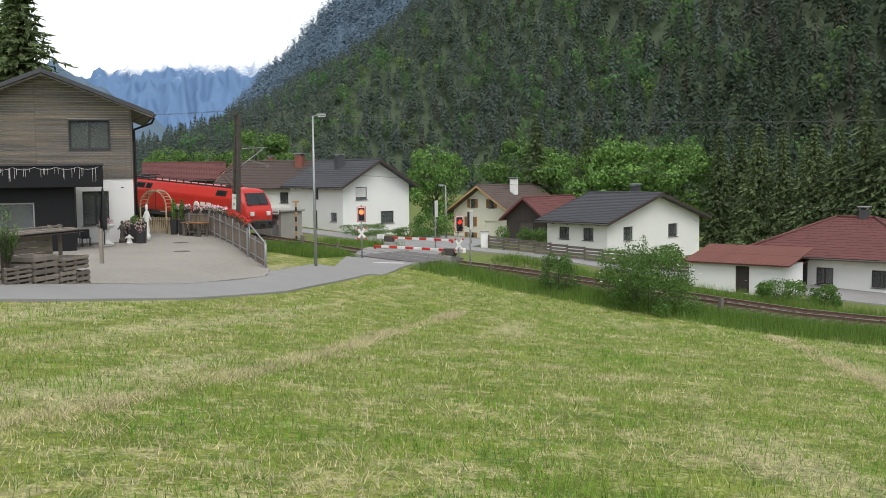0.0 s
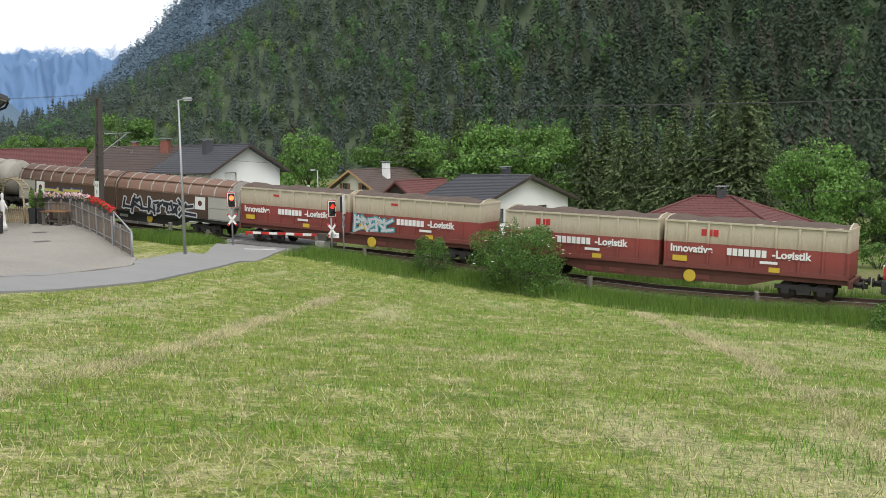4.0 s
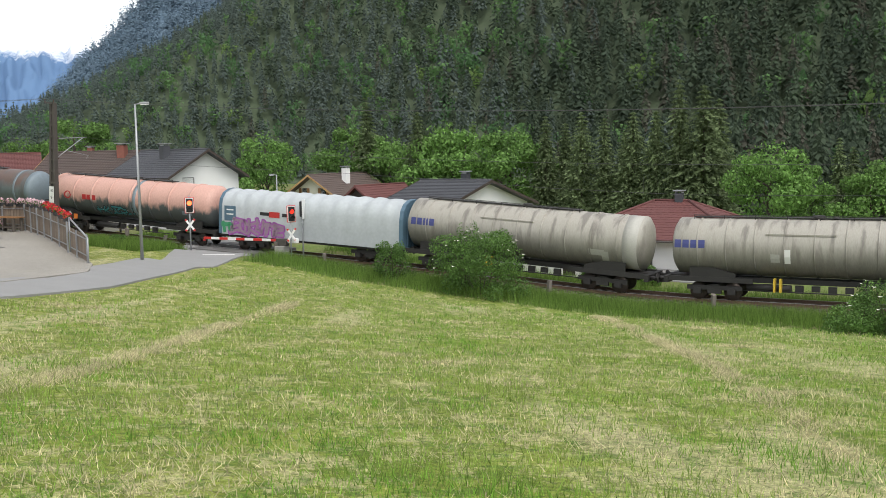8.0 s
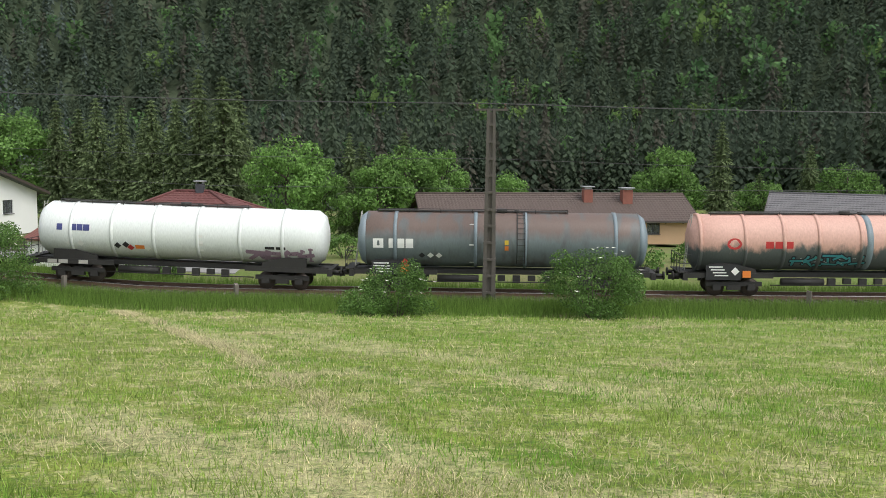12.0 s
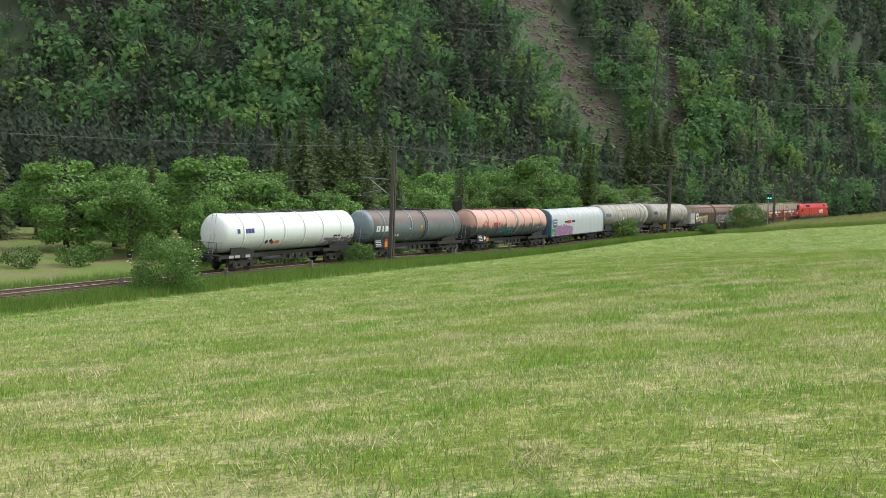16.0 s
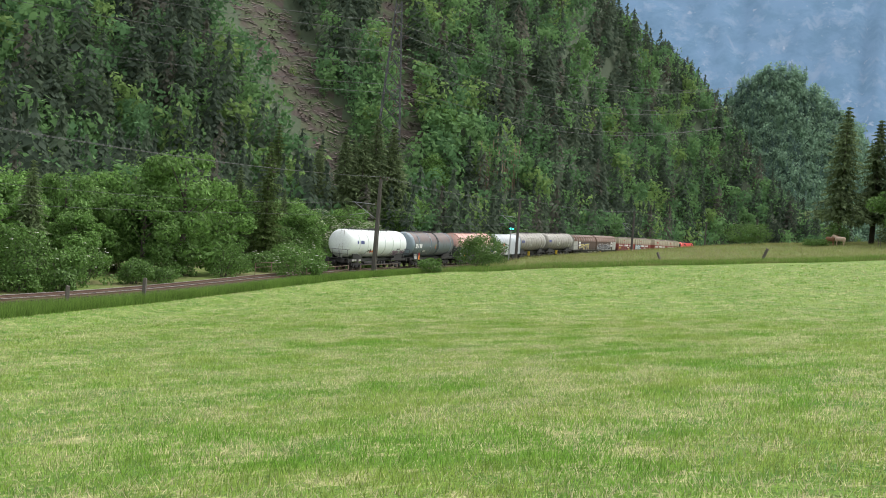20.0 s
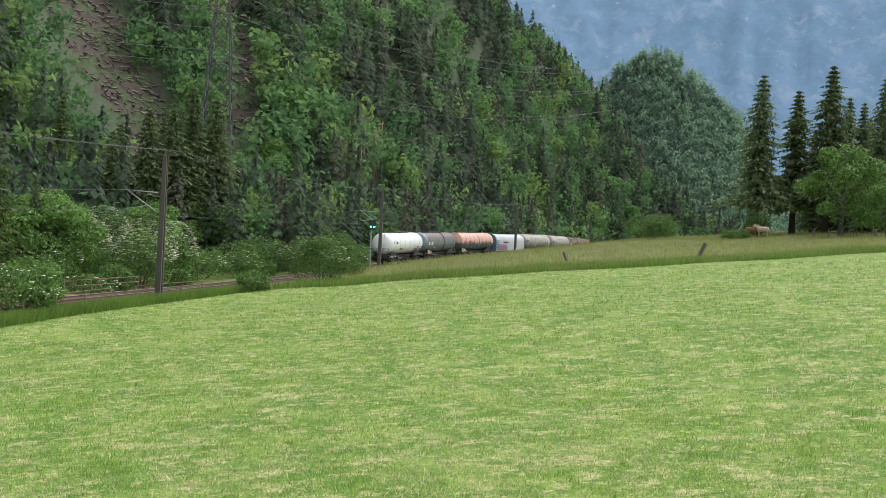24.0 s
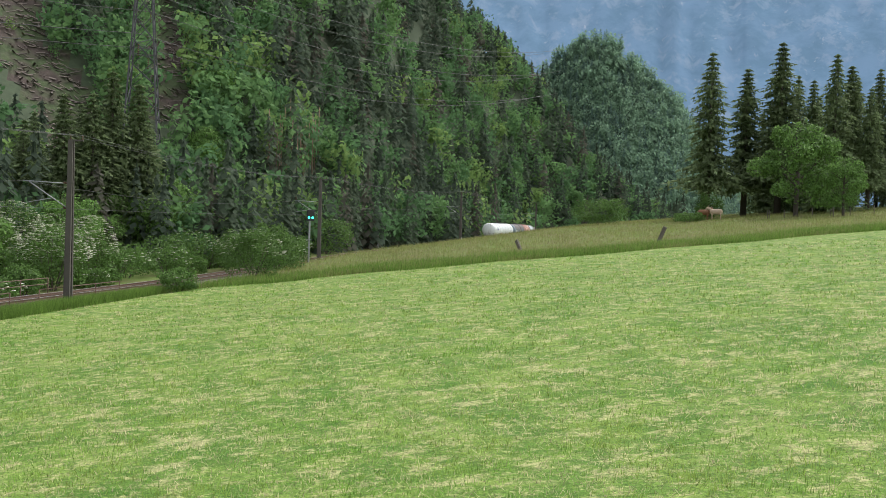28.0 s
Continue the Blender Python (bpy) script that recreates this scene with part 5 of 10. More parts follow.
def tank_wagon(name, length, paint, label, rings, ring_paint, end_paint=None, band=None, r=1.47, zc=2.78, end_round=0.55, platform=-1, ring_w=0.09):
    o = vehicle(name, label, "tank wagon")
    L = length / 2
    bm = bmesh.new()
    prof = [(-L, 0.05), (-L + 0.03, r * 0.45), (-L + end_round * 0.35, r * 0.82), (-L + end_round, r)]
    prof += [(-L + end_round + (length - 2 * end_round) * k / 12, r) for k in range(1, 12)]
    prof += [(L - end_round, r), (L - end_round * 0.35, r * 0.82), (L - 0.03, r * 0.45), (L, 0.05)]
    add_revolve(bm, prof, 40)
    for v in bm.verts:
        v.co.z += zc
    part("tank", bm, paint, o)
    if end_paint:
        for sgn in (-1, 1):
            e = bmesh.new()
            pr = [(sgn * (L + 0.01), 0.05), (sgn * (L - 0.02), r * 0.46), (sgn * (L - end_round * 0.35 + 0.01), r * 0.83), (sgn * (L - end_round * 0.95), r + 0.008)]
            add_revolve(e, pr if sgn > 0 else pr, 40)
            for v in e.verts:
                v.co.z += zc
            part("tank_end", e, end_paint, o, "painted tank end")
    for f in rings:
        x = -L + length * f
        rb = bmesh.new()
        add_revolve(rb, [(x - ring_w, r - 0.01), (x - ring_w, r + 0.045), (x + ring_w, r + 0.045), (x + ring_w, r - 0.01)], 40)
        for v in rb.verts:
            v.co.z += zc
        part("ring", rb, ring_paint, o)
    if band:
        bx, bw, bm_ = band
        rb = bmesh.new()
        add_revolve(rb, [(-L + length * bx - bw, r - 0.01), (-L + length * bx - bw, r + 0.012), (-L + length * bx + bw, r + 0.012), (-L + length * bx + bw, r - 0.01)], 40)
        for v in rb.verts:
            v.co.z += zc
        part("band", rb, bm_, o, "painted band round the tank")
    # underframe
    bm = bmesh.new()
    add_box(bm, -L - 0.25, L + 0.25, -0.5, 0.5, 0.95, 1.22)
    for sgn in (-1, 1):
        add_box(bm, sgn * (L + 0.25) - 0.12, sgn * (L + 0.25) + 0.12, -1.3, 1.3, 0.86, 1.22)
        x0, x1 = sorted((sgn * (L + 0.2), sgn * (L - 4.3)))
        for y in (-1.22, 1.12):
            add_box(bm, x0, x1, y, y + 0.1, 0.98, 1.24)
    part("underframe", bm, DARKSTEEL, o)
    for sgn in (-1, 1):
        bm = bmesh.new()
        a, b = sgn * (L - 1.0), sgn * (L - 3.4)
        for y in (-1.16, 1.06):
            v = [(a, 1.24), (b, 1.24), (b, 1.45), ((a + b) / 2, 1.75), (a, 1.75)]
            add_prism(bm, v, y, y + 0.1)
        part("saddle", bm, DARKSTEEL, o)
        bogie(o, sgn * (L - 2.3))
        buffers(o, sgn * (L + 0.37), sgn)
    bm = bmesh.new()
    for k in range(7):
        x = -2.4 + 0.8 * k
        add_box(bm, x - 0.2, x + 0.2, -0.9, -0.7, 0.55 + 0.1 * (k % 2), 0.95)
    add_tube(bm, (-3.4, -0.8, 0.75), (-1.2, -0.8, 0.75), 0.2, 0.2, 10)
    add_tube(bm, (-4.0, -1.0, 0.6), (4.0, -1.0, 0.62), 0.03)
    part("brake_gear", bm, DARKSTEEL, o)
    # top walkway with rails and dome
    bm = bmesh.new()
    add_box(bm, -L * 0.86, L * 0.45, -0.28, 0.28, zc + r + 0.03, zc + r + 0.07)
    for k in range(7):
        x = -L * 0.86 + L * 1.31 * k / 6
        add_tube(bm, (x, -0.4, zc + r - 0.06), (x, -0.4, zc + r + 0.16), 0.018, None, 5)
    add_tube(bm, (-L * 0.86, -0.4, zc + r + 0.16), (L * 0.45, -0.4, zc + r + 0.16), 0.018, None, 5)
    part("walkway", bm, DARKSTEEL, o)
    bm = bmesh.new()
    add_tube(bm, (0, 0, zc + r - 0.05), (0, 0, zc + r + 0.18), 0.3, 0.28, 12)
    add_tube(bm, (0.8, 0, zc + r - 0.05), (0.8, 0, zc + r + 0.12), 0.14, 0.14, 10)
    part("filler_dome", bm, DARKSTEEL, o)
    if platform:
        x = platform * (L + 0.1)
        bm = bmesh.new()
        add_box(bm, min(x, x + platform * 0.5), max(x, x + platform * 0.5), -1.25, 1.25, 1.24, 1.29)
        for y in (-1.25, -0.4, 0.4, 1.25):
            add_tube(bm, (x + platform * 0.45, y, 1.29), (x + platform * 0.45, y, 2.2), 0.02, None, 5)
        for z in (1.75, 2.2):
            add_tube(bm, (x + platform * 0.45, -1.25, z), (x + platform * 0.45, 1.25, z), 0.02, None, 5)
            add_tube(bm, (x + platform * 0.45, -1.25, z), (x - platform * 0.1, -1.25, z), 0.02, None, 5)
        part("platform_rail", bm, DARKSTEEL, o)
        bm = bmesh.new()
        for y in (-0.42, -0.02):
            add_tube(bm, (x + platform * 0.05, y, 1.3), (x - platform * 0.3, y, zc + r), 0.025, None, 5)
        for k in range(9):
            f = k / 8
            add_tube(bm, (x + platform * (0.05 - 0.35 * f), -0.42, 1.4 + f * 2.7), (x + platform * (0.05 - 0.35 * f), -0.02, 1.4 + f * 2.7), 0.018, None, 4)
        part("ladder", bm, PALEGREY, o, "pale steel ladder on the tank end")
    return o


def white_tank():
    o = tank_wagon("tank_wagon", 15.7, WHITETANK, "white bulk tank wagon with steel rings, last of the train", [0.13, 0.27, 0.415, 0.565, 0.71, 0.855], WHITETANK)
    zc, r, L = 2.78, 1.47, 7.85
    for sx, w in ((-6.4, 0.3), (-5.65, 0.34), (-5.3, 0.3), (-4.95, 0.34)):
        s = flat_sign(o, "company_mark", [rect(sx, 2.98, w, 0.34)], SIGNBLUE, "dark blue company mark shapes")
        on_tank(s, zc, r)
    for x, z, m in ((-3.3, 2.05, SIGNBLACK), (-2.85, 2.12, SIGNBLACK), (-2.6, 1.95, SIGNRED), (-1.7, 1.95, SIGNWHITE), (-5.9, 2.1, SIGNWHITE), (-5.3, 2.1, SIGNWHITE)):
        s = flat_sign(o, "hazard_plate", [[(x, z - 0.2), (x + 0.2, z), (x, z + 0.2), (x - 0.2, z)]], m, "small diamond hazard plate")
        on_tank(s, zc, r)
    s = flat_sign(o, "hazard_plate", [rect(-2.1, 2.0, 0.5, 0.24)], SIGNORANGE, "orange hazard plate")
    on_tank(s, zc, r)
    s = flat_sign(o, "level_mark", [rect(1.15, 2.35, 0.36, 0.95)], SIGNWHITE, "white gauge cover")
    on_tank(s, zc, r)
    for x, w in ((4.9, 0.5), (5.5, 0.5)):
        s = flat_sign(o, "inscription", [rect(x, 2.25, w, 0.16)], SIGNBLACK, "unreadable black inscription")
        on_tank(s, zc, r)
    graffiti(o, 4.7, 1.75, 1.5, 0.75, -1.2, SPRAYS["lilac"], SPRAYS["lilac"], 3, (zc, r), 2, SPRAYS["black"])
    graffiti(o, 6.5, 1.75, 1.5, 0.75, -1.2, SPRAYS["lilac"], SPRAYS["lilac"], 4, (zc, r), 2, SPRAYS["black"])
    for x in (-6.9, -6.3, -5.2):
        plate(o, "inscription", x, 1.1, 0.5, 0.2, -1.24, PALEGREY)
    return o


def dark_tank():
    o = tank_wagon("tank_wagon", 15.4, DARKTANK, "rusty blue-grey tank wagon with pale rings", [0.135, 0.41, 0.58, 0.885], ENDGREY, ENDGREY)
    zc, r = 2.78, 1.47
    for sx, w in ((-6.5, 0.55), (-5.75, 0.4), (-5.3, 0.36), (-4.85, 0.4)):
        s = flat_sign(o, "company_mark", [rect(sx, 2.65, w, 0.5)], SIGNWHITE, "white company mark shapes")
        on_tank(s, zc, r)
    s = flat_sign(o, "band", [rect(-1.55, 2.6, 0.3, 2.3)], SIGNWHITE, "white painted stripe")
    on_tank(s, zc, r)
    plate(o, "data_panel", -6.1, 1.35, 1.5, 0.75, -1.3, SIGNBLACK, "black panel with white inscriptions")
    for k in range(4):
        plate(o, "inscription", -6.35 + 0.05 * k, 1.58 - 0.15 * k, 0.8, 0.06, -1.315, SIGNWHITE)
    plate(o, "hazard_plate", -5.1, 1.25, 0.42, 0.5, -1.3, SIGNORANGE, "orange hazard plate")
    diamond(o, -5.1, 1.65, 0.2, -1.3, SIGNRED)
    for x in (-4.2, -3.75, -3.3):
        s = flat_sign(o, "hazard_plate", [[(x, 1.8), (x + 0.18, 1.98), (x, 2.16), (x - 0.18, 1.98)]], SIGNWHITE if x != -4.2 else SIGNBLACK)
        on_tank(s, zc, r)
    bm = bmesh.new()
    for y in (0.8, 1.2):
        for k in range(8):
            a0, a1 = -0.9 + 0.3 * k, -0.6 + 0.3 * k
            add_tube(bm, (y, -math.cos(a0) * 1.53, zc + math.sin(a0) * 1.53), (y, -math.cos(a1) * 1.53, zc + math.sin(a1) * 1.53), 0.025, None, 5)
    for k in range(12):
        a = -0.9 + 0.2 * k
        add_tube(bm, (0.8, -math.cos(a) * 1.53, zc + math.sin(a) * 1.53), (1.2, -math.cos(a) * 1.53, zc + math.sin(a) * 1.53), 0.018, None, 4)
    part("ladder", bm, DARKSTEEL, o)
    for z, m in ((2.75, SIGNYELLOW), (2.45, SIGNORANGE)):
        s = flat_sign(o, "hazard_plate", [rect(0.25, z, 0.2, 0.24)], m)
        on_tank(s, zc, r)
    return o


def pink_tank():
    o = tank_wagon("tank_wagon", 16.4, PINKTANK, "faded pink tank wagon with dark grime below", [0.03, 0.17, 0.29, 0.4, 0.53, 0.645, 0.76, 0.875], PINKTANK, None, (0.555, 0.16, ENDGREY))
    zc, r = 2.78, 1.47
    for sx, w in ((-6.0, 0.75), (-4.2, 0.4), (-3.7, 0.45), (-3.2, 0.4)):
        s = flat_sign(o, "company_mark", [blob(random.Random(2), sx, 2.8, w, 0.6, 14, 0.04) if w > 0.7 else rect(sx, 2.75, w, 0.36)], SIGNRED, "red company mark shapes")
        on_tank(s, zc, r)
    graffiti(o, -1.1, 1.85, 3.6, 0.75, -1.2, SPRAYS["black"], SPRAYS["teal"], 8, (zc, r), 5, SPRAYS["silver"])
    plate(o, "data_panel", -6.5, 1.3, 1.8, 0.8, -1.3, SIGNBLACK, "black panel with white inscriptions")
    for k in range(4):
        plate(o, "inscription", -6.9 + 0.1 * k, 1.58 - 0.15 * k, 0.7, 0.06, -1.315, SIGNWHITE)
    diamond(o, -5.9, 1.35, 0.22, -1.315, SIGNWHITE, "white diamond plate")
    plate(o, "hazard_plate", -5.3, 1.2, 0.42, 0.36, -1.3, SIGNORANGE, "orange hazard plate")
    s = flat_sign(o, "patch", [rect(6.0, 2.25, 0.9, 0.3)], ENDGREY, "pale inscription patch")
    on_tank(s, zc, r)
    return o


def grey_tank(seed):
    o = tank_wagon("tank_wagon", 15.1 if seed == 1 else 14.7, GREYTANK, "dusty beige-grey tank wagon with weld seams", [0.1, 0.2, 0.3, 0.4, 0.5, 0.6, 0.7, 0.8, 0.9], GREYTANK, None, (0.95, 0.42, PALEGREY) if seed == 1 else None, 1.5, 2.8, 0.28, 0, 0.03)
    zc, r = 2.8, 1.5
    for k in range(4):
        s = flat_sign(o, "company_mark", [rect(-6.9 + 0.42 * k, 3.0, 0.34, 0.42)], SIGNBLUE, "dark blue company mark shapes")
        on_tank(s, zc, r)
    for x, z, w, h, m in ((-1.9, 2.35, 0.45, 0.45, PALEGREY), (-1.3, 2.45, 0.3, 0.75, SIGNWHITE), (4.9, 2.2, 0.9, 0.36, PALEGREY), (5.4, 1.95, 0.4, 0.7, PALEGREY)):
        s = flat_sign(o, "patch", [rect(x, z, w, h)], m, "pale inscription patch")
        on_tank(s, zc, r)
    bm = bmesh.new()
    add_box(bm, -2.4, 1.0, -1.36, -1.28, 3.52, 3.6)
    part("side_rail", bm, GREYTANK, o)
    part("step", box(-2.0, -1.9, -1.35, -1.05, 0.6, 1.3), SIGNYELLOW, o, "yellow step")
    part("step", box(-1.7, -1.6, -1.35, -1.05, 0.6, 1.3), SIGNYELLOW, o, "yellow step")
    return o


def container(parent, x0, x1, logo, tag):
    c = part("container", box(x0, x1, -1.22, 1.22, 1.3, 2.62, 0.02), WINERED, parent, "open-top container, wine-red below and cream above")
    part("upper_wall", box(x0 + 0.003, x1 - 0.003, -1.225, 1.225, 2.62, 3.72), CREAM, c, "weathered cream upper wall")
    n = 8
    for k in range(n + 1):
        x = x0 + 0.06 + (x1 - x0 - 0.12) * k / n
        bm = bmesh.new()
        add_box(bm, x - 0.06, x + 0.06, -1.3, -1.225, 2.62, 3.7)
        part("rib", bm, CREAM, c)
        bm = bmesh.new()
        add_box(bm, x - 0.06, x + 0.06, -1.3, -1.22, 1.32, 2.618)
        part("rib", bm, WINERED, c)
    part("bottom_rail", box(x0 - 0.01, x1 + 0.01, -1.31, -1.2, 1.25, 1.5), WINERED, c)
    part("top_rail", box(x0 - 0.01, x1 + 0.01, -1.31, 1.31, 3.7, 3.8), CREAM, c)
    for xe, sgn in ((x0, -1), (x1, 1)):
        bm = bmesh.new()
        pts = [(-1.2, 3.8), (-0.7, 3.98), (0, 4.05), (0.7, 3.98), (1.2, 3.8)]
        a = [bm.verts.new((xe - 0.03 * sgn, y, z)) for y, z in pts]
        b = [bm.verts.new((xe - 0.12 * sgn, y, z)) for y, z in pts]
        bm.faces.new(a)
        bm.faces.new(b[::-1])
        for i in range(4):
            bm.faces.new((a[i], a[i + 1], b[i + 1], b[i]))
        part("end_bow", bm, CREAM, c)
    # rolled cover sagging between bows
    bm = bmesh.new()
    prev = None
    for k in range(25):
        x = x0 + 0.1 + (x1 - x0 - 0.2) * k / 24
        sag = 0.06 * math.sin(k * 1.3 + tag) + 0.05 * math.cos(k * 0.7)
        ring = [bm.verts.new((x, y, z)) for y, z in ((-1.27, 3.8), (-0.8, 3.9 + sag), (0, 3.97 + sag), (0.8, 3.9 + sag), (1.27, 3.8))]
        if prev:
            for i in range(4):
                bm.faces.new((prev[i], ring[i], ring[i + 1], prev[i + 1]))
        prev = ring
    part("cover", bm, COVER, c, "sagging brown tarpaulin cover")
    words(c, "Innovative", x0 + 0.35, 2.12, 0.56, -1.305, SIGNWHITE, bold=0.018)
    for k in range(7):
        plate(c, "company_mark", x0 + 3.55 + 0.3 * k, 2.28, 0.24, 0.38, -1.3, SIGNWHITE)
    words(c, "-Logistik", x0 + 5.75, 2.12, 0.56, -1.305, SIGNWHITE, bold=0.018)
    if logo:
        for k in range(3):
            plate(c, "company_mark", x0 + 2.15 + 0.32 * k, 3.2, 0.27, 0.36, -1.24, SIGNRED)
    else:
        plate(c, "company_mark", x0 + 3.2, 3.35, 0.5, 0.14, -1.24, SIGNRED)
    plate(c, "marking", x0 + 0.9, 1.75, 0.8, 0.3, -1.3, SIGNYELLOW, "yellow marking")
    plate(c, "marking", x0 + 5.9, 1.5, 0.55, 0.25, -1.32, SIGNYELLOW, "yellow marking")
    plate(c, "inscription", x0 + 5.6, 1.85, 0.9, 0.14, -1.3, SIGNWHITE)
    if tag == 2:
        graffiti(c, x0 + 1.6, 1.95, 2.9, 0.95, -1.305, SPRAYS["teal"], SPRAYS["silver"], 21, None, 5, SPRAYS["yellow"])
    return c


def container_wagon(logo, tag):
    o = vehicle("container_wagon", "flat wagon with two wine-red and cream open containers", "container wagon")
    H = 9.75
    bm = bmesh.new()
    add_box(bm, -H, H, -1.15, -1.05, 0.98, 1.24)
    add_box(bm, -H, H, 1.05, 1.15, 0.98, 1.24)
    add_prism(bm, [(-6.2, 0.98), (-4.6, 0.55), (4.6, 0.55), (6.2, 0.98)], -1.12, -0.95)
    for k in range(9):
        x = -H + 0.1 + 2 * (H - 0.1) * k / 8
        add_box(bm, x - 0.1, x + 0.1, -1.1, 1.1, 1.0, 1.22)
    for sgn in (-1, 1):
        add_box(bm, sgn * H - 0.1, sgn * H + 0.1, -1.3, 1.3, 0.86, 1.24)
    part("underframe", bm, RUST, o)
    for sgn in (-1, 1):
        bogie(o, sgn * 7.5)
        buffers(o, sgn * (H + 0.1), sgn)
    container(o, -H + 0.1, -0.15, logo, tag)
    container(o, 0.15, H - 0.1, logo, tag + 1 if tag == 1 else 0)
    for x in (-4.0, -2.6, 2.2):
        plate(o, "inscription", x, 0.78, 0.9, 0.22, -1.13, WINERED, "red inscription plate")
    bm = bmesh.new()
    add_revolve(bm, [(-1.24, 0.28), (-1.24, 0.34), (-1.2, 0.34), (-1.2, 0.28)], 16, "y")
    for v in bm.verts:
        v.co += Vector((1.6, 0, 0.82))
    part("brake_wheel", bm, SIGNYELLOW, o, "yellow hand brake wheel")
    return o


def covered_wagon():
    o = vehicle("covered_wagon", "brown sliding-wall wagon with arched roof and graffiti", "covered wagon")
    H = 11.75
    prof = [(1.36, 1.25), (1.4, 2.95), (1.3, 3.35), (1.02, 3.75), (0.55, 4.02), (0, 4.1)]
    prof = [(-y, z) for y, z in prof] + [(y, z) for y, z in prof[::-1][1:]]

    def shell(x0, x1, pts, grow=0.0):
        bm = bmesh.new()
        a = [bm.verts.new((x0, y * (1 + grow), z)) for y, z in pts]
        b = [bm.verts.new((x1, y * (1 + grow), z + (grow if z > 3 else 0))) for y, z in pts]
        for v, (y, z) in zip(a, pts):
            v.co.z += grow if z > 3 else 0
        for i in range(len(pts) - 1):
            bm.faces.new((a[i], a[i + 1], b[i + 1], b[i])).smooth = True
        bm.faces.new(a[::-1])
        bm.faces.new(b)
        return bm
    part("body", shell(-H, H, prof), PALEGREY, o)
    for x0, x1 in ((-9.6, -0.15), (0.15, 9.6)):
        w = part("sliding_wall", box(x0, x1, -1.46, -1.4, 1.28, 2.92), BROWNPANEL, o, "dark brown sliding wall panel")
        for k in range(7):
            x = x0 + 0.1 + (x1 - x0 - 0.2) * k / 6
            part("panel_rib", box(x - 0.025, x + 0.025, -1.475, -1.46, 1.3, 2.9), BROWNPANEL, w)
        part("panel_rib", box(x0, x1, -1.478, -1.46, 2.05, 2.09), BROWNPANEL, w)
    roof = part("roof", shell(-H + 0.02, H - 0.02, [p for p in prof if p[1] > 2.9], 0.012), BROWNROOFP, o, "brown arched roof")
    n = 18
    for k in range(n + 1):
        x = -H + 0.25 + (2 * H - 0.5) * k / n
        bm = bmesh.new()
        for (y0, z0), (y1, z1) in zip(prof[1:5], prof[2:6]):
            add_tube(bm, (x, y0 * 1.03, z0 + 0.03), (x, y1 * 1.03, z1 + 0.03), 0.045, None, 4)
        part("roof_bow", bm, PALEGREY, roof, "pale roof bow")
    bm = bmesh.new()
    add_box(bm, -H, H, -1.43, -1.39, 2.94, 3.02)
    add_box(bm, -H, H, -1.15, -1.08, 3.7, 3.78)
    part("roof_rail", bm, BROWNROOFP, roof)
    for x in (-0.12, 0.12):
        bm = bmesh.new()
        for (y0, z0), (y1, z1) in zip(prof[:6], prof[1:6]):
            add_tube(bm, (x, y0 * 1.05, z0 + 0.02), (x, y1 * 1.05, z1 + 0.04), 0.07, None, 5)
        part("centre_frame", bm, BROWNPANEL, o)
    for x in (-8.9, 8.9):
        part("marking_panel", box(x - 0.5, x + 0.5, -1.49, -1.478, 1.95, 2.85), SIGNWHITE, o, "white panel with a dark disc")
        bm = bmesh.new()
        add_tube(bm, (x, -1.49, 2.4), (x, -1.5, 2.4), 0.2, 0.2, 14)
        part("disc", bm, RUST, o)
    for sgn in (-1, 1):
        bm = bmesh.new()
        for y in (-1.25, -0.5, 0.5, 1.25):
            add_box(bm, sgn * H - 0.12 if sgn < 0 else sgn * H, sgn * H if sgn < 0 else sgn * H + 0.12, y - 0.07, y + 0.07, 1.25, 3.4)
        add_box(bm, min(sgn * H, sgn * (H + 0.1)), max(sgn * H, sgn * (H + 0.1)), -1.3, 1.3, 2.2, 2.35)
        part("end_frame", bm, PALEGREY, o)
        for z in (1.7, 2.5):
            part("end_panel", box(sgn * 10.7 - 1.0, sgn * 10.7 + 1.0, -1.415, -1.4, z - 0.36, z + 0.36), PALEGREY, o)
        bogie(o, sgn * 9.0)
        buffers(o, sgn * (H + 0.1), sgn)
    bm = bmesh.new()
    add_box(bm, -H, H, -1.3, 1.3, 1.02, 1.25)
    add_prism(bm, [(-7.6, 1.02), (-6.2, 0.5), (6.2, 0.5), (7.6, 1.02)], -1.1, -1.0)
    part("underframe", bm, DARKSTEEL, o)
    graffiti(o, -6.6, 1.95, 5.2, 1.15, -1.48, SPRAYS["blue"], SPRAYS["yellow"], 5, None, 5, SPRAYS["green"])
    graffiti(o, 4.6, 1.85, 7.2, 1.15, -1.48, SPRAYS["silver"], SPRAYS["black"], 6, None, 8, SPRAYS["silver"])
    for x in (-3.0, -1.5, 0.5):
        plate(o, "inscription", x, 0.85, 0.9, 0.2, -1.11, PALEGREY)
    bm = bmesh.new()
    add_revolve(bm, [(-1.2, 0.24), (-1.2, 0.3), (-1.16, 0.3), (-1.16, 0.24)], 16, "y")
    for v in bm.verts:
        v.co += Vector((3.4, 0, 0.8))
    part("brake_wheel", bm, SIGNYELLOW, o, "yellow hand brake wheel")
    return o


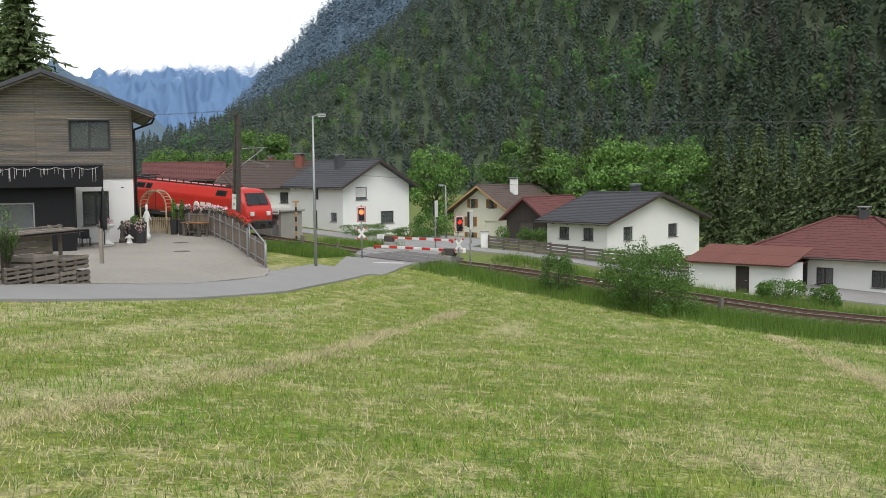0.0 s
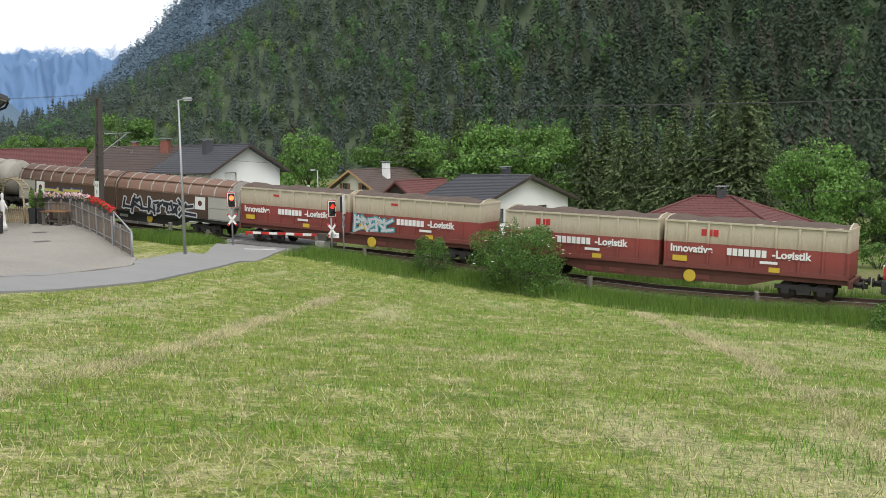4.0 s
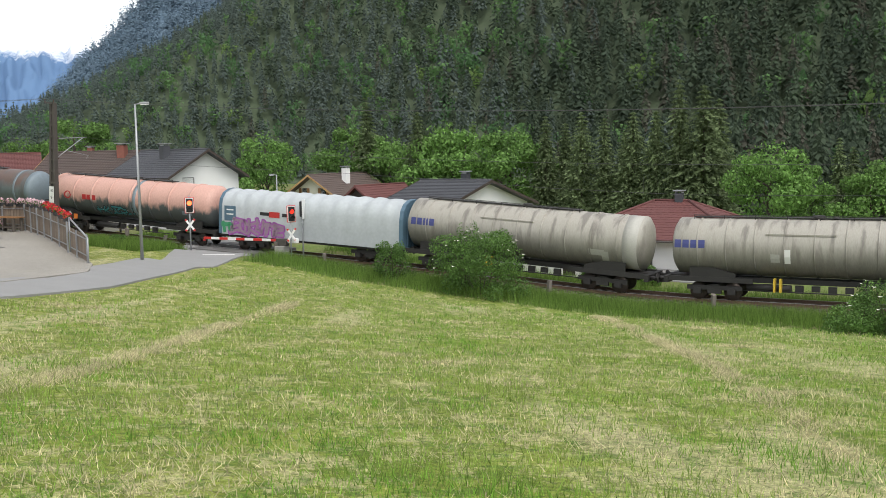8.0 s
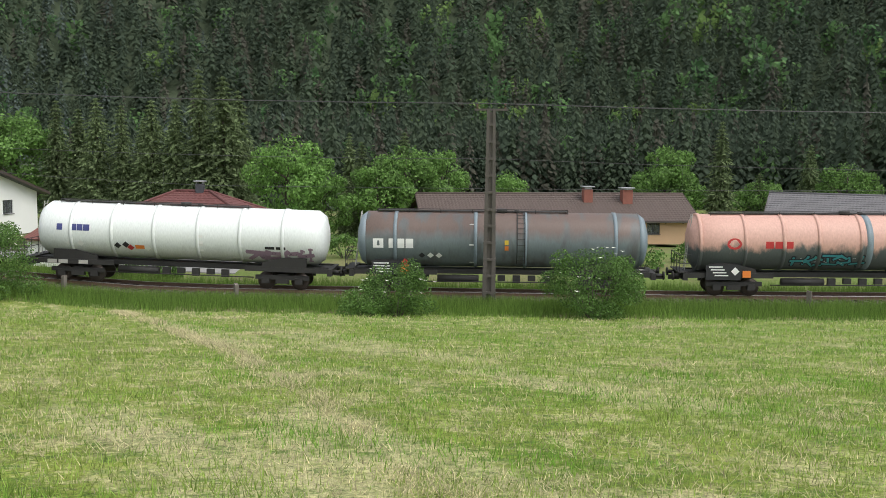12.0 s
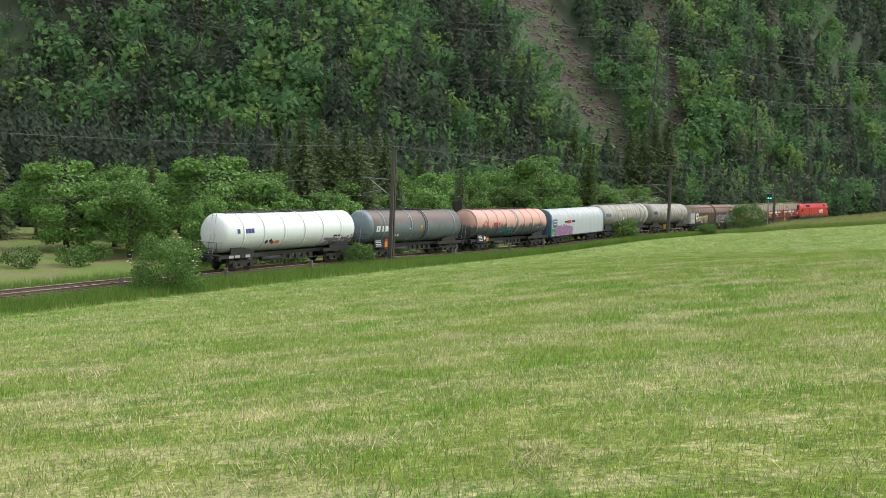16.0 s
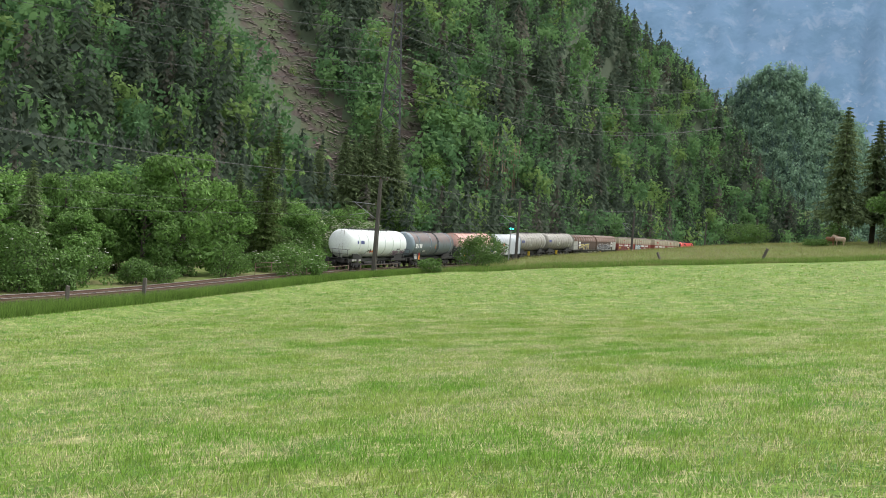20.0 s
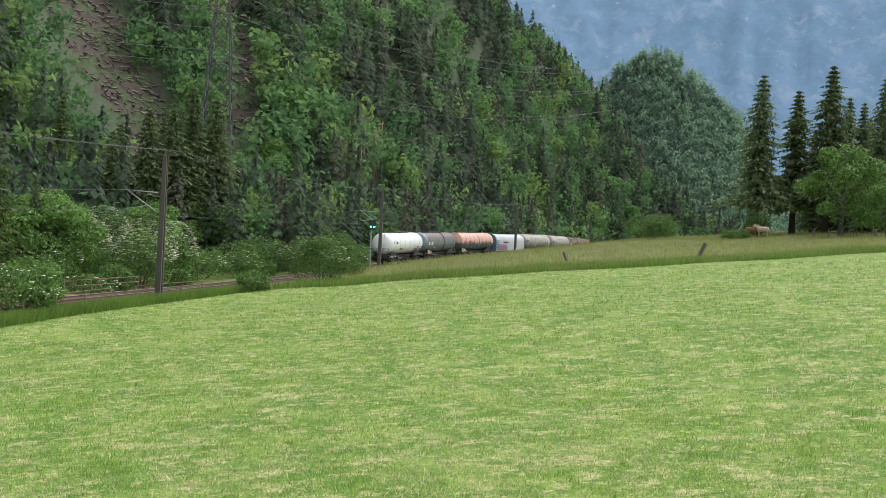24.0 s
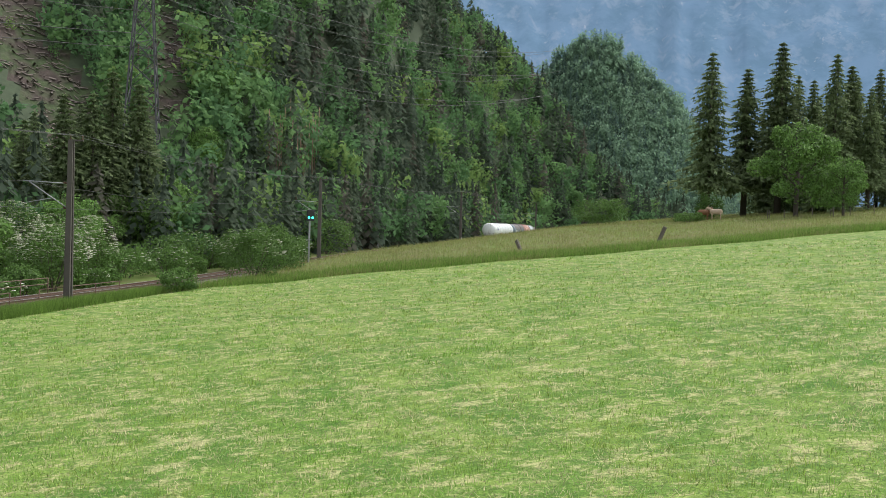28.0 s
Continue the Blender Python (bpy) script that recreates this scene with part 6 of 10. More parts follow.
def tarp_wagon():
    o = vehicle("tarpaulin_wagon", "wagon under a wrinkled silver-grey tarpaulin with purple graffiti", "tarpaulin wagon")
    H = 7.2
    prof = [(-1.42, 1.05), (-1.44, 2.0), (-1.43, 2.9), (-1.32, 3.45), (-1.0, 3.85), (-0.5, 4.06), (0, 4.12), (0.5, 4.06), (1.0, 3.85), (1.32, 3.45), (1.43, 2.9), (1.42, 1.05)]
    bm = bmesh.new()
    prev = None
    for k in range(97):
        x = -H + 2 * H * k / 96
        rib = 0.5 - 0.5 * math.cos(k * 6.2832 / 8)
        ring = []
        for i, (y, z) in enumerate(prof):
            sag = (-0.1 * rib if 3 <= i <= 8 else -0.02 * rib) + 0.035 * noise.noise((x * 2.2, i * 0.7, 1)) + 0.02 * noise.noise((x * 5.5, i * 1.3, 7))
            ring.append(bm.verts.new((x, y * (1 + sag * 0.5), z + (sag if i > 2 and i < 9 else 0))))
        if prev:
            for i in range(len(prof) - 1):
                bm.faces.new((prev[i], prev[i + 1], ring[i + 1], ring[i])).smooth = True
        prev = ring
    part("tarpaulin", bm, TARP, o)
    for sgn in (-1, 1):
        bm = bmesh.new()
        x = sgn * (H + 0.02)
        a = [bm.verts.new((x - sgn * 0.1, y * 1.01, z + 0.02)) for y, z in prof]
        b = [bm.verts.new((x + sgn * 0.18, y * 1.01, z + 0.02)) for y, z in prof]
        bm.faces.new(b if sgn > 0 else b[::-1])
        for i in range(len(prof) - 1):
            bm.faces.new((a[i], a[i + 1], b[i + 1], b[i]))
        e = part("end_wall", bm, BLUEEND, o, "blue steel end wall")
        for y in (-0.9, -0.3, 0.3, 0.9):
            part("end_rib", box(min(x + sgn * 0.18, x + sgn * 0.26), max(x + sgn * 0.18, x + sgn * 0.26), y - 0.06, y + 0.06, 1.2, 3.6), BLUEEND, e)
        bogie(o, sgn * 4.8)
        buffers(o, sgn * (H + 0.25), sgn)
    part("underframe", box(-H - 0.15, H + 0.15, -1.3, 1.3, 0.9, 1.06), DARKSTEEL, o)
    part("blue_panel", box(-6.9, -5.9, -1.456, -1.446, 2.0, 3.0), BLUEEND, o, "blue painted panel with white bars")
    for z in (2.4, 2.7):
        part("inscription", box(-6.7, -6.1, -1.462, -1.457, z, z + 0.08), SIGNWHITE, o)
    for x, w, m in ((-3.4, 0.8, SIGNBLACK), (-2.6, 0.9, SIGNRED), (-1.5, 0.9, SIGNBLACK)):
        part("company_mark", box(x - w / 2, x + w / 2, -1.455, -1.446, 2.52 - (0.1 if m is SIGNRED else 0), 2.74 + (0.06 if m is SIGNRED else 0)), m, o, "company mark shapes")
    graffiti(o, -4.0, 1.65, 4.4, 1.1, -1.45, SPRAYS["purple"], SPRAYS["lilac"], 13, None, 6, SPRAYS["purple"])
    graffiti(o, -6.6, 1.5, 0.9, 0.8, -1.45, SPRAYS["green"], SPRAYS["green"], 14, None, 1)
    return o


def locomotive():
    o = vehicle("locomotive", "red electric locomotive with grey skirt and white mark", "locomotive")
    side = [(1.44, 1.18), (1.49, 1.5), (1.49, 2.72), (1.47, 2.84), (1.46, 2.9), (1.14, 3.56), (1.08, 3.64), (0.9, 3.68), (0, 3.74)]
    half = [(-y, z) for y, z in side] + [(y, z) for y, z in side[::-1][1:]]
    stations = [(0, 9.0), (7.2, 9.0), (7.6, 3.86), (8.1, 3.74), (8.5, 3.52), (8.8, 3.15), (9.1, 2.55), (9.38, 2.1), (9.5, 1.8), (9.5, 1.18)]
    bm = bmesh.new()
    rings = []
    xs = [(-x, t) for x, t in stations[::-1]] + stations[1:]
    for x, top in xs:
        k = max(0.0, (abs(x) - 8.3) / 1.2)
        ring = []
        for y, z in half:
            zz = min(z, top + (0.06 if abs(y) < 0.2 else 0.0))
            ring.append(bm.verts.new((x, y * (1 - 0.16 * k * k), zz)))
        rings.append(ring)
    for a, b in zip(rings, rings[1:]):
        for i in range(len(half) - 1):
            f = bm.faces.new((a[i], a[i + 1], b[i + 1], b[i]))
            f.smooth = abs(a[i].co.x) > 7.3
    bm.faces.new(rings[0])
    bm.faces.new(rings[-1][::-1])
    bmesh.ops.remove_doubles(bm, verts=bm.verts, dist=0.0005)
    bmesh.ops.recalc_face_normals(bm, faces=bm.faces)
    body = part("body", bm, LOCORED, o)
    part("skirt", box(-9.3, 9.3, -1.44, 1.44, 0.82, 1.3, 0.03), LOCOGREY, o, "dark grey skirt")
    for sgn in (-1, 1):
        f = part("front_apron", box(min(sgn * 9.2, sgn * 9.6), max(sgn * 9.2, sgn * 9.6), -1.3, 1.3, 0.55, 1.25, 0.05), LOCOGREY, o)
        bm = bmesh.new()
        v = [bm.verts.new(p) for p in ((sgn * 9.14, -1.08, 2.46), (sgn * 9.14, 1.08, 2.46), (sgn * 8.66, 0.98, 3.36), (sgn * 8.66, -0.98, 3.36))]
        w = [bm.verts.new(p) for p in ((sgn * 9.24, -1.1, 2.48), (sgn * 9.24, 1.1, 2.48), (sgn * 8.76, 1.0, 3.4), (sgn * 8.76, -1.0, 3.4))]
        bm.faces.new(w if sgn > 0 else w[::-1])
        for i in range(4):
            bm.faces.new((v[i], v[(i + 1) % 4], w[(i + 1) % 4], w[i]))
        ws = part("windscreen", bm, GLASS, o, "dark windscreen")
        part("wiper", tube((sgn * 9.3, 0.3, 2.5), (sgn * 8.98, 0.1, 3.15), 0.02, None, 5), DARKSTEEL, ws)
        bm = bmesh.new()
        add_prism(bm, [(sgn * 7.75, 2.12), (sgn * 8.75, 2.05), (sgn * 8.45, 2.72), (sgn * 7.75, 2.72)], -1.505, -1.475)
        part("cab_window", bm, GLASS, o, "dark cab side window")
        for y in (-0.85, 0.85):
            part("headlight", box(min(sgn * 9.42, sgn * 9.56), max(sgn * 9.42, sgn * 9.56), y - 0.2, y + 0.2, 1.6, 1.95, 0.03), LAMPWHITE, o, "clear headlight unit")
        buffers(o, sgn * 9.55, sgn)
        bogie(o, sgn * 4.95, 3.0, 0.57)
        part("cab_seam", box(sgn * 7.3 - 0.02, sgn * 7.3 + 0.02, -1.496, -1.48, 1.3, 2.85), LOCOGREY, o)
    # louvred vents in the slanting shoulder
    for x0, x1 in ((-5.5, -4.3), (-4.1, -3.25), (5.55, 6.85)):
        bm = bmesh.new()
        lo, hi = (-1.415, 3.0), (-1.19, 3.46)
        out = (-0.02, 0.01)
        a = [bm.verts.new((x, y + out[0], z + out[1])) for x, (y, z) in ((x0, lo), (x1, lo), (x1, hi), (x0, hi))]
        b = [bm.verts.new((x, y + 0.1, z)) for x, (y, z) in ((x0, lo), (x1, lo), (x1, hi), (x0, hi))]
        bm.faces.new(a)
        for i in range(4):
            bm.faces.new((a[i], b[i], b[(i + 1) % 4], a[(i + 1) % 4]))
        v = part("roof_grille", bm, LOCOGREY, o, "grey-framed louvred vent")
        for k in range(6):
            f0 = 0.12 + 0.13 * k
            y, z = lo[0] + (hi[0] - lo[0]) * f0, lo[1] + (hi[1] - lo[1]) * f0
            part("louvre", box(x0 + 0.07, x1 - 0.07, y - 0.05, y - 0.01, z, z + 0.045), SIGNBLACK, v)
    for x in (-3.65, -2.5):
        part("door_groove", box(x - 0.05, x + 0.05, -1.497, -1.48, 1.2, 2.82), LOCOGREY, o, "dark upright seam beside the door")
    d = part("door", box(-3.55, -2.6, -1.508, -1.488, 1.22, 2.8), LOCORED, o, "narrow red side door")
    for z in (1.75, 2.25):
        part("handle", box(-3.42, -3.3, -1.54, -1.508, z - 0.04, z + 0.04, 0.01), GALVDOOR, d, "bright door handle")
    for k in range(3):
        part("step", box(-3.35, -2.8, -1.5, -1.25, 0.3 + 0.24 * k, 0.35 + 0.24 * k), DARKSTEEL, o)
    for k in range(3):
        bx = 3.2 + 0.8 * k
        bm = bmesh.new()
        if k == 0:
            add_revolve(bm, [(-1.502, 0.23), (-1.502, 0.4), (-1.492, 0.4), (-1.492, 0.23)], 24, "y")
        else:
            for z0 in (-0.38, 0.06):
                add_box(bm, -0.3, 0.3, -1.502, -1.492, z0, z0 + 0.32)
        for v in bm.verts:
            v.co += Vector((bx, 0, 1.98))
        part("company_mark", bm, SIGNWHITE, o, "white company mark shapes")
    for x in (-8.0, -6.8, -1.5, 1.5, 3.6, 5.0):
        plate(o, "inscription", x, 1.12, 0.7, 0.08, -1.45, PALEGREY)
    part("transformer", box(-2.6, 2.6, -1.2, 1.2, 0.3, 0.85, 0.08), DARKSTEEL, o)
    # roof gear
    part("roof_walkway", box(-7.2, 7.2, -1.0, -0.8, 3.68, 3.77), LOCOGREY, o)
    for k in range(14):
        x = -6.6 + k
        bm = bmesh.new()
        add_tube(bm, (x, -0.7, 3.7), (x, -0.7, 3.98), 0.07, 0.05, 8)
        part("insulator", bm, DARKSTEEL, o)
    part("bus_bar", tube((-6.6, -0.7, 4.0), (6.4, -0.7, 4.0), 0.02, None, 5), DARKSTEEL, o)
    for x, up in ((-6.2, False), (6.2, True)):
        bm = bmesh.new()
        if up:
            for y in (-0.35, 0.35):
                add_tube(bm, (x, y, 3.86), (x - 1.5, y * 0.8, 4.75), 0.035, 0.03, 6)
                add_tube(bm, (x - 1.5, y * 0.8, 4.75), (x + 0.1, y * 0.6, 5.45), 0.03, 0.02, 6)
            add_tube(bm, (x + 0.1, -0.8, 5.48), (x + 0.1, 0.8, 5.48), 0.03, None, 6)
            add_box(bm, x - 0.5, x + 0.5, -0.5, 0.5, 3.72, 3.88)
        else:
            add_box(bm, x - 1.2, x + 1.1, -0.5, 0.5, 3.75, 3.87)
            for y in (-0.35, 0.35):
                add_tube(bm, (x - 1.3, y, 3.94), (x + 1.2, y, 4.02), 0.04, None, 6)
            add_tube(bm, (x + 1.1, -0.8, 4.08), (x + 1.1, 0.8, 4.08), 0.04, None, 6)
        part("pantograph", bm, RUST if up else DARKSTEEL, o, "raised pantograph" if up else "lowered pantograph")
    return o


# each vehicle with the distance of its middle ahead of the last tank's rear end
TRAIN = [(white_tank(), 7.4), (dark_tank(), 24.65), (pink_tank(), 42.7), (tarp_wagon(), 59.1), (grey_tank(1), 74.1), (grey_tank(2), 90.65), (covered_wagon(), 111.3), (container_wagon(False, 1), 133.6), (container_wagon(True, 4), 154.6), (locomotive(), 175.4)]
RUN = [(0, -247.5), (2, -210.4), (4, -173.3), (6, -136.2), (8, -99.1), (10, -61.9), (11, -43.0), (12, -24.0), (13, -4.6), (14, 13.6), (15.5, 43.0), (16, 53.0), (17, 74.75), (18, 97.0), (19, 117.5), (20, 136.5), (20.5, 146.25), (21.5, 163.5), (22.5, 180.5), (23, 189.0), (24, 206.5), (25, 223.0), (26, 241.0), (27, 262.0), (28, 288.0)]


def track_point(s):
    return plan(s, track_q(s), rail_z(s))


def motions():
    for ob, ahead in TRAIN:
        rows = []
        for t, s0 in RUN:
            a, b = track_point(s0 + ahead - 6), track_point(s0 + ahead + 6)
            d = b - a
            rows.append((t, Matrix.Translation((a + b) / 2) @ pose(0, 0, 0, 0, -math.degrees(math.asin(d.z / d.length)), math.degrees(math.atan2(d.y, d.x)))))
        walk(ob, rows)
# ---- the railway line ----
BALLAST = mat("grey-brown ballast stones", (0.2, 0.175, 0.15), 0.95, vary=0.35, scale=1.5, fine=14, bump=0.05, island=0.3)
RAIL = mat("rusty rail steel", (0.16, 0.1, 0.07), 0.6, 0.3, vary=0.2, scale=2, fine=30)
RAILTOP = mat("bright rail head", (0.5, 0.49, 0.47), 0.3, 0.9, vary=0.1, scale=2, fine=30)
SLEEPER = mat("weathered wooden sleeper", (0.115, 0.09, 0.07), 0.95, vary=0.25, scale=2, fine=20, bump=0.01, random_tone=0.2)
CONCRETE = mat("weathered concrete", (0.34, 0.33, 0.3), 0.9, vary=0.18, scale=1.5, fine=30, bump=0.005)
GALV = mat("galvanised steel", (0.36, 0.37, 0.38), 0.5, 0.5, vary=0.12, scale=2, fine=25)
MASTSTEEL = mat("dull brown-grey mast steel", (0.1, 0.088, 0.078), 0.75, 0.2, vary=0.2, scale=1, fine=18)
WIRE = mat("dark line wire", (0.09, 0.09, 0.09), 0.6, 0.4, vary=0.05)
PORCELAIN = mat("brown porcelain", (0.12, 0.06, 0.04), 0.25, vary=0.1)
OLDWOOD = mat("weathered grey wood", (0.16, 0.14, 0.12), 0.95, vary=0.3, scale=3, fine=25, bump=0.01, stretch=(1, 1, 0.2), random_tone=0.2)
DARKWOOD = mat("dark creosoted wood", (0.06, 0.05, 0.042), 0.9, vary=0.3, scale=3, fine=25, random_tone=0.2)
SIGNWHITE = mat("white sign enamel", (0.78, 0.78, 0.76), 0.4, vary=0.06, scale=3, fine=30)
SIGNRED = mat("red sign enamel", (0.55, 0.035, 0.03), 0.4, vary=0.1, scale=3, fine=30)
SIGNBLACK = mat("black enamel", (0.02, 0.02, 0.022), 0.5, vary=0.1)
REDLAMP = mat("lit red signal lamp", (1.0, 0.1, 0.03), 0.4, emit=4.5)
REDDIM = mat("red signal lamp seen aslant", (0.9, 0.04, 0.02), 0.4, emit=1.0)
GREENLAMP = mat("lit green signal lamp", (0.05, 1.0, 0.72), 0.4, emit=3.0)


def track_frame(s):
    """Stands on the rail level at s, x along the line, y to the far side."""
    a, b = track_point(s - 2), track_point(s + 2)
    d = b - a
    return Matrix.Translation(track_point(s)) @ pose(0, 0, 0, 0, -math.degrees(math.asin(d.z / d.length)), math.degrees(math.atan2(d.y, d.x)))


def sweep(name, outline, s0, s1, step, material, parent, closed=True, jitter=0.0, label=""):
    """An outline across the line (y, z below rail level) carried along it."""
    verts, faces = [], []
    n = len(outline)
    k = 0
    s = s0
    while s <= s1 + 1e-6:
        m = track_frame(s)
        for y, z in outline:
            j = jitter * noise.noise((s * 1.7, y * 3, 1.0))
            verts.append(m @ Vector((0, y + j, z + j * 0.5)))
        if k:
            for i in range(n if closed else n - 1):
                a, b = (k - 1) * n + i, (k - 1) * n + (i + 1) % n
                faces.append((a, b, b + n, a + n))
        k += 1
        s += step
    if closed:
        faces += [tuple(range(n))[::-1], tuple(range((k - 1) * n, k * n))]
    return mesh_part(name, verts, faces, material, parent, label)


def build_track():
    o = thing("railway_track", pose(0, 0, 0), "single railway track with rusty rails on brown ballast", "railway track", kind="structure")
    sweep("ballast", [(-2.9, -1.1), (-2.7, -0.62), (-1.6, -0.25), (1.6, -0.25), (2.7, -0.62), (2.9, -1.1)], -115, 343, 1.0, BALLAST, o, jitter=0.12)
    rng = np.random.default_rng(31)
    # loose stones of the bed where it lies open
    V, F = [], []
    for _ in range(15000):
        s = rng.uniform(-62, 160)
        y = rng.choice((-1, 1)) * rng.uniform(0.0, 2.5)
        z = -0.24 if abs(y) < 1.6 else -0.25 - (abs(y) - 1.6) * 0.33
        r = rng.uniform(0.03, 0.07)
        p = plan(s, track_q(s) - y, rail_z(s) + z)
        d = rng.normal(size=(4, 3))
        d /= np.linalg.norm(d, axis=1)[:, None]
        b = len(V)
        V += [tuple(np.array(p) + k * r) for k in d]
        F += [(b, b + 1, b + 2), (b, b + 2, b + 3), (b, b + 3, b + 1), (b + 1, b + 3, b + 2)]
    st = fast_mesh("loose_stones", V, F, BALLAST, o)
    st["kind"] = "stuff"
    for y in (-0.75, 0.75):
        sweep("rail", [(y - 0.07, -0.172), (y + 0.07, -0.172), (y + 0.07, -0.155), (y + 0.012, -0.14), (y + 0.012, -0.045), (y + 0.036, -0.035), (y + 0.036, -0.003), (y - 0.036, -0.003), (y - 0.036, -0.035), (y - 0.012, -0.045), (y - 0.012, -0.14), (y - 0.07, -0.155)], -115, 343, 4.0, RAIL, o)
        sweep("rail_head", [(y - 0.03, -0.004), (y + 0.03, -0.004), (y + 0.026, 0.003), (y - 0.026, 0.003)], -115, 343, 4.0, RAILTOP, o, label="bright worn running surface")
    me = None
    rest = bmesh.new()
    for k in range(700):
        s = -110 + k * 0.65
        if s > 342:
            break
        m = track_frame(s)
        if -68 <= s <= -56 or -40 <= s < 60 or 118 <= s < 160:
            if me is None:
                bm = box(-0.13, 0.13, -1.3, 1.3, -0.36, -0.175, 0.015)
                me = part("sleeper", bm, SLEEPER, o)
                me.matrix_basis = m
                me = me.data
            else:
                ob = new("sleeper", me)
                ob.parent = o
                ob.matrix_basis = m
        elif not -56 < s < -40:
            v = add_box(rest, -0.13, 0.13, -1.3, 1.3, -0.36, -0.175)
            for q in v:
                q.co = m @ q.co
    ob = part("far_sleepers", rest, SLEEPER, o)
    ob["kind"] = "stuff"


build_track()


# ---- overhead line ----
def bars(name, parent, m, rows, material, label=""):
    """Dark bars in the place of writing; rows: x, z, width, height on the face y = 0."""
    bm = bmesh.new()
    for x, z, w, h in rows:
        add_box(bm, x - w / 2, x + w / 2, -0.004, 0.0, z - h / 2, z + h / 2)
    ob = part(name, bm, material, parent, label)
    ob.matrix_basis = m
    return ob


def writing(text, parent, m, size, material):
    cu = bpy.data.curves.new("writing", "FONT")
    cu.body, cu.size, cu.align_x, cu.align_y, cu.extrude = text, size, "CENTER", "CENTER", 0.002
    tmp = bpy.data.objects.new("writing", cu)
    me = bpy.data.meshes.new_from_object(tmp)
    bpy.data.objects.remove(tmp)
    me.materials.clear()
    me.materials.append(material)
    ob = new("writing", me)
    ob.parent = parent
    ob.matrix_basis = m
    return ob


CONTACT, CARRIER = 5.5, 7.1      # heights over the rails


def catenary_mast(s, label, cross=False, sign=False, plate=False):
    z0 = ground_z(*plan(s, 3.0 + track_q(s)).xy) - rail_z(s)
    o = thing("catenary_mast", track_frame(s), label, "catenary mast", "masts of the overhead line")
    y = -3.0
    thick = 1.0 if cross or sign else 0.66
    for dx in (-0.24 * thick, 0.24 * thick):
        bm = bmesh.new()
        v = add_box(bm, dx - 0.11 * thick, dx + 0.11 * thick, y - 0.2, y + 0.2, z0 - 0.3, 9.6)
        for q in v[4:]:
            q.co.x *= 0.62
            q.co.y = y + (q.co.y - y) * 0.7
        part("channel", bm, MASTSTEEL, o)
    me = None
    for k in range(11):
        z = 0.3 + k * 0.85
        ob = part("batten", box(-0.35, 0.35, y - 0.215, y + 0.215, z, z + 0.12), MASTSTEEL, o) if me is None else new("batten", me)
        me = ob.data
        ob.parent = o
        f = thick * (1 - 0.33 * (z / 9.6))
        ob.matrix_basis = Matrix.Translation((0, y * (1 - f), k * 0.85)) @ Matrix.Diagonal((f, f, 1, 1))
    bm = bmesh.new()
    v = add_box(bm, -0.15 * thick, 0.15 * thick, y - 0.06, y + 0.06, z0 - 0.3, 9.5)
    for q in v[4:]:
        q.co.x *= 0.62
    part("web", bm, MASTSTEEL, o)
    part("footing", box(-0.45, 0.45, y - 0.45, y + 0.45, z0 - 0.4, z0 + 0.18, 0.04), CONCRETE, o, "concrete footing")
    # bracket: tie above, strut below, steady arm
    bm = bmesh.new()
    add_tube(bm, (0, y + 0.12, 7.0), (0, 0.05, 7.12), 0.03, None, 6)
    add_tube(bm, (0, y + 0.12, 5.5), (0, -0.35, 7.05), 0.035, None, 6)
    part("bracket", bm, GALV, o)
    bm = bmesh.new()
    add_tube(bm, (0, -1.75, 6.1), (0, 0.25, 5.72), 0.02, None, 6)
    add_tube(bm, (0, 0.22, 5.7), (0, 0.0, CONTACT + 0.01), 0.012, None, 5)
    part("steady_arm", bm, GALV, o)
    for z in (7.0, 5.5):
        bm = bmesh.new()
        for k in range(5):
            add_tube(bm, (0, y + 0.16 + k * 0.06, z + k * 0.012), (0, y + 0.2 + k * 0.06, z + k * 0.014), 0.07, 0.05, 8)
        part("insulator", bm, PORCELAIN, o)
    bm = bmesh.new()
    if cross:
        add_box(bm, -0.85, 0.85, y - 0.05, y + 0.05, 9.55, 9.65)
    else:
        add_box(bm, -0.05, 0.05, y - 0.75, y + 0.2, 9.55, 9.65)
    part("cross_arm", bm, MASTSTEEL, o)
    for x, yy in (((-0.7, y), (0.7, y)) if cross else ((0, y - 0.7), (0, y + 0.05))):
        bm = bmesh.new()
        for k in range(4):
            add_tube(bm, (x, yy, 9.65 + k * 0.06), (x, yy, 9.69 + k * 0.06), 0.06, 0.045, 8)
        part("insulator", bm, PORCELAIN, o)
    if sign:
        b = part("number_plate", box(-0.24, 0.24, y - 0.25, y - 0.225, 2.3, 3.5, 0.0), SIGNWHITE, o, "white plate with a distance in black")
        writing("130", b, Matrix.Translation((0, y - 0.253, 3.18)) @ pose(0, 0, 0, 90), 0.26, SIGNBLACK)
        writing("9", b, Matrix.Translation((0, y - 0.253, 2.66)) @ pose(0, 0, 0, 90), 0.36, SIGNBLACK)
    if plate:
        part("plate", box(-0.2, 0.2, y - 0.25, y - 0.22, 1.0, 1.5), SIGNWHITE, o, "small white plate")
        bars("mark", o, Matrix.Translation((0, y - 0.25, 1.25)), [(0, 0.08, 0.26, 0.06), (0, -0.06, 0.2, 0.06)], SIGNBLACK)
    return o


MASTS = [(-62, "brown-grey lattice mast with a white distance plate", False, True, False), (0, "brown-grey mast with a cross arm on top", True, False, False)] + [(s, "brown-grey steel mast with a bracket for the overhead line", False, False, s > 250) for s in (71, 138.5, 194.7, 264, 335)]
for s, label, cross, sign, plate in MASTS:
    catenary_mast(s, label, cross, sign, plate)


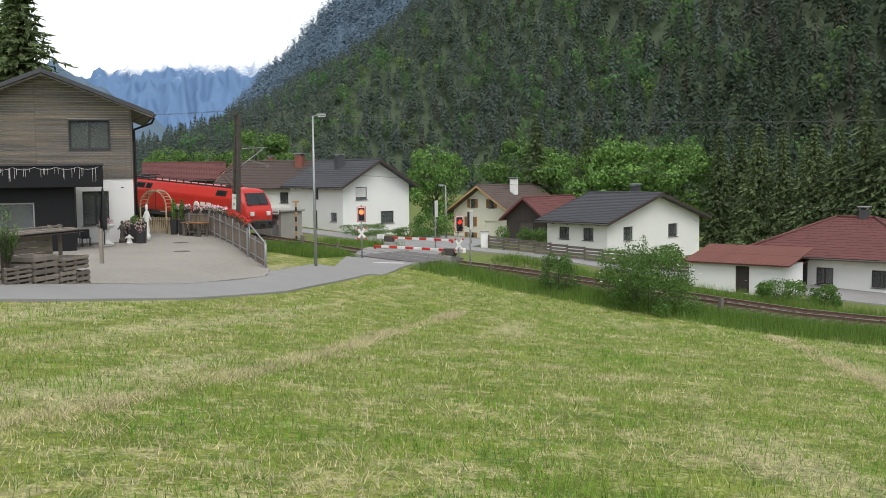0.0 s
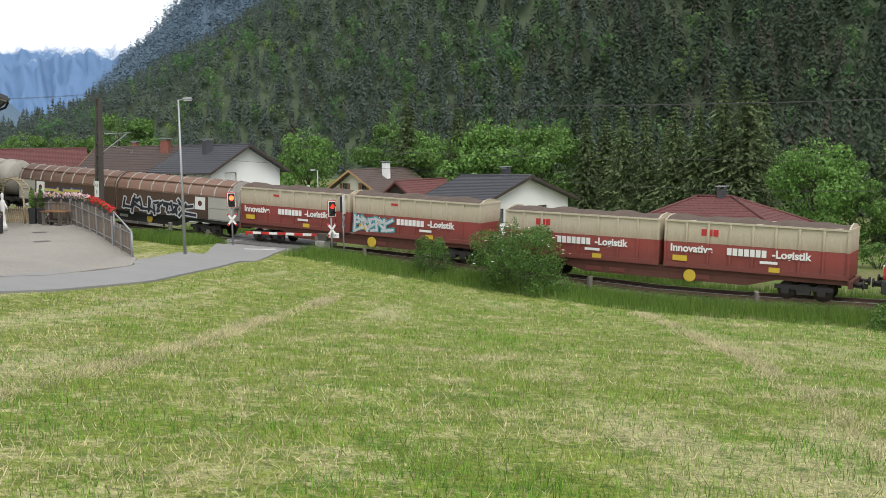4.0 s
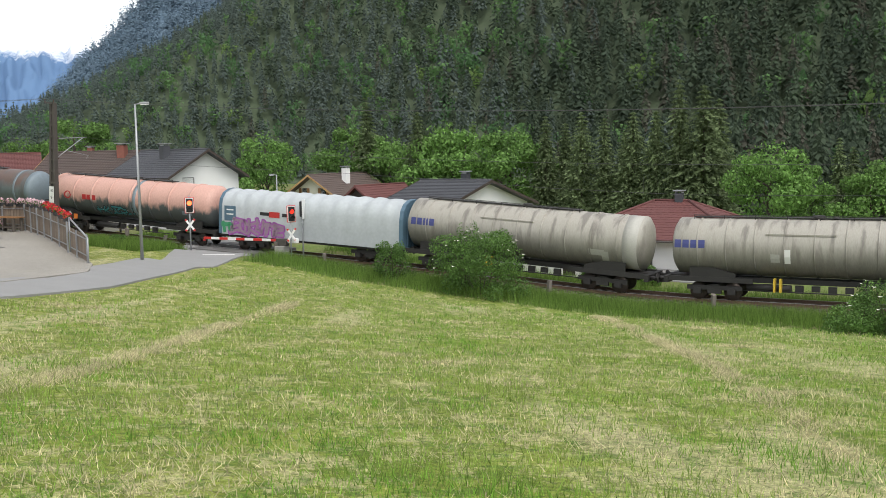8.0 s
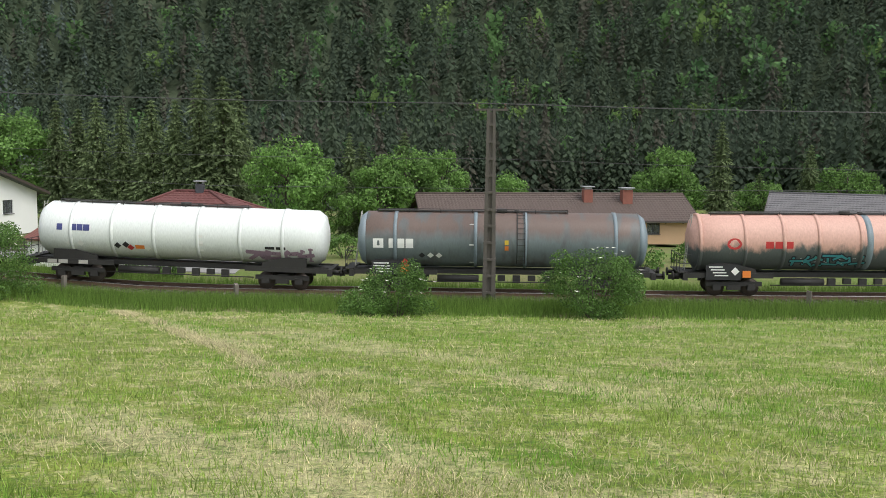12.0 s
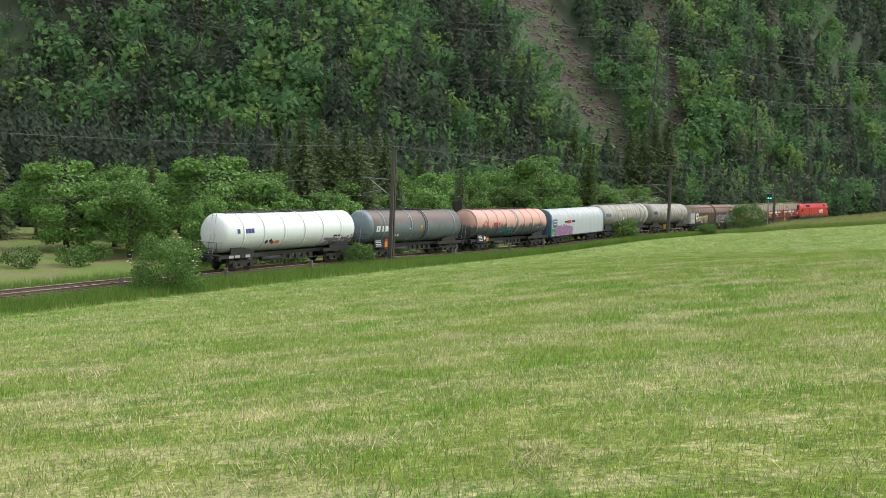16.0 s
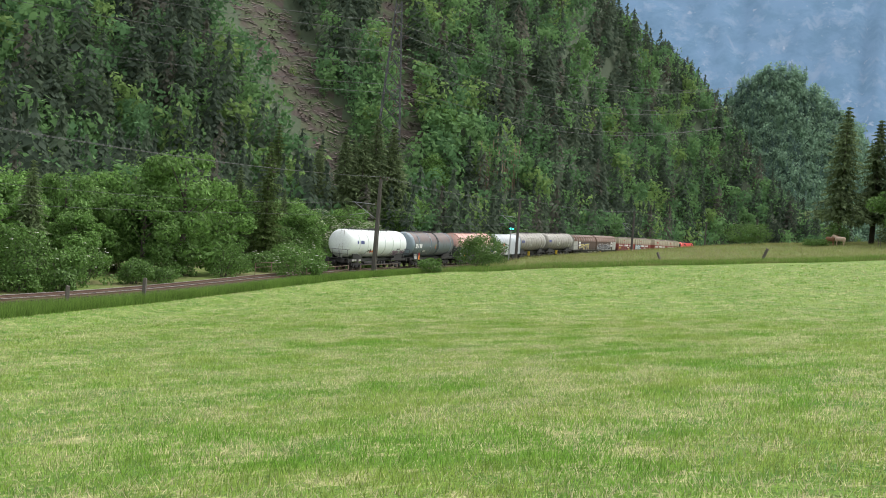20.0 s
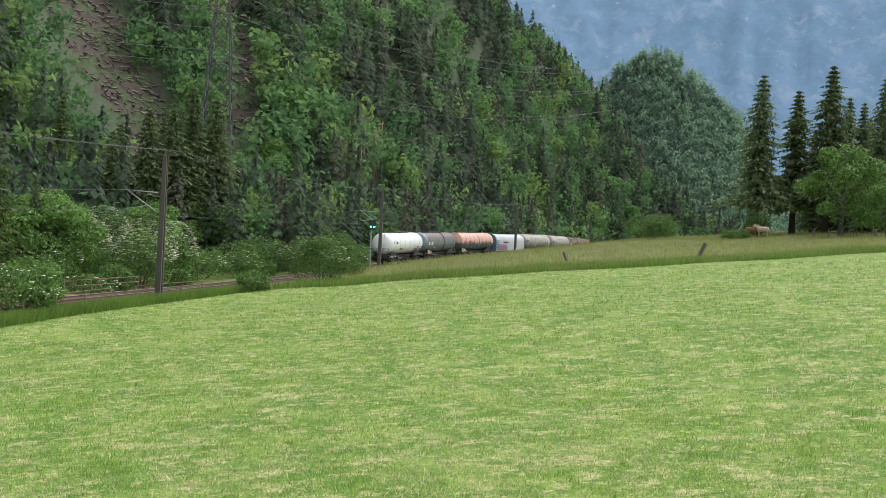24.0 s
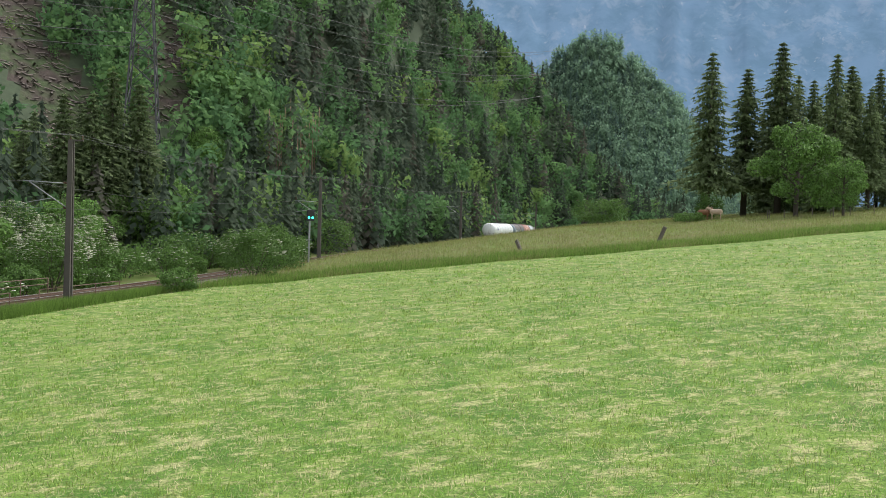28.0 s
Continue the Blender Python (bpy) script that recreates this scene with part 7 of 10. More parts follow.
def wire(name, pts, r, label, parent=None):
    verts, faces = [], []
    for k, p in enumerate(pts):
        a, b = Vector(pts[max(0, k - 1)]), Vector(pts[min(len(pts) - 1, k + 1)])
        w = (b - a).normalized()
        u = w.cross(Vector((0, 0, 1))).normalized()
        v = u.cross(w)
        verts += [Vector(p) + (u * math.cos(i * 1.5708) + v * math.sin(i * 1.5708)) * r for i in range(4)]
        if k:
            o = 4 * k
            faces += [(o - 4 + i, o - 4 + (i + 1) % 4, o + (i + 1) % 4, o + i) for i in range(4)]
    ob = mesh_part(name, verts, faces, WIRE, parent)
    return tagged(ob, label, "wire")


def sagging(a, b, sag, n=10):
    a, b = Vector(a), Vector(b)
    return [a.lerp(b, k / n) - Vector((0, 0, 4 * sag * (k / n) * (1 - k / n))) for k in range(n + 1)]


POSTS = [-124] + [m[0] for m in MASTS]


def over(s, q, z):
    return plan(s, q + track_q(s), rail_z(s) + z)


for a, b in zip(POSTS, POSTS[1:]):
    wire("contact_wire", [over(a + (b - a) * k / 8, 0, CONTACT) for k in range(9)], 0.009, "contact wire of the overhead line")
    wire("carrier_wire", sagging(over(a, 0, CARRIER), over(b, 0, CARRIER), 0.8), 0.009, "sagging carrier wire of the overhead line")
    bm = bmesh.new()
    for k in range(1, 7):
        f = k / 7
        p = over(a + (b - a) * f, 0, CONTACT)
        add_tube(bm, p, p + Vector((0, 0, CARRIER - CONTACT - 3.2 * f * (1 - f))), 0.005, None, 4, False)
    tagged(part("droppers", bm, WIRE), "thin droppers holding the contact wire", "wire", kind="stuff")
    for q in (3.0, 3.7):
        wire("feeder_wire", sagging(over(a, q, 9.9), over(b, q, 9.9), 0.7), 0.011, "feeder wire between the masts")


# ---- level crossing ----
def crossing_signal(x, y, z_lamp, lit, turn):
    g = ground_z(x, y)
    h = z_lamp - g
    o = thing("crossing_signal", Matrix.Translation((x, y, g)) @ pose(0, 0, 0, 0, 0, turn), "level crossing signal with a red light and a red-white cross", "crossing signal", "signals of the level crossing")
    part("post", tube((0, 0, -0.3), (0, 0, h + 0.5), 0.055, None, 8), GALV, o)
    f = part("backboard", box(-0.31, 0.31, -0.14, -0.1, h - 0.66, h + 0.4, 0.02), SIGNRED, o, "red-edged board")
    part("border", box(-0.265, 0.265, -0.147, -0.139, h - 0.62, h + 0.36), SIGNWHITE, f, "white line inside the edge")
    part("lamp_box", box(-0.22, 0.22, -0.2, -0.147, h - 0.58, h + 0.32, 0.02), SIGNBLACK, f)
    for k, zz in enumerate((h + 0.02, h - 0.42)):
        bm = bmesh.new()
        add_tube(bm, (0, -0.2, zz), (0, -0.215, zz), 0.16, 0.14, 16)
        part("lamp_lens", bm, (REDLAMP if lit else REDDIM) if k == 0 else SIGNBLACK, f, "lit red lamp" if k == 0 else "unlit lamp")
        bm = bmesh.new()
        for j in range(8):
            a0, a1 = math.pi * j / 8, math.pi * (j + 1) / 8
            v = [bm.verts.new((0.18 * math.cos(a), yy, zz + 0.18 * math.sin(a))) for a, yy in ((a0, -0.2), (a1, -0.2), (a1, -0.36), (a0, -0.36))]
            bm.faces.new(v)
        part("visor", bm, SIGNBLACK, f)
    for sg in (-1, 1):
        b = part("cross_bar", box(-0.5, 0.5, -0.1, -0.08, -0.07, 0.07), SIGNWHITE, o)
        b.matrix_basis = pose(0, 0, h - 1.45, 0, sg * 52, 0)
        e = bmesh.new()
        for u in (-0.44, 0.44):
            add_box(e, u - 0.06, u + 0.06, -0.104, -0.1, -0.07, 0.07)
        part("red_end", e, SIGNRED, b)
    return o


def barrier(x0, y0, x1, y1, z, seed):
    """From the pivot to the tip; x0, y0 is the pivot."""
    g = ground_z(x0, y0)
    d = math.degrees(math.atan2(y1 - y0, x1 - x0))
    n = math.hypot(x1 - x0, y1 - y0)
    o = thing("barrier", Matrix.Translation((x0, y0, g)) @ pose(0, 0, 0, 0, 0, d), "lowered red and white barrier on a concrete block", "barrier", "barriers of the level crossing")
    h = z - g
    part("pivot_block", box(-0.4, 0.35, -0.32, 0.32, -0.3, h - 0.35, 0.04), CONCRETE, o, "rough concrete block")
    part("pivot", box(-0.5, 0.3, -0.2, 0.2, h - 0.35, h + 0.1, 0.03), MASTSTEEL, o)
    part("counterweight", box(-1.3, -0.6, -0.14, 0.14, h - 0.16, h + 0.16, 0.03), SIGNWHITE, o)
    k = 0
    x = -0.6
    while x < n:
        e = min(n, x + 0.72)
        part("pole_section", box(x, e, -0.045, 0.045, h - 0.1, h + 0.06, 0.01), SIGNRED if k % 2 else SIGNWHITE, o)
        x, k = e, k + 1
    part("tip_lamp", box(n - 0.1, n + 0.02, -0.06, 0.06, h - 0.2, h - 0.1), SIGNRED, o)
    return o


def signal_back(x, y, z):
    g = ground_z(x, y)
    h = z - g
    o = thing("crossing_signal", Matrix.Translation((x, y, g)) @ pose(0, 0, 0, 0, 0, 252), "level crossing signal seen from its pale grey back", "crossing signal", "signals of the level crossing")
    part("post", tube((0, 0, -0.3), (0, 0, h + 0.4), 0.055, None, 8), GALV, o)
    part("backboard", box(-0.36, 0.36, 0.08, 0.12, h - 0.75, h + 0.5, 0.02), SIGNWHITE, o)
    part("lamp_box", box(-0.24, 0.24, -0.12, 0.08, h - 0.6, h + 0.4, 0.03), SIGNBLACK, o)
    for sg in (-1, 1):
        b = part("cross_bar", box(-0.45, 0.45, 0.02, 0.04, -0.06, 0.06), GALV, o)
        b.matrix_basis = pose(0, 0, h - 1.3, 0, sg * 52, 0)


crossing_signal(-5.9, 69.3, 4.4, True, 8)
crossing_signal(0.7, 64.0, 3.95, False, 28)
signal_back(-0.9, 76.5, 4.4)
signal_back(1.5, 66.0, 4.1)
barrier(0.1, 64.9, -5.0, 69.0, 2.1, 1)
barrier(-4.4, 77.4, 0.4, 73.4, 2.1, 2)


def wooden_post(x, y, h, lean=0.0, az=0.0, r=0.11, label="weathered dark wooden post beside the railway"):
    rng = random.Random(int(x * 10))
    o = thing("wooden_post", Matrix.Translation(on_ground(x, y)) @ pose(0, 0, 0, 0, 0, az) @ pose(0, 0, 0, 0, lean, 0), label, "post", "posts along the railway")
    bm = bmesh.new()
    add_box(bm, -r, r, -r, r, -0.3, h, 0.02)
    for v in bm.verts:
        v.co.x += rng.uniform(-0.015, 0.015)
        v.co.y += rng.uniform(-0.015, 0.015)
        if v.co.z > h * 0.7:
            v.co.z += rng.uniform(-0.08, 0.05)
    part("shaft", bm, OLDWOOD, o)
    return o


for s, q, h, lean in ((-54.3, 3.2, 1.25, 2), (-50.8, 3.3, 1.0, 14), (-40.8, 3.4, 1.2, -4), (-37.2, 3.2, 0.9, 0), (-33.0, 3.3, 1.2, 2), (-37.5, -3.4, 0.9, 0), (-31, -3.6, 0.9, 6), (-22, 3.3, 1.0, -4), (-13, 3.2, 1.0, 3), (-4, 3.3, 1.1, 0), (7.5, 3.2, 1.0, -5), (16, 3.4, 1.0, 2), (25, 3.2, 1.0, 0), (33, 3.3, 1.1, 6), (42, 3.2, 1.0, -3), (51, 3.2, 1.0, 0), (60, 3.4, 1.0, 4), (81, 3.3, 1.0, 0), (91.5, 3.4, 1.3, 0), (99, 3.4, 1.5, 0)):
    p = plan(s, q)
    wooden_post(p.x, p.y, h, lean, s * 7)
wooden_post(146, -99, 1.7, 24, 200, 0.14, "broken leaning grey post in the uncut meadow")
wooden_post(152, -88, 1.1, -30, 200, 0.13, "broken leaning grey post in the uncut meadow")


def railway_signal(s, q, h, lights, label):
    p = plan(s, q + track_q(s))
    g = ground_z(p.x, p.y)
    o = thing("railway_signal", Matrix.Translation((p.x, p.y, g)) @ pose(0, 0, 0, 0, 0, -38.7), label, "railway signal")
    # lattice mast; the head looks along the line to approaching trains
    for x in (-0.12, 0.12):
        part("upright", box(x - 0.03, x + 0.03, -0.06, 0.06, -0.3, h), GALV, o)
    for k in range(int(h / 0.45)):
        part("rung", box(-0.12, 0.12, -0.02, 0.02, 0.2 + k * 0.45, 0.24 + k * 0.45), GALV, o)
    part("footing", box(-0.35, 0.35, -0.35, 0.35, -0.3, 0.12, 0.03), CONCRETE, o)
    hd = part("head", box(-0.42, 0.42, -0.5, -0.2, h - 0.75, h + 0.45, 0.03), SIGNBLACK, o, "black signal head")
    hd.matrix_basis = pose(0, 0, 0, 0, 0, -62)
    for k in range(2):
        for zz in (h + 0.15, h - 0.4):
            x = -0.2 + 0.4 * k
            lit = lights and zz < h
            part("lamp_lens", tube((x, -0.5, zz), (x, -0.52, zz), 0.12 if lit else 0.08, None, 12), GREENLAMP if lit else SIGNBLACK, hd, "lit green lamp" if lit else "")
            part("visor", box(x - 0.12, x + 0.12, -0.66, -0.5, zz + 0.12, zz + 0.14), SIGNBLACK, hd)
    part("equipment_box", box(-0.5, -0.2, -0.12, 0.12, h * 0.38, h * 0.38 + 0.1), GALV, o)
    part("platform", box(-0.55, 0.2, -0.2, 0.2, h * 0.52, h * 0.52 + 0.05), GALV, o)
    return o


railway_signal(92.0, -3.4, 5.2, False, "dark railway signal on a grey lattice mast")
railway_signal(190.5, 3.0, 6.0, True, "railway signal with two lit green lamps")


def small_items():
    # line-side hut
    p = Vector((231.2, -111.2, 0))
    o = thing("lineside_hut", Matrix.Translation(on_ground(p.x, p.y, 0)) @ pose(0, 0, 0, 0, 0, -30), "small dark wooden hut beside the railway", "hut")
    for x0, x1, y0, y1 in ((-1.0, -0.92, -0.9, 0.9), (0.92, 1.0, -0.9, 0.9), (-0.92, 0.92, 0.82, 0.9), (-0.92, -0.4, -0.9, -0.82), (0.45, 0.92, -0.9, -0.82)):
        part("wall", box(x0, x1, y0, y1, -0.2, 2.5), DARKWOOD, o)
    part("door", box(-0.4, 0.45, -0.86, -0.82, 0, 2.1), DARKWOOD, o)
    part("plate", box(-0.1, 0.15, -0.88, -0.86, 1.3, 1.7), SIGNWHITE, o)
    bm = box(-1.25, 1.25, -1.2, 1.2, 2.5, 2.62)
    part("roof", bm, DARKWOOD, o)
    for x_, y_, h in ((182.1, -64.4, 3.3), (234.5, -114.8, 2.6), (252.7, -125.5, 2.2)):
        p = Vector((x_, y_, 0))
        o = thing("lineside_post", Matrix.Translation(on_ground(p.x, p.y)), "grey steel post beside the railway", "post", "steel posts beside the railway")
        part("shaft", box(-0.07, 0.07, -0.07, 0.07, -0.3, h), GALV, o)
        part("cap", box(-0.18, 0.18, -0.09, 0.09, h - 0.25, h + 0.05, 0.02), GALV, o)
    # low railings of a small bridge
    for q in (-2.6, 2.6):
        for s0, s1 in ((124, 133), (136, 146)):
            a, b = plan(s0, q, rail_z(s0)), plan(s1, q, rail_z(s1))
            o = thing("bridge_railing", pose(0, 0, 0), "rusty low steel railing beside the track", "railing", "railings beside the track")
            for k in range(4):
                p = a.lerp(b, k / 3)
                part("post", tube(p + Vector((0, 0, -0.9)), p + Vector((0, 0, 0.75)), 0.04, None, 6), RAIL, o)
            for z in (0.35, 0.75):
                part("rail", tube(a + Vector((0, 0, z)), b + Vector((0, 0, z)), 0.03, None, 6), RAIL, o)
    # wire fence posts of the pasture
    for k in range(16):
        f = k / 15
        x, y = 168 + 6 * math.sin(k) * 0.1 - 22 * f, -138 - 8 * f + 2 * math.sin(k * 1.3)
        o = thing("fence_post", Matrix.Translation(on_ground(x, y)), "thin pale wooden fence post of a pasture", "fence post", "fence posts of the pasture")
        part("shaft", tube((0, 0, -0.2), (0.04, 0, 1.15), 0.05, 0.045, 6), OLDWOOD, o)


small_items()


# ---- power line on the slope ----
PYLONSTEEL = mat("dull grey pylon steel", (0.09, 0.09, 0.095), 0.7, 0.3, vary=0.15)


def pylon(x, y, z0, h):
    o = thing("power_pylon", Matrix.Translation((x, y, z0)) @ pose(0, 0, 0, 0, 0, -20), "tall grey steel lattice pylon on the wooded slope", "pylon")
    def leg(w0, w1, za, zb, r=0.13):
        for sx in (-1, 1):
            for sy in (-1, 1):
                part("leg", tube((sx * w0, sy * w0, za), (sx * w1, sy * w1, zb), r, None, 4), PYLONSTEEL, o)
    wd = lambda z: 2.6 - 2.1 * (z / h)
    leg(wd(0), wd(h), 0, h)
    n = 11
    bm = bmesh.new()
    for k in range(n):
        a, b = h * k / n, h * (k + 1) / n
        wa, wb = wd(a), wd(b)
        for s1, s2, ax in ((-1, 1, 0), (1, -1, 0), (-1, 1, 1), (1, -1, 1)):
            for side in (-1, 1):
                p, q = ((s1 * wa, side * wa, a), (s2 * wb, side * wb, b)) if ax == 0 else ((side * wa, s1 * wa, a), (side * wb, s2 * wb, b))
                add_tube(bm, p, q, 0.07, None, 4, False)
    part("bracing", bm, PYLONSTEEL, o)
    for z, l in ((h * 0.9, 5.5), (h * 0.7, 7.5), (h * 0.5, 6.0)):
        for sg in (-1, 1):
            bm = bmesh.new()
            w = wd(z)
            for sy in (-1, 1):
                add_tube(bm, (sg * w, sy * w, z), (sg * l, 0, z + 0.2), 0.05, None, 4, False)
                add_tube(bm, (sg * w * 0.9, sy * w * 0.9, z + 1.6), (sg * l, 0, z + 0.2), 0.05, None, 4, False)
            for k in range(1, 5):
                f = k / 5
                add_tube(bm, (sg * (w + (l - w) * f), -w * (1 - f), z), (sg * (w + (l - w) * f), w * (1 - f), z), 0.035, None, 4, False)
            part("arm", bm, PYLONSTEEL, o)
            bm = bmesh.new()
            for k in range(6):
                add_tube(bm, (sg * l, 0, z - k * 0.28), (sg * l, 0, z - k * 0.28 - 0.15), 0.13, 0.08, 7)
            part("insulator", bm, PORCELAIN, o)
    return o


PYLON = valley(107.0, 208)
PYLON_Z = hill_z(107.0, 208) - 0.5
pylon(*PYLON, PYLON_Z, 46.5 - PYLON_Z)
for z, l in ((43.2, 5.5), (37.6, 7.5), (32.0, 6.0)):
    for sg in (-1, 1):
        px, py = PYLON[0] + sg * l * 0.94, PYLON[1] - sg * l * 0.34
        for az, r, dz in ((62, 190, 8), (124, 330, 16)):
            x, y = valley(az, r)
            wire("power_cable", sagging((px, py, z - 1.6), (x + sg * l * 0.6, y, z + dz * 0.6), 5, 14), 0.035, "power cable across the wooded slope")
        a, b = valley(62, 190), valley(-6, 300)
        wire("power_cable", sagging((a[0] + sg * l * 0.6, a[1], z + 4.8), (b[0], b[1] + sg * l, z + 22), 7, 20), 0.03, "power cable across the wooded slope")
# ---- roads and the paved yard ----
def paver(name):
    m = mat(name, (0.36, 0.34, 0.3), 0.9, vary=0.14, scale=0.35, fine=30, bump=0.003)
    N, L = m.node_tree.nodes, m.node_tree.links
    br = N.new("ShaderNodeTexBrick")
    br.inputs["Scale"].default_value = 4.6
    br.inputs["Mortar Size"].default_value = 0.02
    br.inputs["Color1"].default_value, br.inputs["Color2"].default_value, br.inputs["Mortar"].default_value = (1, 1, 1, 1), (0.86, 0.85, 0.83, 1), (0.5, 0.48, 0.45, 1)
    tc = N.new("ShaderNodeTexCoord")
    L.new(tc.outputs["Object"], br.inputs["Vector"])
    mx = N.new("ShaderNodeMixRGB")
    mx.blend_type, mx.inputs[0].default_value = "MULTIPLY", 1.0
    b = N["Principled BSDF"]
    L.new(b.inputs["Base Color"].links[0].from_socket, mx.inputs[1])
    L.new(br.outputs["Color"], mx.inputs[2])
    L.new(mx.outputs[0], b.inputs["Base Color"])
    return m


YARDSTONE = paver("grey concrete pavers")
ROADMARK = mat("worn white road paint", (0.7, 0.7, 0.68), 0.8, vary=0.15, scale=4, fine=40)
GLASS = bpy.data.materials.new("window glass")
GLASS.use_nodes = True
for key, v in (("Base Color", (0.5, 0.55, 0.56, 1)), ("Roughness", 0.03), ("Transmission Weight", 0.85), ("IOR", 1.45)):
    GLASS.node_tree.nodes["Principled BSDF"].inputs[key].default_value = v
TIMBER = mat("weathered larch slats", (0.2, 0.165, 0.125), 0.9, vary=0.25, scale=0.8, fine=22, colour2=(0.14, 0.125, 0.11), patch=0.5, stretch=(0.25, 1, 4), random_tone=0.25)
BLACKPANEL = mat("black facade panel", (0.012, 0.0125, 0.014), 0.6, vary=0.15, spec=0.2, scale=0.8, fine=20)
FRAMEDARK = mat("dark grey window frame", (0.045, 0.045, 0.05), 0.5, vary=0.1)
FRAMEWHITE = mat("white window frame", (0.7, 0.7, 0.68), 0.5, vary=0.06)
SHUTTER = mat("orange-brown wooden shutter", (0.3, 0.15, 0.06), 0.7, vary=0.2, scale=2, fine=25)
CREAM = mat("cream render", (0.74, 0.71, 0.6), 0.9, vary=0.07, scale=0.6, fine=50, bump=0.004)
OCHRE = mat("ochre render", (0.5, 0.33, 0.2), 0.9, vary=0.1, scale=0.6, fine=50)
# Room darkness as a colour, for backings and opaque panes.
ROOMDARK = mat("near-black stand-in for unlit rooms", (0.035, 0.034, 0.032), 0.9, vary=0.1)
PALEBOARD = mat("pale untreated pickets", (0.5, 0.4, 0.26), 0.85, vary=0.15, scale=2, fine=25, random_tone=0.12)
GREYBOARD = mat("silver-grey fence boards", (0.25, 0.2, 0.155), 0.9, vary=0.25, scale=2, fine=25, stretch=(1, 1, 0.3), random_tone=0.2)
CRATEWOOD = mat("weathered pallet boards", (0.23, 0.2, 0.165), 0.9, vary=0.28, scale=2, fine=22, bump=0.004, random_tone=0.3)
RUSTROOF = mat("rust-red sheet roof", (0.16, 0.055, 0.04), 0.7, vary=0.2, scale=0.7, fine=15)
STATUEWHITE = mat("white cast stone", (0.7, 0.7, 0.67), 0.8, vary=0.1, scale=5, fine=40)
GERANIUM = mat("red geranium petals", (0.6, 0.025, 0.03), 0.6, vary=0.2, scale=6, fine=40, island=0.3)
PETUNIA = mat("pink and white petals", (0.75, 0.5, 0.55), 0.6, vary=0.2, scale=6, fine=40, island=0.35)
POTBLACK = mat("black planter", (0.03, 0.03, 0.032), 0.55, vary=0.1)
VERGEWOOD = mat("honey-coloured verge board", (0.42, 0.26, 0.11), 0.7, vary=0.15, scale=2, fine=25)
DARKVERGE = mat("dark brown verge board", (0.055, 0.04, 0.032), 0.75, vary=0.15, scale=2, fine=25)


def road_z(x, y):
    s, q = sq(x, y)
    a, b = ground_z(x, y) + 0.07, rail_z(s) - 0.02 - 0.4 * max(0.0, abs(q) - 2.4)
    return 0.5 * (a + b + math.sqrt((a - b) ** 2 + 0.01))


def ribbon(name, rows, material, label, category, dz=0.0, zf=None, step=1.0):
    """A strip with thickness along points (x, y, half width)."""
    pts = []
    for a, b in zip(rows, rows[1:]):
        n = max(1, int(math.hypot(b[0] - a[0], b[1] - a[1]) / step))
        pts += [[a[i] + (b[i] - a[i]) * k / n for i in range(3)] for k in range(n)]
    pts.append(list(rows[-1]))
    verts, faces = [], []
    for k, (x, y, w) in enumerate(pts):
        a, b = pts[max(0, k - 1)], pts[min(len(pts) - 1, k + 1)]
        d = Vector((b[0] - a[0], b[1] - a[1], 0)).normalized()
        for f in (-1, -0.5, 0, 0.5, 1):
            px, py = x - d.y * w * f, y + d.x * w * f
            verts.append((px, py, (zf or road_z)(px, py) + dz))
        for f in (1, -1):
            px, py = x - d.y * (w + 0.06) * f, y + d.x * (w + 0.06) * f
            verts.append((px, py, (zf or road_z)(px, py) + dz - 0.5))
        if k:
            o = 7 * k
            for i in range(7):
                j = (i + 1) % 7
                faces.append((o - 7 + i, o - 7 + j, o + j, o + i))
    ob = mesh_part(name, verts, faces, material)
    return tagged(ob, label, category, kind="structure")


ribbon("road", [(-18, 12, 1.6), (-14.2, 20, 1.6), (-11.5, 25.2, 1.65), (-9.3, 30.5, 1.7), (-7.6, 37, 1.7), (-6.9, 42.8, 1.65), (-6.2, 49, 1.6), (-5.7, 55, 1.6), (-5.2, 60, 1.7), (-4.8, 65, 2.2), (-4.2, 70, 2.8), (-3.5, 75, 2.8), (-2.4, 79.5, 2.8), (-0.5, 83.5, 2.8)], ASPHALT, "narrow grey asphalt road over the level crossing", "road")
ribbon("road", [(*plan(s, -10.5).xy, 2.1) for s in range(-100, -10, 6)], ASPHALT, "grey asphalt lane beyond the railway", "road", dz=0.012)
ribbon("road", [(-0.5, 84, 2.6), (0.8, 90, 3.5), (2.0, 98, 5.0), (3.2, 108, 4.0)], ASPHALT, "grey asphalt yard between the houses", "road", dz=0.02)
b = ribbon("road_mark", [(-4.9, 65.6, 0.16), (-2.9, 66.0, 0.16)], ROADMARK, "worn white stop line on the road", "road marking", dz=0.012)


DECK = mat("dark crossing asphalt", (0.14, 0.135, 0.13), 0.9, vary=0.15, scale=1.5, fine=40)


def crossing_deck():
    o = thing("crossing_deck", track_frame(-46.5), "black rubber and asphalt deck of the level crossing", "crossing deck", kind="structure")
    for y0, y1 in ((-2.3, -0.84), (-0.66, 0.66), (0.84, 2.3)):
        for k in range(4):
            part("panel", box(-2.9 + k * 1.45, -1.47 + k * 1.45, y0, y1, -0.25, 0.005, 0.01), DECK, o)


crossing_deck()


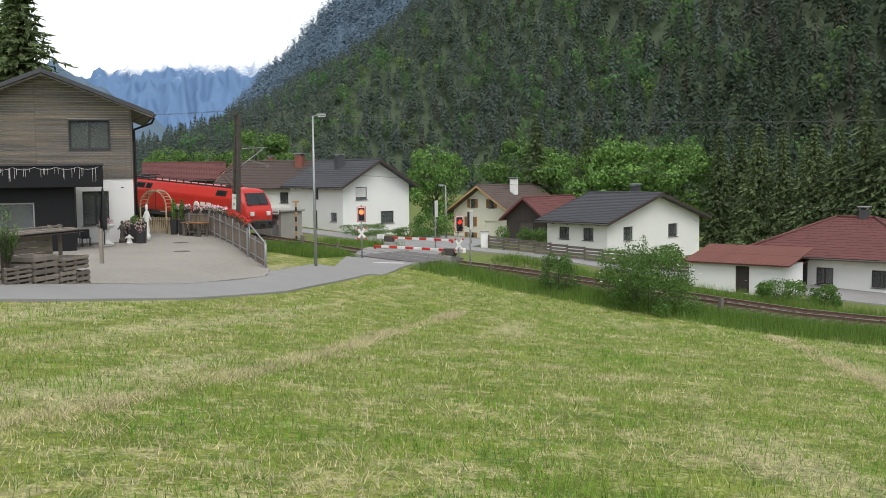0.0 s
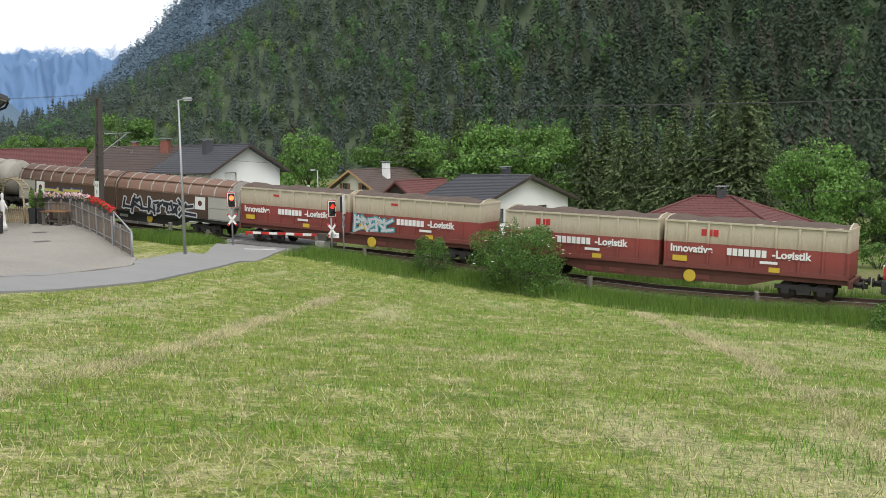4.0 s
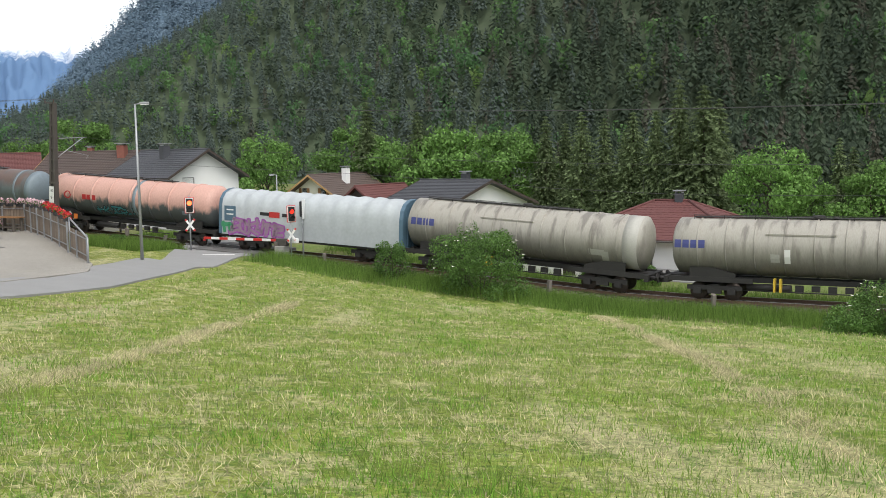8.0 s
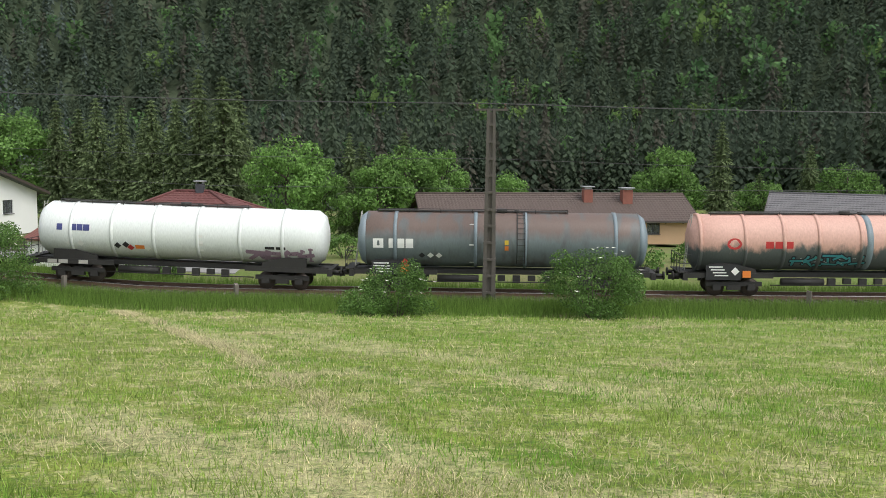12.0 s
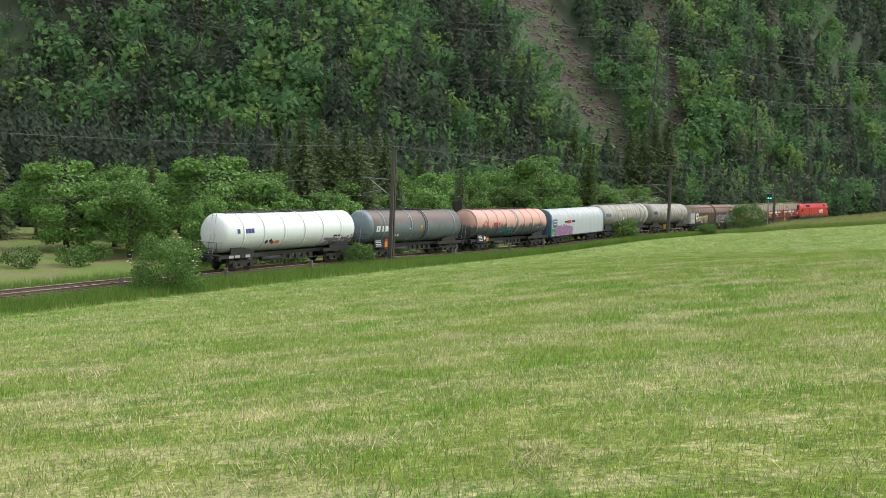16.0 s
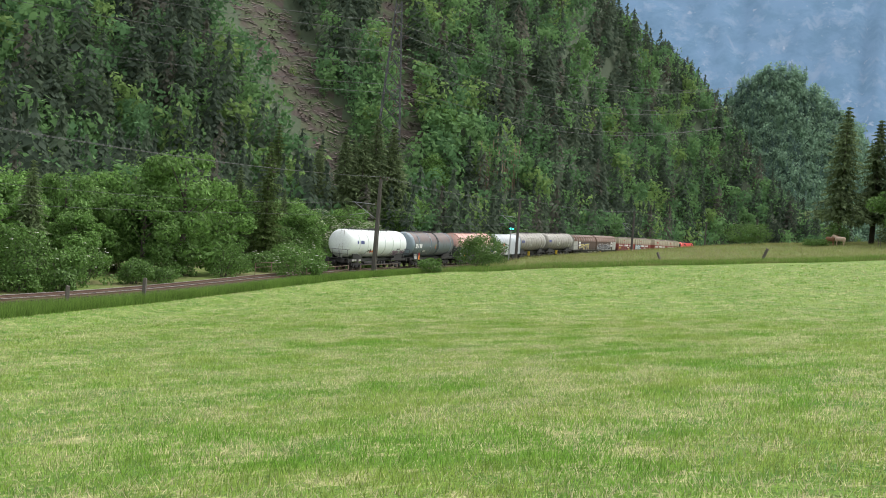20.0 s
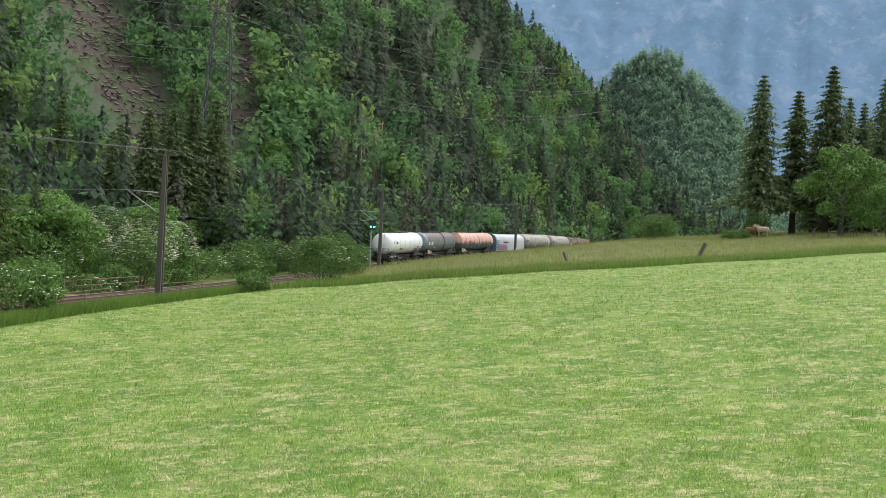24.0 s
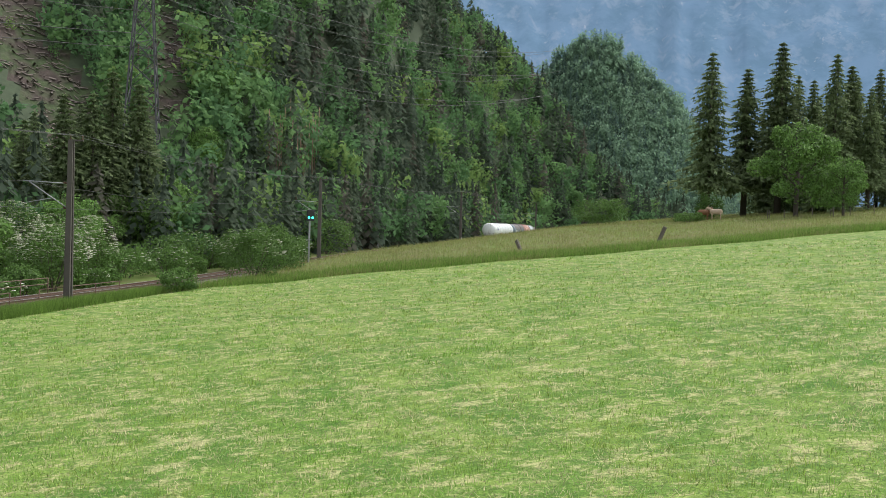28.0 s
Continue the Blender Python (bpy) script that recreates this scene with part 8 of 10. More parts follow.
def build_yard():
    verts, faces = [], []
    ny, nx = 38, 24
    for j in range(ny + 1):
        y = 28 + (65 - 28) * j / ny
        xr = lerp_rows(YARD_EDGE, y)
        for i in range(nx + 1):
            x = -30 + (xr + 30) * i / nx
            k = (1 - smooth(0.3, 3.0, xr - x)) * (1 - smooth(42, 46, y))
            verts.append((x, y, yard_z(x, y) * (1 - k) + (road_z(xr, y) + 0.015) * k))
        verts.append((xr + 0.05, y, ground_z(xr, y) - 0.6))
    w = nx + 2
    for j in range(ny):
        for i in range(w - 1):
            faces.append((j * w + i, j * w + i + 1, (j + 1) * w + i + 1, (j + 1) * w + i))
    ob = mesh_part("pavement", verts, faces, YARDSTONE)
    tagged(ob, "paved yard of small grey concrete stones", "paved yard", kind="structure")
    for x, y, r in ((-13.17, 49.8, 0.42), (-14.8, 55.8, 0.42)):
        o = tagged(part("manhole_cover", tube((x, y, yard_z(x, y) - 0.1), (x, y, yard_z(x, y) + 0.012), r, None, 20), MASTSTEEL), "round iron manhole cover in the paved yard", "manhole cover", "manhole covers in the yard")


build_yard()


# ---- houses ----
def wall_face(o, name, length, thick, z0, z1, holes, material, m, gable=None, label=""):
    """A wall along x with openings cut right through; gable: (x, z) of its peak."""
    us = sorted({0.0, length} | {u for h in holes for u in (h[0] - h[2] / 2, h[0] + h[2] / 2)})
    zs = sorted({z0, z1} | {z for h in holes for z in (h[1] - h[3] / 2, h[1] + h[3] / 2) if z0 < z < z1})
    bm = bmesh.new()
    for a, b in zip(us, us[1:]):
        c0 = None
        for c, d in zip(zs, zs[1:]):
            mu, mz = (a + b) / 2, (c + d) / 2
            if any(abs(mu - h[0]) < h[2] / 2 and abs(mz - h[1]) < h[3] / 2 for h in holes):
                continue
            add_box(bm, a, b, 0, thick, c, d)
    if gable:
        def top(u):
            return z1 + (gable[1] - z1) * (u / gable[0] if u <= gable[0] else (length - u) / (length - gable[0]))
        cols = sorted(set(us) | {gable[0]})
        for a, b in zip(cols, cols[1:]):
            low = z1
            for h in sorted((h for h in holes if abs((a + b) / 2 - h[0]) < h[2] / 2 and h[1] + h[3] / 2 > z1), key=lambda h: h[1]):
                if h[1] - h[3] / 2 > low:
                    add_prism(bm, [(a, low), (b, low), (b, h[1] - h[3] / 2), (a, h[1] - h[3] / 2)][::-1], 0, thick)
                low = h[1] + h[3] / 2
            add_prism(bm, [p for k, p in enumerate([(a, low), (b, low), (b, top(b)), (a, top(a))]) if k < 2 or p[1] > low + 0.001][::-1], 0, thick)
    bmesh.ops.remove_doubles(bm, verts=bm.verts, dist=0.0005)
    ob = part(name, bm, material, o, label)
    ob.matrix_basis = m
    return ob


def window_part(o, m, u, z, w, h, frame_mat, shutters=False, door=False, sill=True, blind=False, leaves=2):
    win = part("door" if door else "window", box(u - w / 2, u + w / 2, 0.1, 0.16, z - h / 2, z - h / 2 + 0.07), frame_mat, o)
    win.matrix_basis = m
    bm = bmesh.new()
    for x in (u - w / 2, u + w / 2 - 0.07):
        add_box(bm, x, x + 0.07, 0.1, 0.16, z - h / 2 + 0.07, z + h / 2)
    add_box(bm, u - w / 2 + 0.07, u + w / 2 - 0.07, 0.1, 0.16, z + h / 2 - 0.07, z + h / 2)
    if leaves == 2 and not door:
        add_box(bm, u - 0.05, u + 0.05, 0.1, 0.16, z - h / 2 + 0.07, z + h / 2 - 0.07)
    part("frame", bm, frame_mat, win)
    if door:
        part("leaf", box(u - w / 2 + 0.07, u + w / 2 - 0.07, 0.12, 0.15, z - h / 2 + 0.07, z + h / 2 - 0.07), frame_mat, win)
        part("handle", tube((u + w * 0.3, 0.06, z - 0.05), (u + w * 0.3 - 0.12, 0.06, z - 0.05), 0.015, None, 6), GALV, win)
    else:
        g = part("pane", box(u - w / 2 + 0.06, u + w / 2 - 0.06, 0.125, 0.135, z - h / 2 + 0.06, z + h / 2 - 0.06), GLASS, win)
        # dark sheet close behind the pane, painted as the room's darkness
        part("curtain_shade", box(u - w / 2, u + w / 2, 0.3, 0.32, z - h / 2, z + h / 2), ROOMDARK, win, "dim room behind the glass")
    if blind:
        bm = bmesh.new()
        n = int(h * 0.8 / 0.09)
        for k in range(n):
            add_box(bm, u - w / 2 + 0.07, u + w / 2 - 0.07, 0.085, 0.1, z + h / 2 - 0.07 - 0.09 * (k + 1) + 0.012, z + h / 2 - 0.07 - 0.09 * k)
        part("roller_blind", bm, FRAMEWHITE, win, "lowered white roller blind")
    if sill and not door:
        part("sill", box(u - w / 2 - 0.06, u + w / 2 + 0.06, -0.07, 0.1, z - h / 2 - 0.05, z - h / 2 - 0.004), frame_mat, win)
    if shutters:
        for x in (u - w / 2 - w * 0.5 - 0.02, u + w / 2 + 0.02):
            sh = box(x, x + w * 0.5, -0.04, -0.003, z - h / 2, z + h / 2)
            for k in range(int(h / 0.16)):
                add_box(sh, x + 0.06, x + w * 0.5 - 0.06, -0.055, -0.04, z - h / 2 + 0.08 + k * 0.16, z - h / 2 + 0.18 + k * 0.16 - 0.03)
            part("shutter", sh, SHUTTER, win, "wooden shutter")
    return win


def tiled_slope(p0, du, dv, wide, long, tile_w=0.3, tile_l=0.36, amp=0.025, lip=0.03, under=0.14):
    """Courses of tiles from the eave (p0) up along dv; du runs along the eave."""
    p0, du, dv = Vector(p0), Vector(du), Vector(dv)
    nn = du.cross(dv).normalized()
    if nn.z < 0:
        nn = -nn
    cols, rows = max(1, int(wide / tile_w)) * 2, max(1, int(long / tile_l))
    verts, faces = [], []
    for j in range(rows):
        for e in (0, 1):
            v = long * (j + e) / rows
            for i in range(cols + 1):
                k = amp if i % 2 else 0
                verts.append(p0 + du * (wide * i / cols) + dv * v + nn * (k + (lip if e == 0 else 0)))
        o = j * 2 * (cols + 1)
        for i in range(cols):
            faces.append((o + i, o + i + 1, o + cols + 2 + i, o + cols + 1 + i))
            if j:
                faces.append((o - cols - 1 + i, o - cols + i, o + i + 1, o + i))
    b = len(verts)
    for u, v in ((0, 0), (wide, 0), (wide, long), (0, long)):
        verts.append(p0 + du * u + dv * v - nn * under)
        verts.append(p0 + du * u + dv * v - nn * 0.004)
    faces += [(b, b + 2, b + 4, b + 6), (b, b + 1, b + 3, b + 2), (b + 2, b + 3, b + 5, b + 4), (b + 4, b + 5, b + 7, b + 6), (b + 6, b + 7, b + 1, b)]
    return verts, faces


def chimney(o, x, y, z0, z1, w, material, cap=None):
    c = part("chimney", box(x - w / 2, x + w / 2, y - w / 2, y + w / 2, z0, z1, 0.01), material, o)
    part("chimney_cap", box(x - w * 0.68, x + w * 0.68, y - w * 0.68, y + w * 0.68, z1 + 0.14, z1 + 0.22, 0.01), cap or GALV, c, "sheet metal cap")
    for dx in (-0.4, 0.4):
        part("cap_leg", box(x + dx * w - 0.04, x + dx * w + 0.04, y - w * 0.4, y + w * 0.4, z1, z1 + 0.14), cap or GALV, c)


def gable_house(label, x, y, turn, w, l, z0, ze, zr, wall_mat, roof_mat, openings, verge=DARKVERGE, over=0.8, eave=0.7, chimneys=(), base=0.5, gable_mat=None, frame_mat=FRAMEDARK, name="house", rafters=True, category="house", peak=None):
    """Gable over local x (0..w), ridge along local y (0..l). openings: wall letter, u, z, w, h, options."""
    o = thing(name, Matrix.Translation((x, y, 0)) @ pose(0, 0, 0, 0, 0, turn), label, category, "houses of the village")
    px = w / 2 if peak is None else peak
    T = 0.3
    walls = {"f": (w, pose(0, 0, 0)), "b": (w, pose(w, l, 0, 0, 0, 180)), "l": (l - 2 * T, pose(0, l - T, 0, 0, 0, -90)), "r": (l - 2 * T, pose(w, T, 0, 0, 0, 90))}
    for key, (ln, m) in walls.items():
        holes = [h[1:5] for h in openings if h[0] == key]
        g = None
        if key in "fb":
            g = (px if key == "f" else w - px, zr)
        wall_face(o, "wall", ln, T, z0 - base, ze, holes, wall_mat, m, g if not gable_mat else None)
        if gable_mat and g:
            bm = bmesh.new()
            add_prism(bm, [(0, ze), (ln, ze), g][::-1], 0.0, T)
            ob = part("gable_boarding", bm, gable_mat, o)
            ob.matrix_basis = m
        for h in openings:
            if h[0] == key:
                opt = h[5] if len(h) > 5 else {}
                window_part(o, m, *h[1:5], frame_mat if "mat" not in opt else opt["mat"], **{k: v for k, v in opt.items() if k != "mat"})
    part("floor_slab", box(T, w - T, T, l - T, ze - 0.25, ze - 0.1), ROOMDARK, o)
    for sg, x0, run in ((-1, 0, px), (1, w, w - px)):
        rise = zr - ze
        ln = math.hypot(run, rise)
        d = Vector((-sg * run, 0, rise)) / ln
        e = Vector((x0, -over, ze + 0.16)) - d * eave
        v, f = tiled_slope(e, (0, 1, 0), d, l + 2 * over, ln + eave)
        part_r = mesh_part("roof", v, f, roof_mat, o)
        for yy in (-over - 0.03, l + over):
            bm = bmesh.new()
            a, b = Vector((e.x, 0, e.z - 0.19)), Vector((px, 0, zr - 0.03))
            nv = [bm.verts.new(p) for p in ((a.x, yy, a.z), (b.x, yy, b.z), (b.x, yy, b.z + 0.24), (a.x, yy, a.z + 0.24))]
            nw = [bm.verts.new(q.co + Vector((0, 0.03, 0))) for q in nv]
            bm.faces.new(nv)
            bm.faces.new(nw[::-1])
            for k in range(4):
                bm.faces.new((nv[k], nw[k], nw[(k + 1) % 4], nv[(k + 1) % 4]))
            part("verge_board", bm, verge, part_r)
        gx = e.x + sg * 0.06
        part("gutter", tube((gx, -over, e.z - 0.1), (gx, l + over, e.z - 0.1), 0.065, None, 8), MASTSTEEL, part_r)
        if rafters:
            for k in range(int(l / 1.6) + 1):
                yy = 0.4 + k * 1.6
                if yy < l:
                    bm = bmesh.new()
                    a, b = e + Vector((0, over + yy, -0.2)), Vector((x0, yy, ze - 0.04))
                    add_tube(bm, a, b, 0.06, None, 4)
                    part("rafter_end", bm, verge, part_r)
    part("ridge_tiles", tube((px, -over, zr + 0.18), (px, l + over, zr + 0.18), 0.11, None, 8), roof_mat, o)
    for x, y, z1, cw, cm in chimneys:
        chimney(o, x, y, zr - abs(x - px) * (zr - ze) / max(0.1, px) - 0.4, z1, cw, cm)
    dp = bmesh.new()
    add_tube(dp, (w + eave * 0.9, 0.25, ze - 0.2), (w + 0.08, 0.25, ze - 0.75), 0.045, None, 6)
    add_tube(dp, (w + 0.08, 0.25, ze - 0.75), (w + 0.08, 0.25, z0), 0.045, None, 6)
    part("downpipe", dp, MASTSTEEL, o)
    return o


BRICK = mat("red chimney brick", (0.24, 0.09, 0.065), 0.9, vary=0.2, scale=3, fine=20)
DARKTIMBER = mat("dark brown barn boards", (0.055, 0.045, 0.038), 0.9, vary=0.3, scale=1, fine=15, stretch=(4, 4, 0.3))
GREYSHINGLE = mat("grey shingle roof", (0.15, 0.145, 0.15), 0.85, vary=0.2, scale=0.8, fine=14)
REDTILE = mat("dark red roof tiles", (0.13, 0.045, 0.04), 0.7, vary=0.18, scale=1.2, fine=20)

# white house beyond the crossing
gable_house("white rendered house with a dark tiled gable roof", -9.8, 94.9, 36.0, 7.5, 10.7, 1.3, 5.8, 8.0, PLASTER, SLATE,
            [("f", 2.05, 5.0, 1.25, 1.2, {"blind": True}), ("f", 4.95, 2.65, 1.5, 1.15), ("l", 8.6, 2.75, 1.2, 0.85), ("l", 5.2, 5.0, 0.9, 1.15), ("l", 4.9, 2.3, 0.95, 2.0, {"door": True})],
            over=0.9, chimneys=((2.6, 5.0, 8.6, 0.75, SLATE),))
# cream house with wooden shutters
gable_house("cream house with wooden shutters and a brown roof", 0.8, 118.0, -42.0, 8.6, 9.0, -1.2, 2.4, 5.05, CREAM, BROWNROOF,
            [("f", 2.9, 3.2, 0.75, 1.0, {"shutters": True}), ("f", 5.7, 3.2, 0.75, 1.0, {"shutters": True}), ("f", 2.6, 1.1, 0.9, 1.1, {"shutters": True}), ("f", 2.6, -0.6, 0.9, 0.9, {"shutters": True}), ("f", 6.0, 0.0, 2.6, 2.4, {"door": True, "mat": CREAM})],
            verge=VERGEWOOD, over=1.0, chimneys=((5.8, 4.0, 5.9, 0.7, PLASTER),))
gable_house("dark wooden barn with a red roof", 6.4, 108.3, -42.0, 5.2, 8.0, -0.6, 2.0, 3.95, DARKTIMBER, REDTILE, [("f", 2.6, 0.6, 1.9, 1.9, {"door": True, "mat": MASTSTEEL})], over=0.6, verge=REDTILE, name="barn", category="barn", rafters=False)
# white bungalow
gable_house("white bungalow with a low grey roof", 12.7, 79.8, 41.3, 12.4, 6.5, 0.1, 2.95, 4.9, PLASTER, SLATE,
            [("f", 2.6, 1.9, 1.2, 1.1), ("f", 8.6, 1.9, 1.3, 1.1), ("l", 1.6, 1.9, 1.1, 1.0), ("l", 4.2, 1.9, 1.1, 1.0)], over=0.7, eave=0.8, chimneys=((7.6, 3.2, 5.6, 0.6, SLATE),))
# long brown-roofed house
ux, uy = 51.3 + 0.465 * 4, 74.0 + 0.885 * 4
gable_house("long low house with a brown tiled roof", ux, uy, -117.7, 8.0, 24.0, -1.0, 0.75, 2.6, OCHRE, BROWNROOF,
            [("r", 4.0, -0.1, 1.2, 1.0), ("r", 9.0, -0.1, 1.2, 1.0), ("r", 15.0, -0.1, 1.2, 1.0), ("r", 20.0, -0.1, 1.2, 1.0)], over=0.5, chimneys=((5.2, 15.0, 3.3, 0.8, BRICK), (5.4, 18.6, 3.2, 0.9, BRICK)))
ux, uy = 79.5 + 0.874 * 4, 57.3 + 0.486 * 4
gable_house("low house with a grey shingle roof", ux, uy, -150.9, 8.0, 23.5, -1.6, 0.6, 2.8, PLASTER, GREYSHINGLE, [("r", 5.0, -0.4, 1.2, 0.9), ("r", 14.0, -0.4, 1.2, 0.9)], over=0.5, chimneys=((4.6, 15.0, 3.9, 0.8, BROWNROOF),))
ux, uy = -37.0 - 0.245 * 4, 124.7 + 0.97 * 4
gable_house("old barn with a faded red tiled roof", ux, uy, -75.8, 8.0, 9.0, 2.4, 6.3, 8.1, DARKTIMBER, REDTILE, [], over=0.5, name="barn", category="barn", rafters=False)
ux, uy = -24.5 + 0.3 * 5, 119.3 + 0.95 * 5
gable_house("old house with a dark brown tiled roof", ux, uy, -107.5, 10.0, 11.0, 2.0, 5.4, 8.1, PLASTER, BROWNROOF, [("r", 4.0, 4.2, 1.0, 1.2), ("r", 8.0, 4.2, 1.0, 1.2), ("f", 5.0, 6.2, 1.0, 1.0)], over=0.7, verge=VERGEWOOD, chimneys=((6.0, 8.4, 8.9, 0.9, BRICK), (4.6, 4.0, 8.7, 0.6, BRICK)), gable_mat=VERGEWOOD)


def hip_house():
    w, l = 11.4, 9.0
    c = Vector((29.2, 61.0)) - Vector((TX, TY)) * w
    o = thing("house", Matrix.Translation((c.x, c.y, 0)) @ pose(0, 0, 0, 0, 0, -38.7), "white bungalow with a dark red hipped roof", "house", "houses of the village")
    ze, zr, z0, T, ev = 1.3, 3.75, -0.9, 0.3, 0.9
    for m, ln, holes in ((pose(0, 0, 0), w, [(5.2, 0.15, 1.1, 1.1), (8.6, 0.15, 1.0, 1.1)]), (pose(w, l, 0, 0, 0, 180), w, []), (pose(0, l - T, 0, 0, 0, -90), l - 2 * T, []), (pose(w, T, 0, 0, 0, 90), l - 2 * T, [(4.0, 0.1, 1.3, 1.1)])):
        wall_face(o, "wall", ln, T, z0 - 0.6, ze, holes, PLASTER, m)
        for h in holes:
            window_part(o, m, *h, DARKVERGE)
    part("soffit", box(-ev + 0.05, w + ev - 0.05, -ev + 0.05, l + ev - 0.05, ze, ze + 0.06), VERGEWOOD, o)
    # boarded entrance under a small canopy
    for k in range(5):
        part("board", box(1.7 + 0.26 * k, 1.94 + 0.26 * k, -0.07, -0.003, -0.9, 0.98), DARKVERGE, o, "dark red-brown entrance board")
    d = part("door", box(3.1, 4.1, -0.06, -0.003, -0.9, 1.1), DARKVERGE, o, "dark glazed house door")
    # opaque panes carry the darkness of the room behind in their colour
    for x in (3.2, 3.66):
        part("pane", box(x, x + 0.36, -0.075, -0.061, -0.7, 0.95), ROOMDARK, d)
    bm = bmesh.new()
    add_prism(bm, [(0.0, 1.12), (-1.3, 0.9), (-1.3, 0.98), (0.0, 1.2)], 1.5, 4.2)
    bmesh.ops.rotate(bm, verts=bm.verts, cent=(0, 0, 0), matrix=Euler((0, 0, radians(90))).to_matrix())
    for v in bm.verts:
        v.co.x = -v.co.x
        v.co.y -= 0.005
    bmesh.ops.recalc_face_normals(bm, faces=bm.faces)
    part("canopy", bm, RUSTROOF, o, "small rust-red canopy over the entrance")
    # four hipped faces in courses
    A, B = Vector((l / 2, l / 2, zr)), Vector((w - l / 2, l / 2, zr))
    co = [Vector((-ev, -ev, ze + 0.08)), Vector((w + ev, -ev, ze + 0.08)), Vector((w + ev, l + ev, ze + 0.08)), Vector((-ev, l + ev, ze + 0.08))]
    for a, b, c2, d in ((co[0], co[1], B, A), (co[1], co[2], B, B), (co[2], co[3], A, B), (co[3], co[0], A, A)):
        verts, faces = [], []
        n = 16
        up = Vector((0, 0, 1))
        for k in range(n):
            for e, lift in ((0, 0.03), (1, 0.0)):
                f = (k + e) / n
                p, q = a.lerp(d, f), b.lerp(c2, f)
                m = 24
                for i in range(m + 1):
                    verts.append(p.lerp(q, i / m) + up * (lift + (0.025 if i % 2 else 0)))
            s0 = k * 2 * (m + 1)
            for i in range(m):
                faces.append((s0 + i, s0 + i + 1, s0 + m + 2 + i, s0 + m + 1 + i))
                if k:
                    faces.append((s0 - m - 1 + i, s0 - m + i, s0 + i + 1, s0 + i))
        mesh_part("roof", verts, faces, REDTILE, o)
    for a, b in ((co[0], A), (co[1], B), (co[2], B), (co[3], A), (A, B)):
        part("ridge_tiles", tube(a + Vector((0, 0, 0.05)), b + Vector((0, 0, 0.05)), 0.1, None, 6), REDTILE, o)
    part("gutter", tube(co[0] - Vector((0, 0.06, 0.06)), co[1] - Vector((0, 0.06, 0.06)), 0.065, None, 8), MASTSTEEL, o)
    chimney(o, w * 0.55, l * 0.5, zr - 0.3, zr + 0.55, 0.55, SLATE)
    # low shed in front of it
    a = Vector((20.5, 61.3)) - Vector((TX, TY)) * 6.2
    s = thing("garden_shed", Matrix.Translation((a.x, a.y, 0)) @ pose(0, 0, 0, 0, 0, -38.7), "low white shed with a rust-red sheet roof", "shed")
    zb = -0.6
    for m, ln, holes in ((pose(0, 0, 0), 6.2, [(3.6, 0.2, 0.9, 1.7)]), (pose(6.2, 3.4, 0, 0, 0, 180), 6.2, []), (pose(0, 3.2, 0, 0, 0, -90), 3.0, []), (pose(6.2, 0.2, 0, 0, 0, 90), 3.0, [])):
        wall_face(s, "wall", ln, 0.2, zb - 0.5, 1.15, holes, PLASTER, m)
        for h in holes:
            window_part(s, m, *h, DARKTIMBER, door=True)
    v, f = tiled_slope((-0.3, -0.4, 1.22), (1, 0, 0), Vector((0, 0.98, 0.19)), 7.0, 4.4, 0.2, 2.2, 0.03, 0.01, 0.06)
    mesh_part("roof", v, f, RUSTROOF, s)


hip_house()


# ---- timber house beside the yard ----
def leaf_clump(name, parent, rng, c, r, n, size, material, label="", flat=1.0):
    v, f = leaf_cloud(rng, n, [(c[0], c[1], c[2], r[0], r[1], r[2])], size)
    return fast_mesh(name, v, f, material, parent, 4)


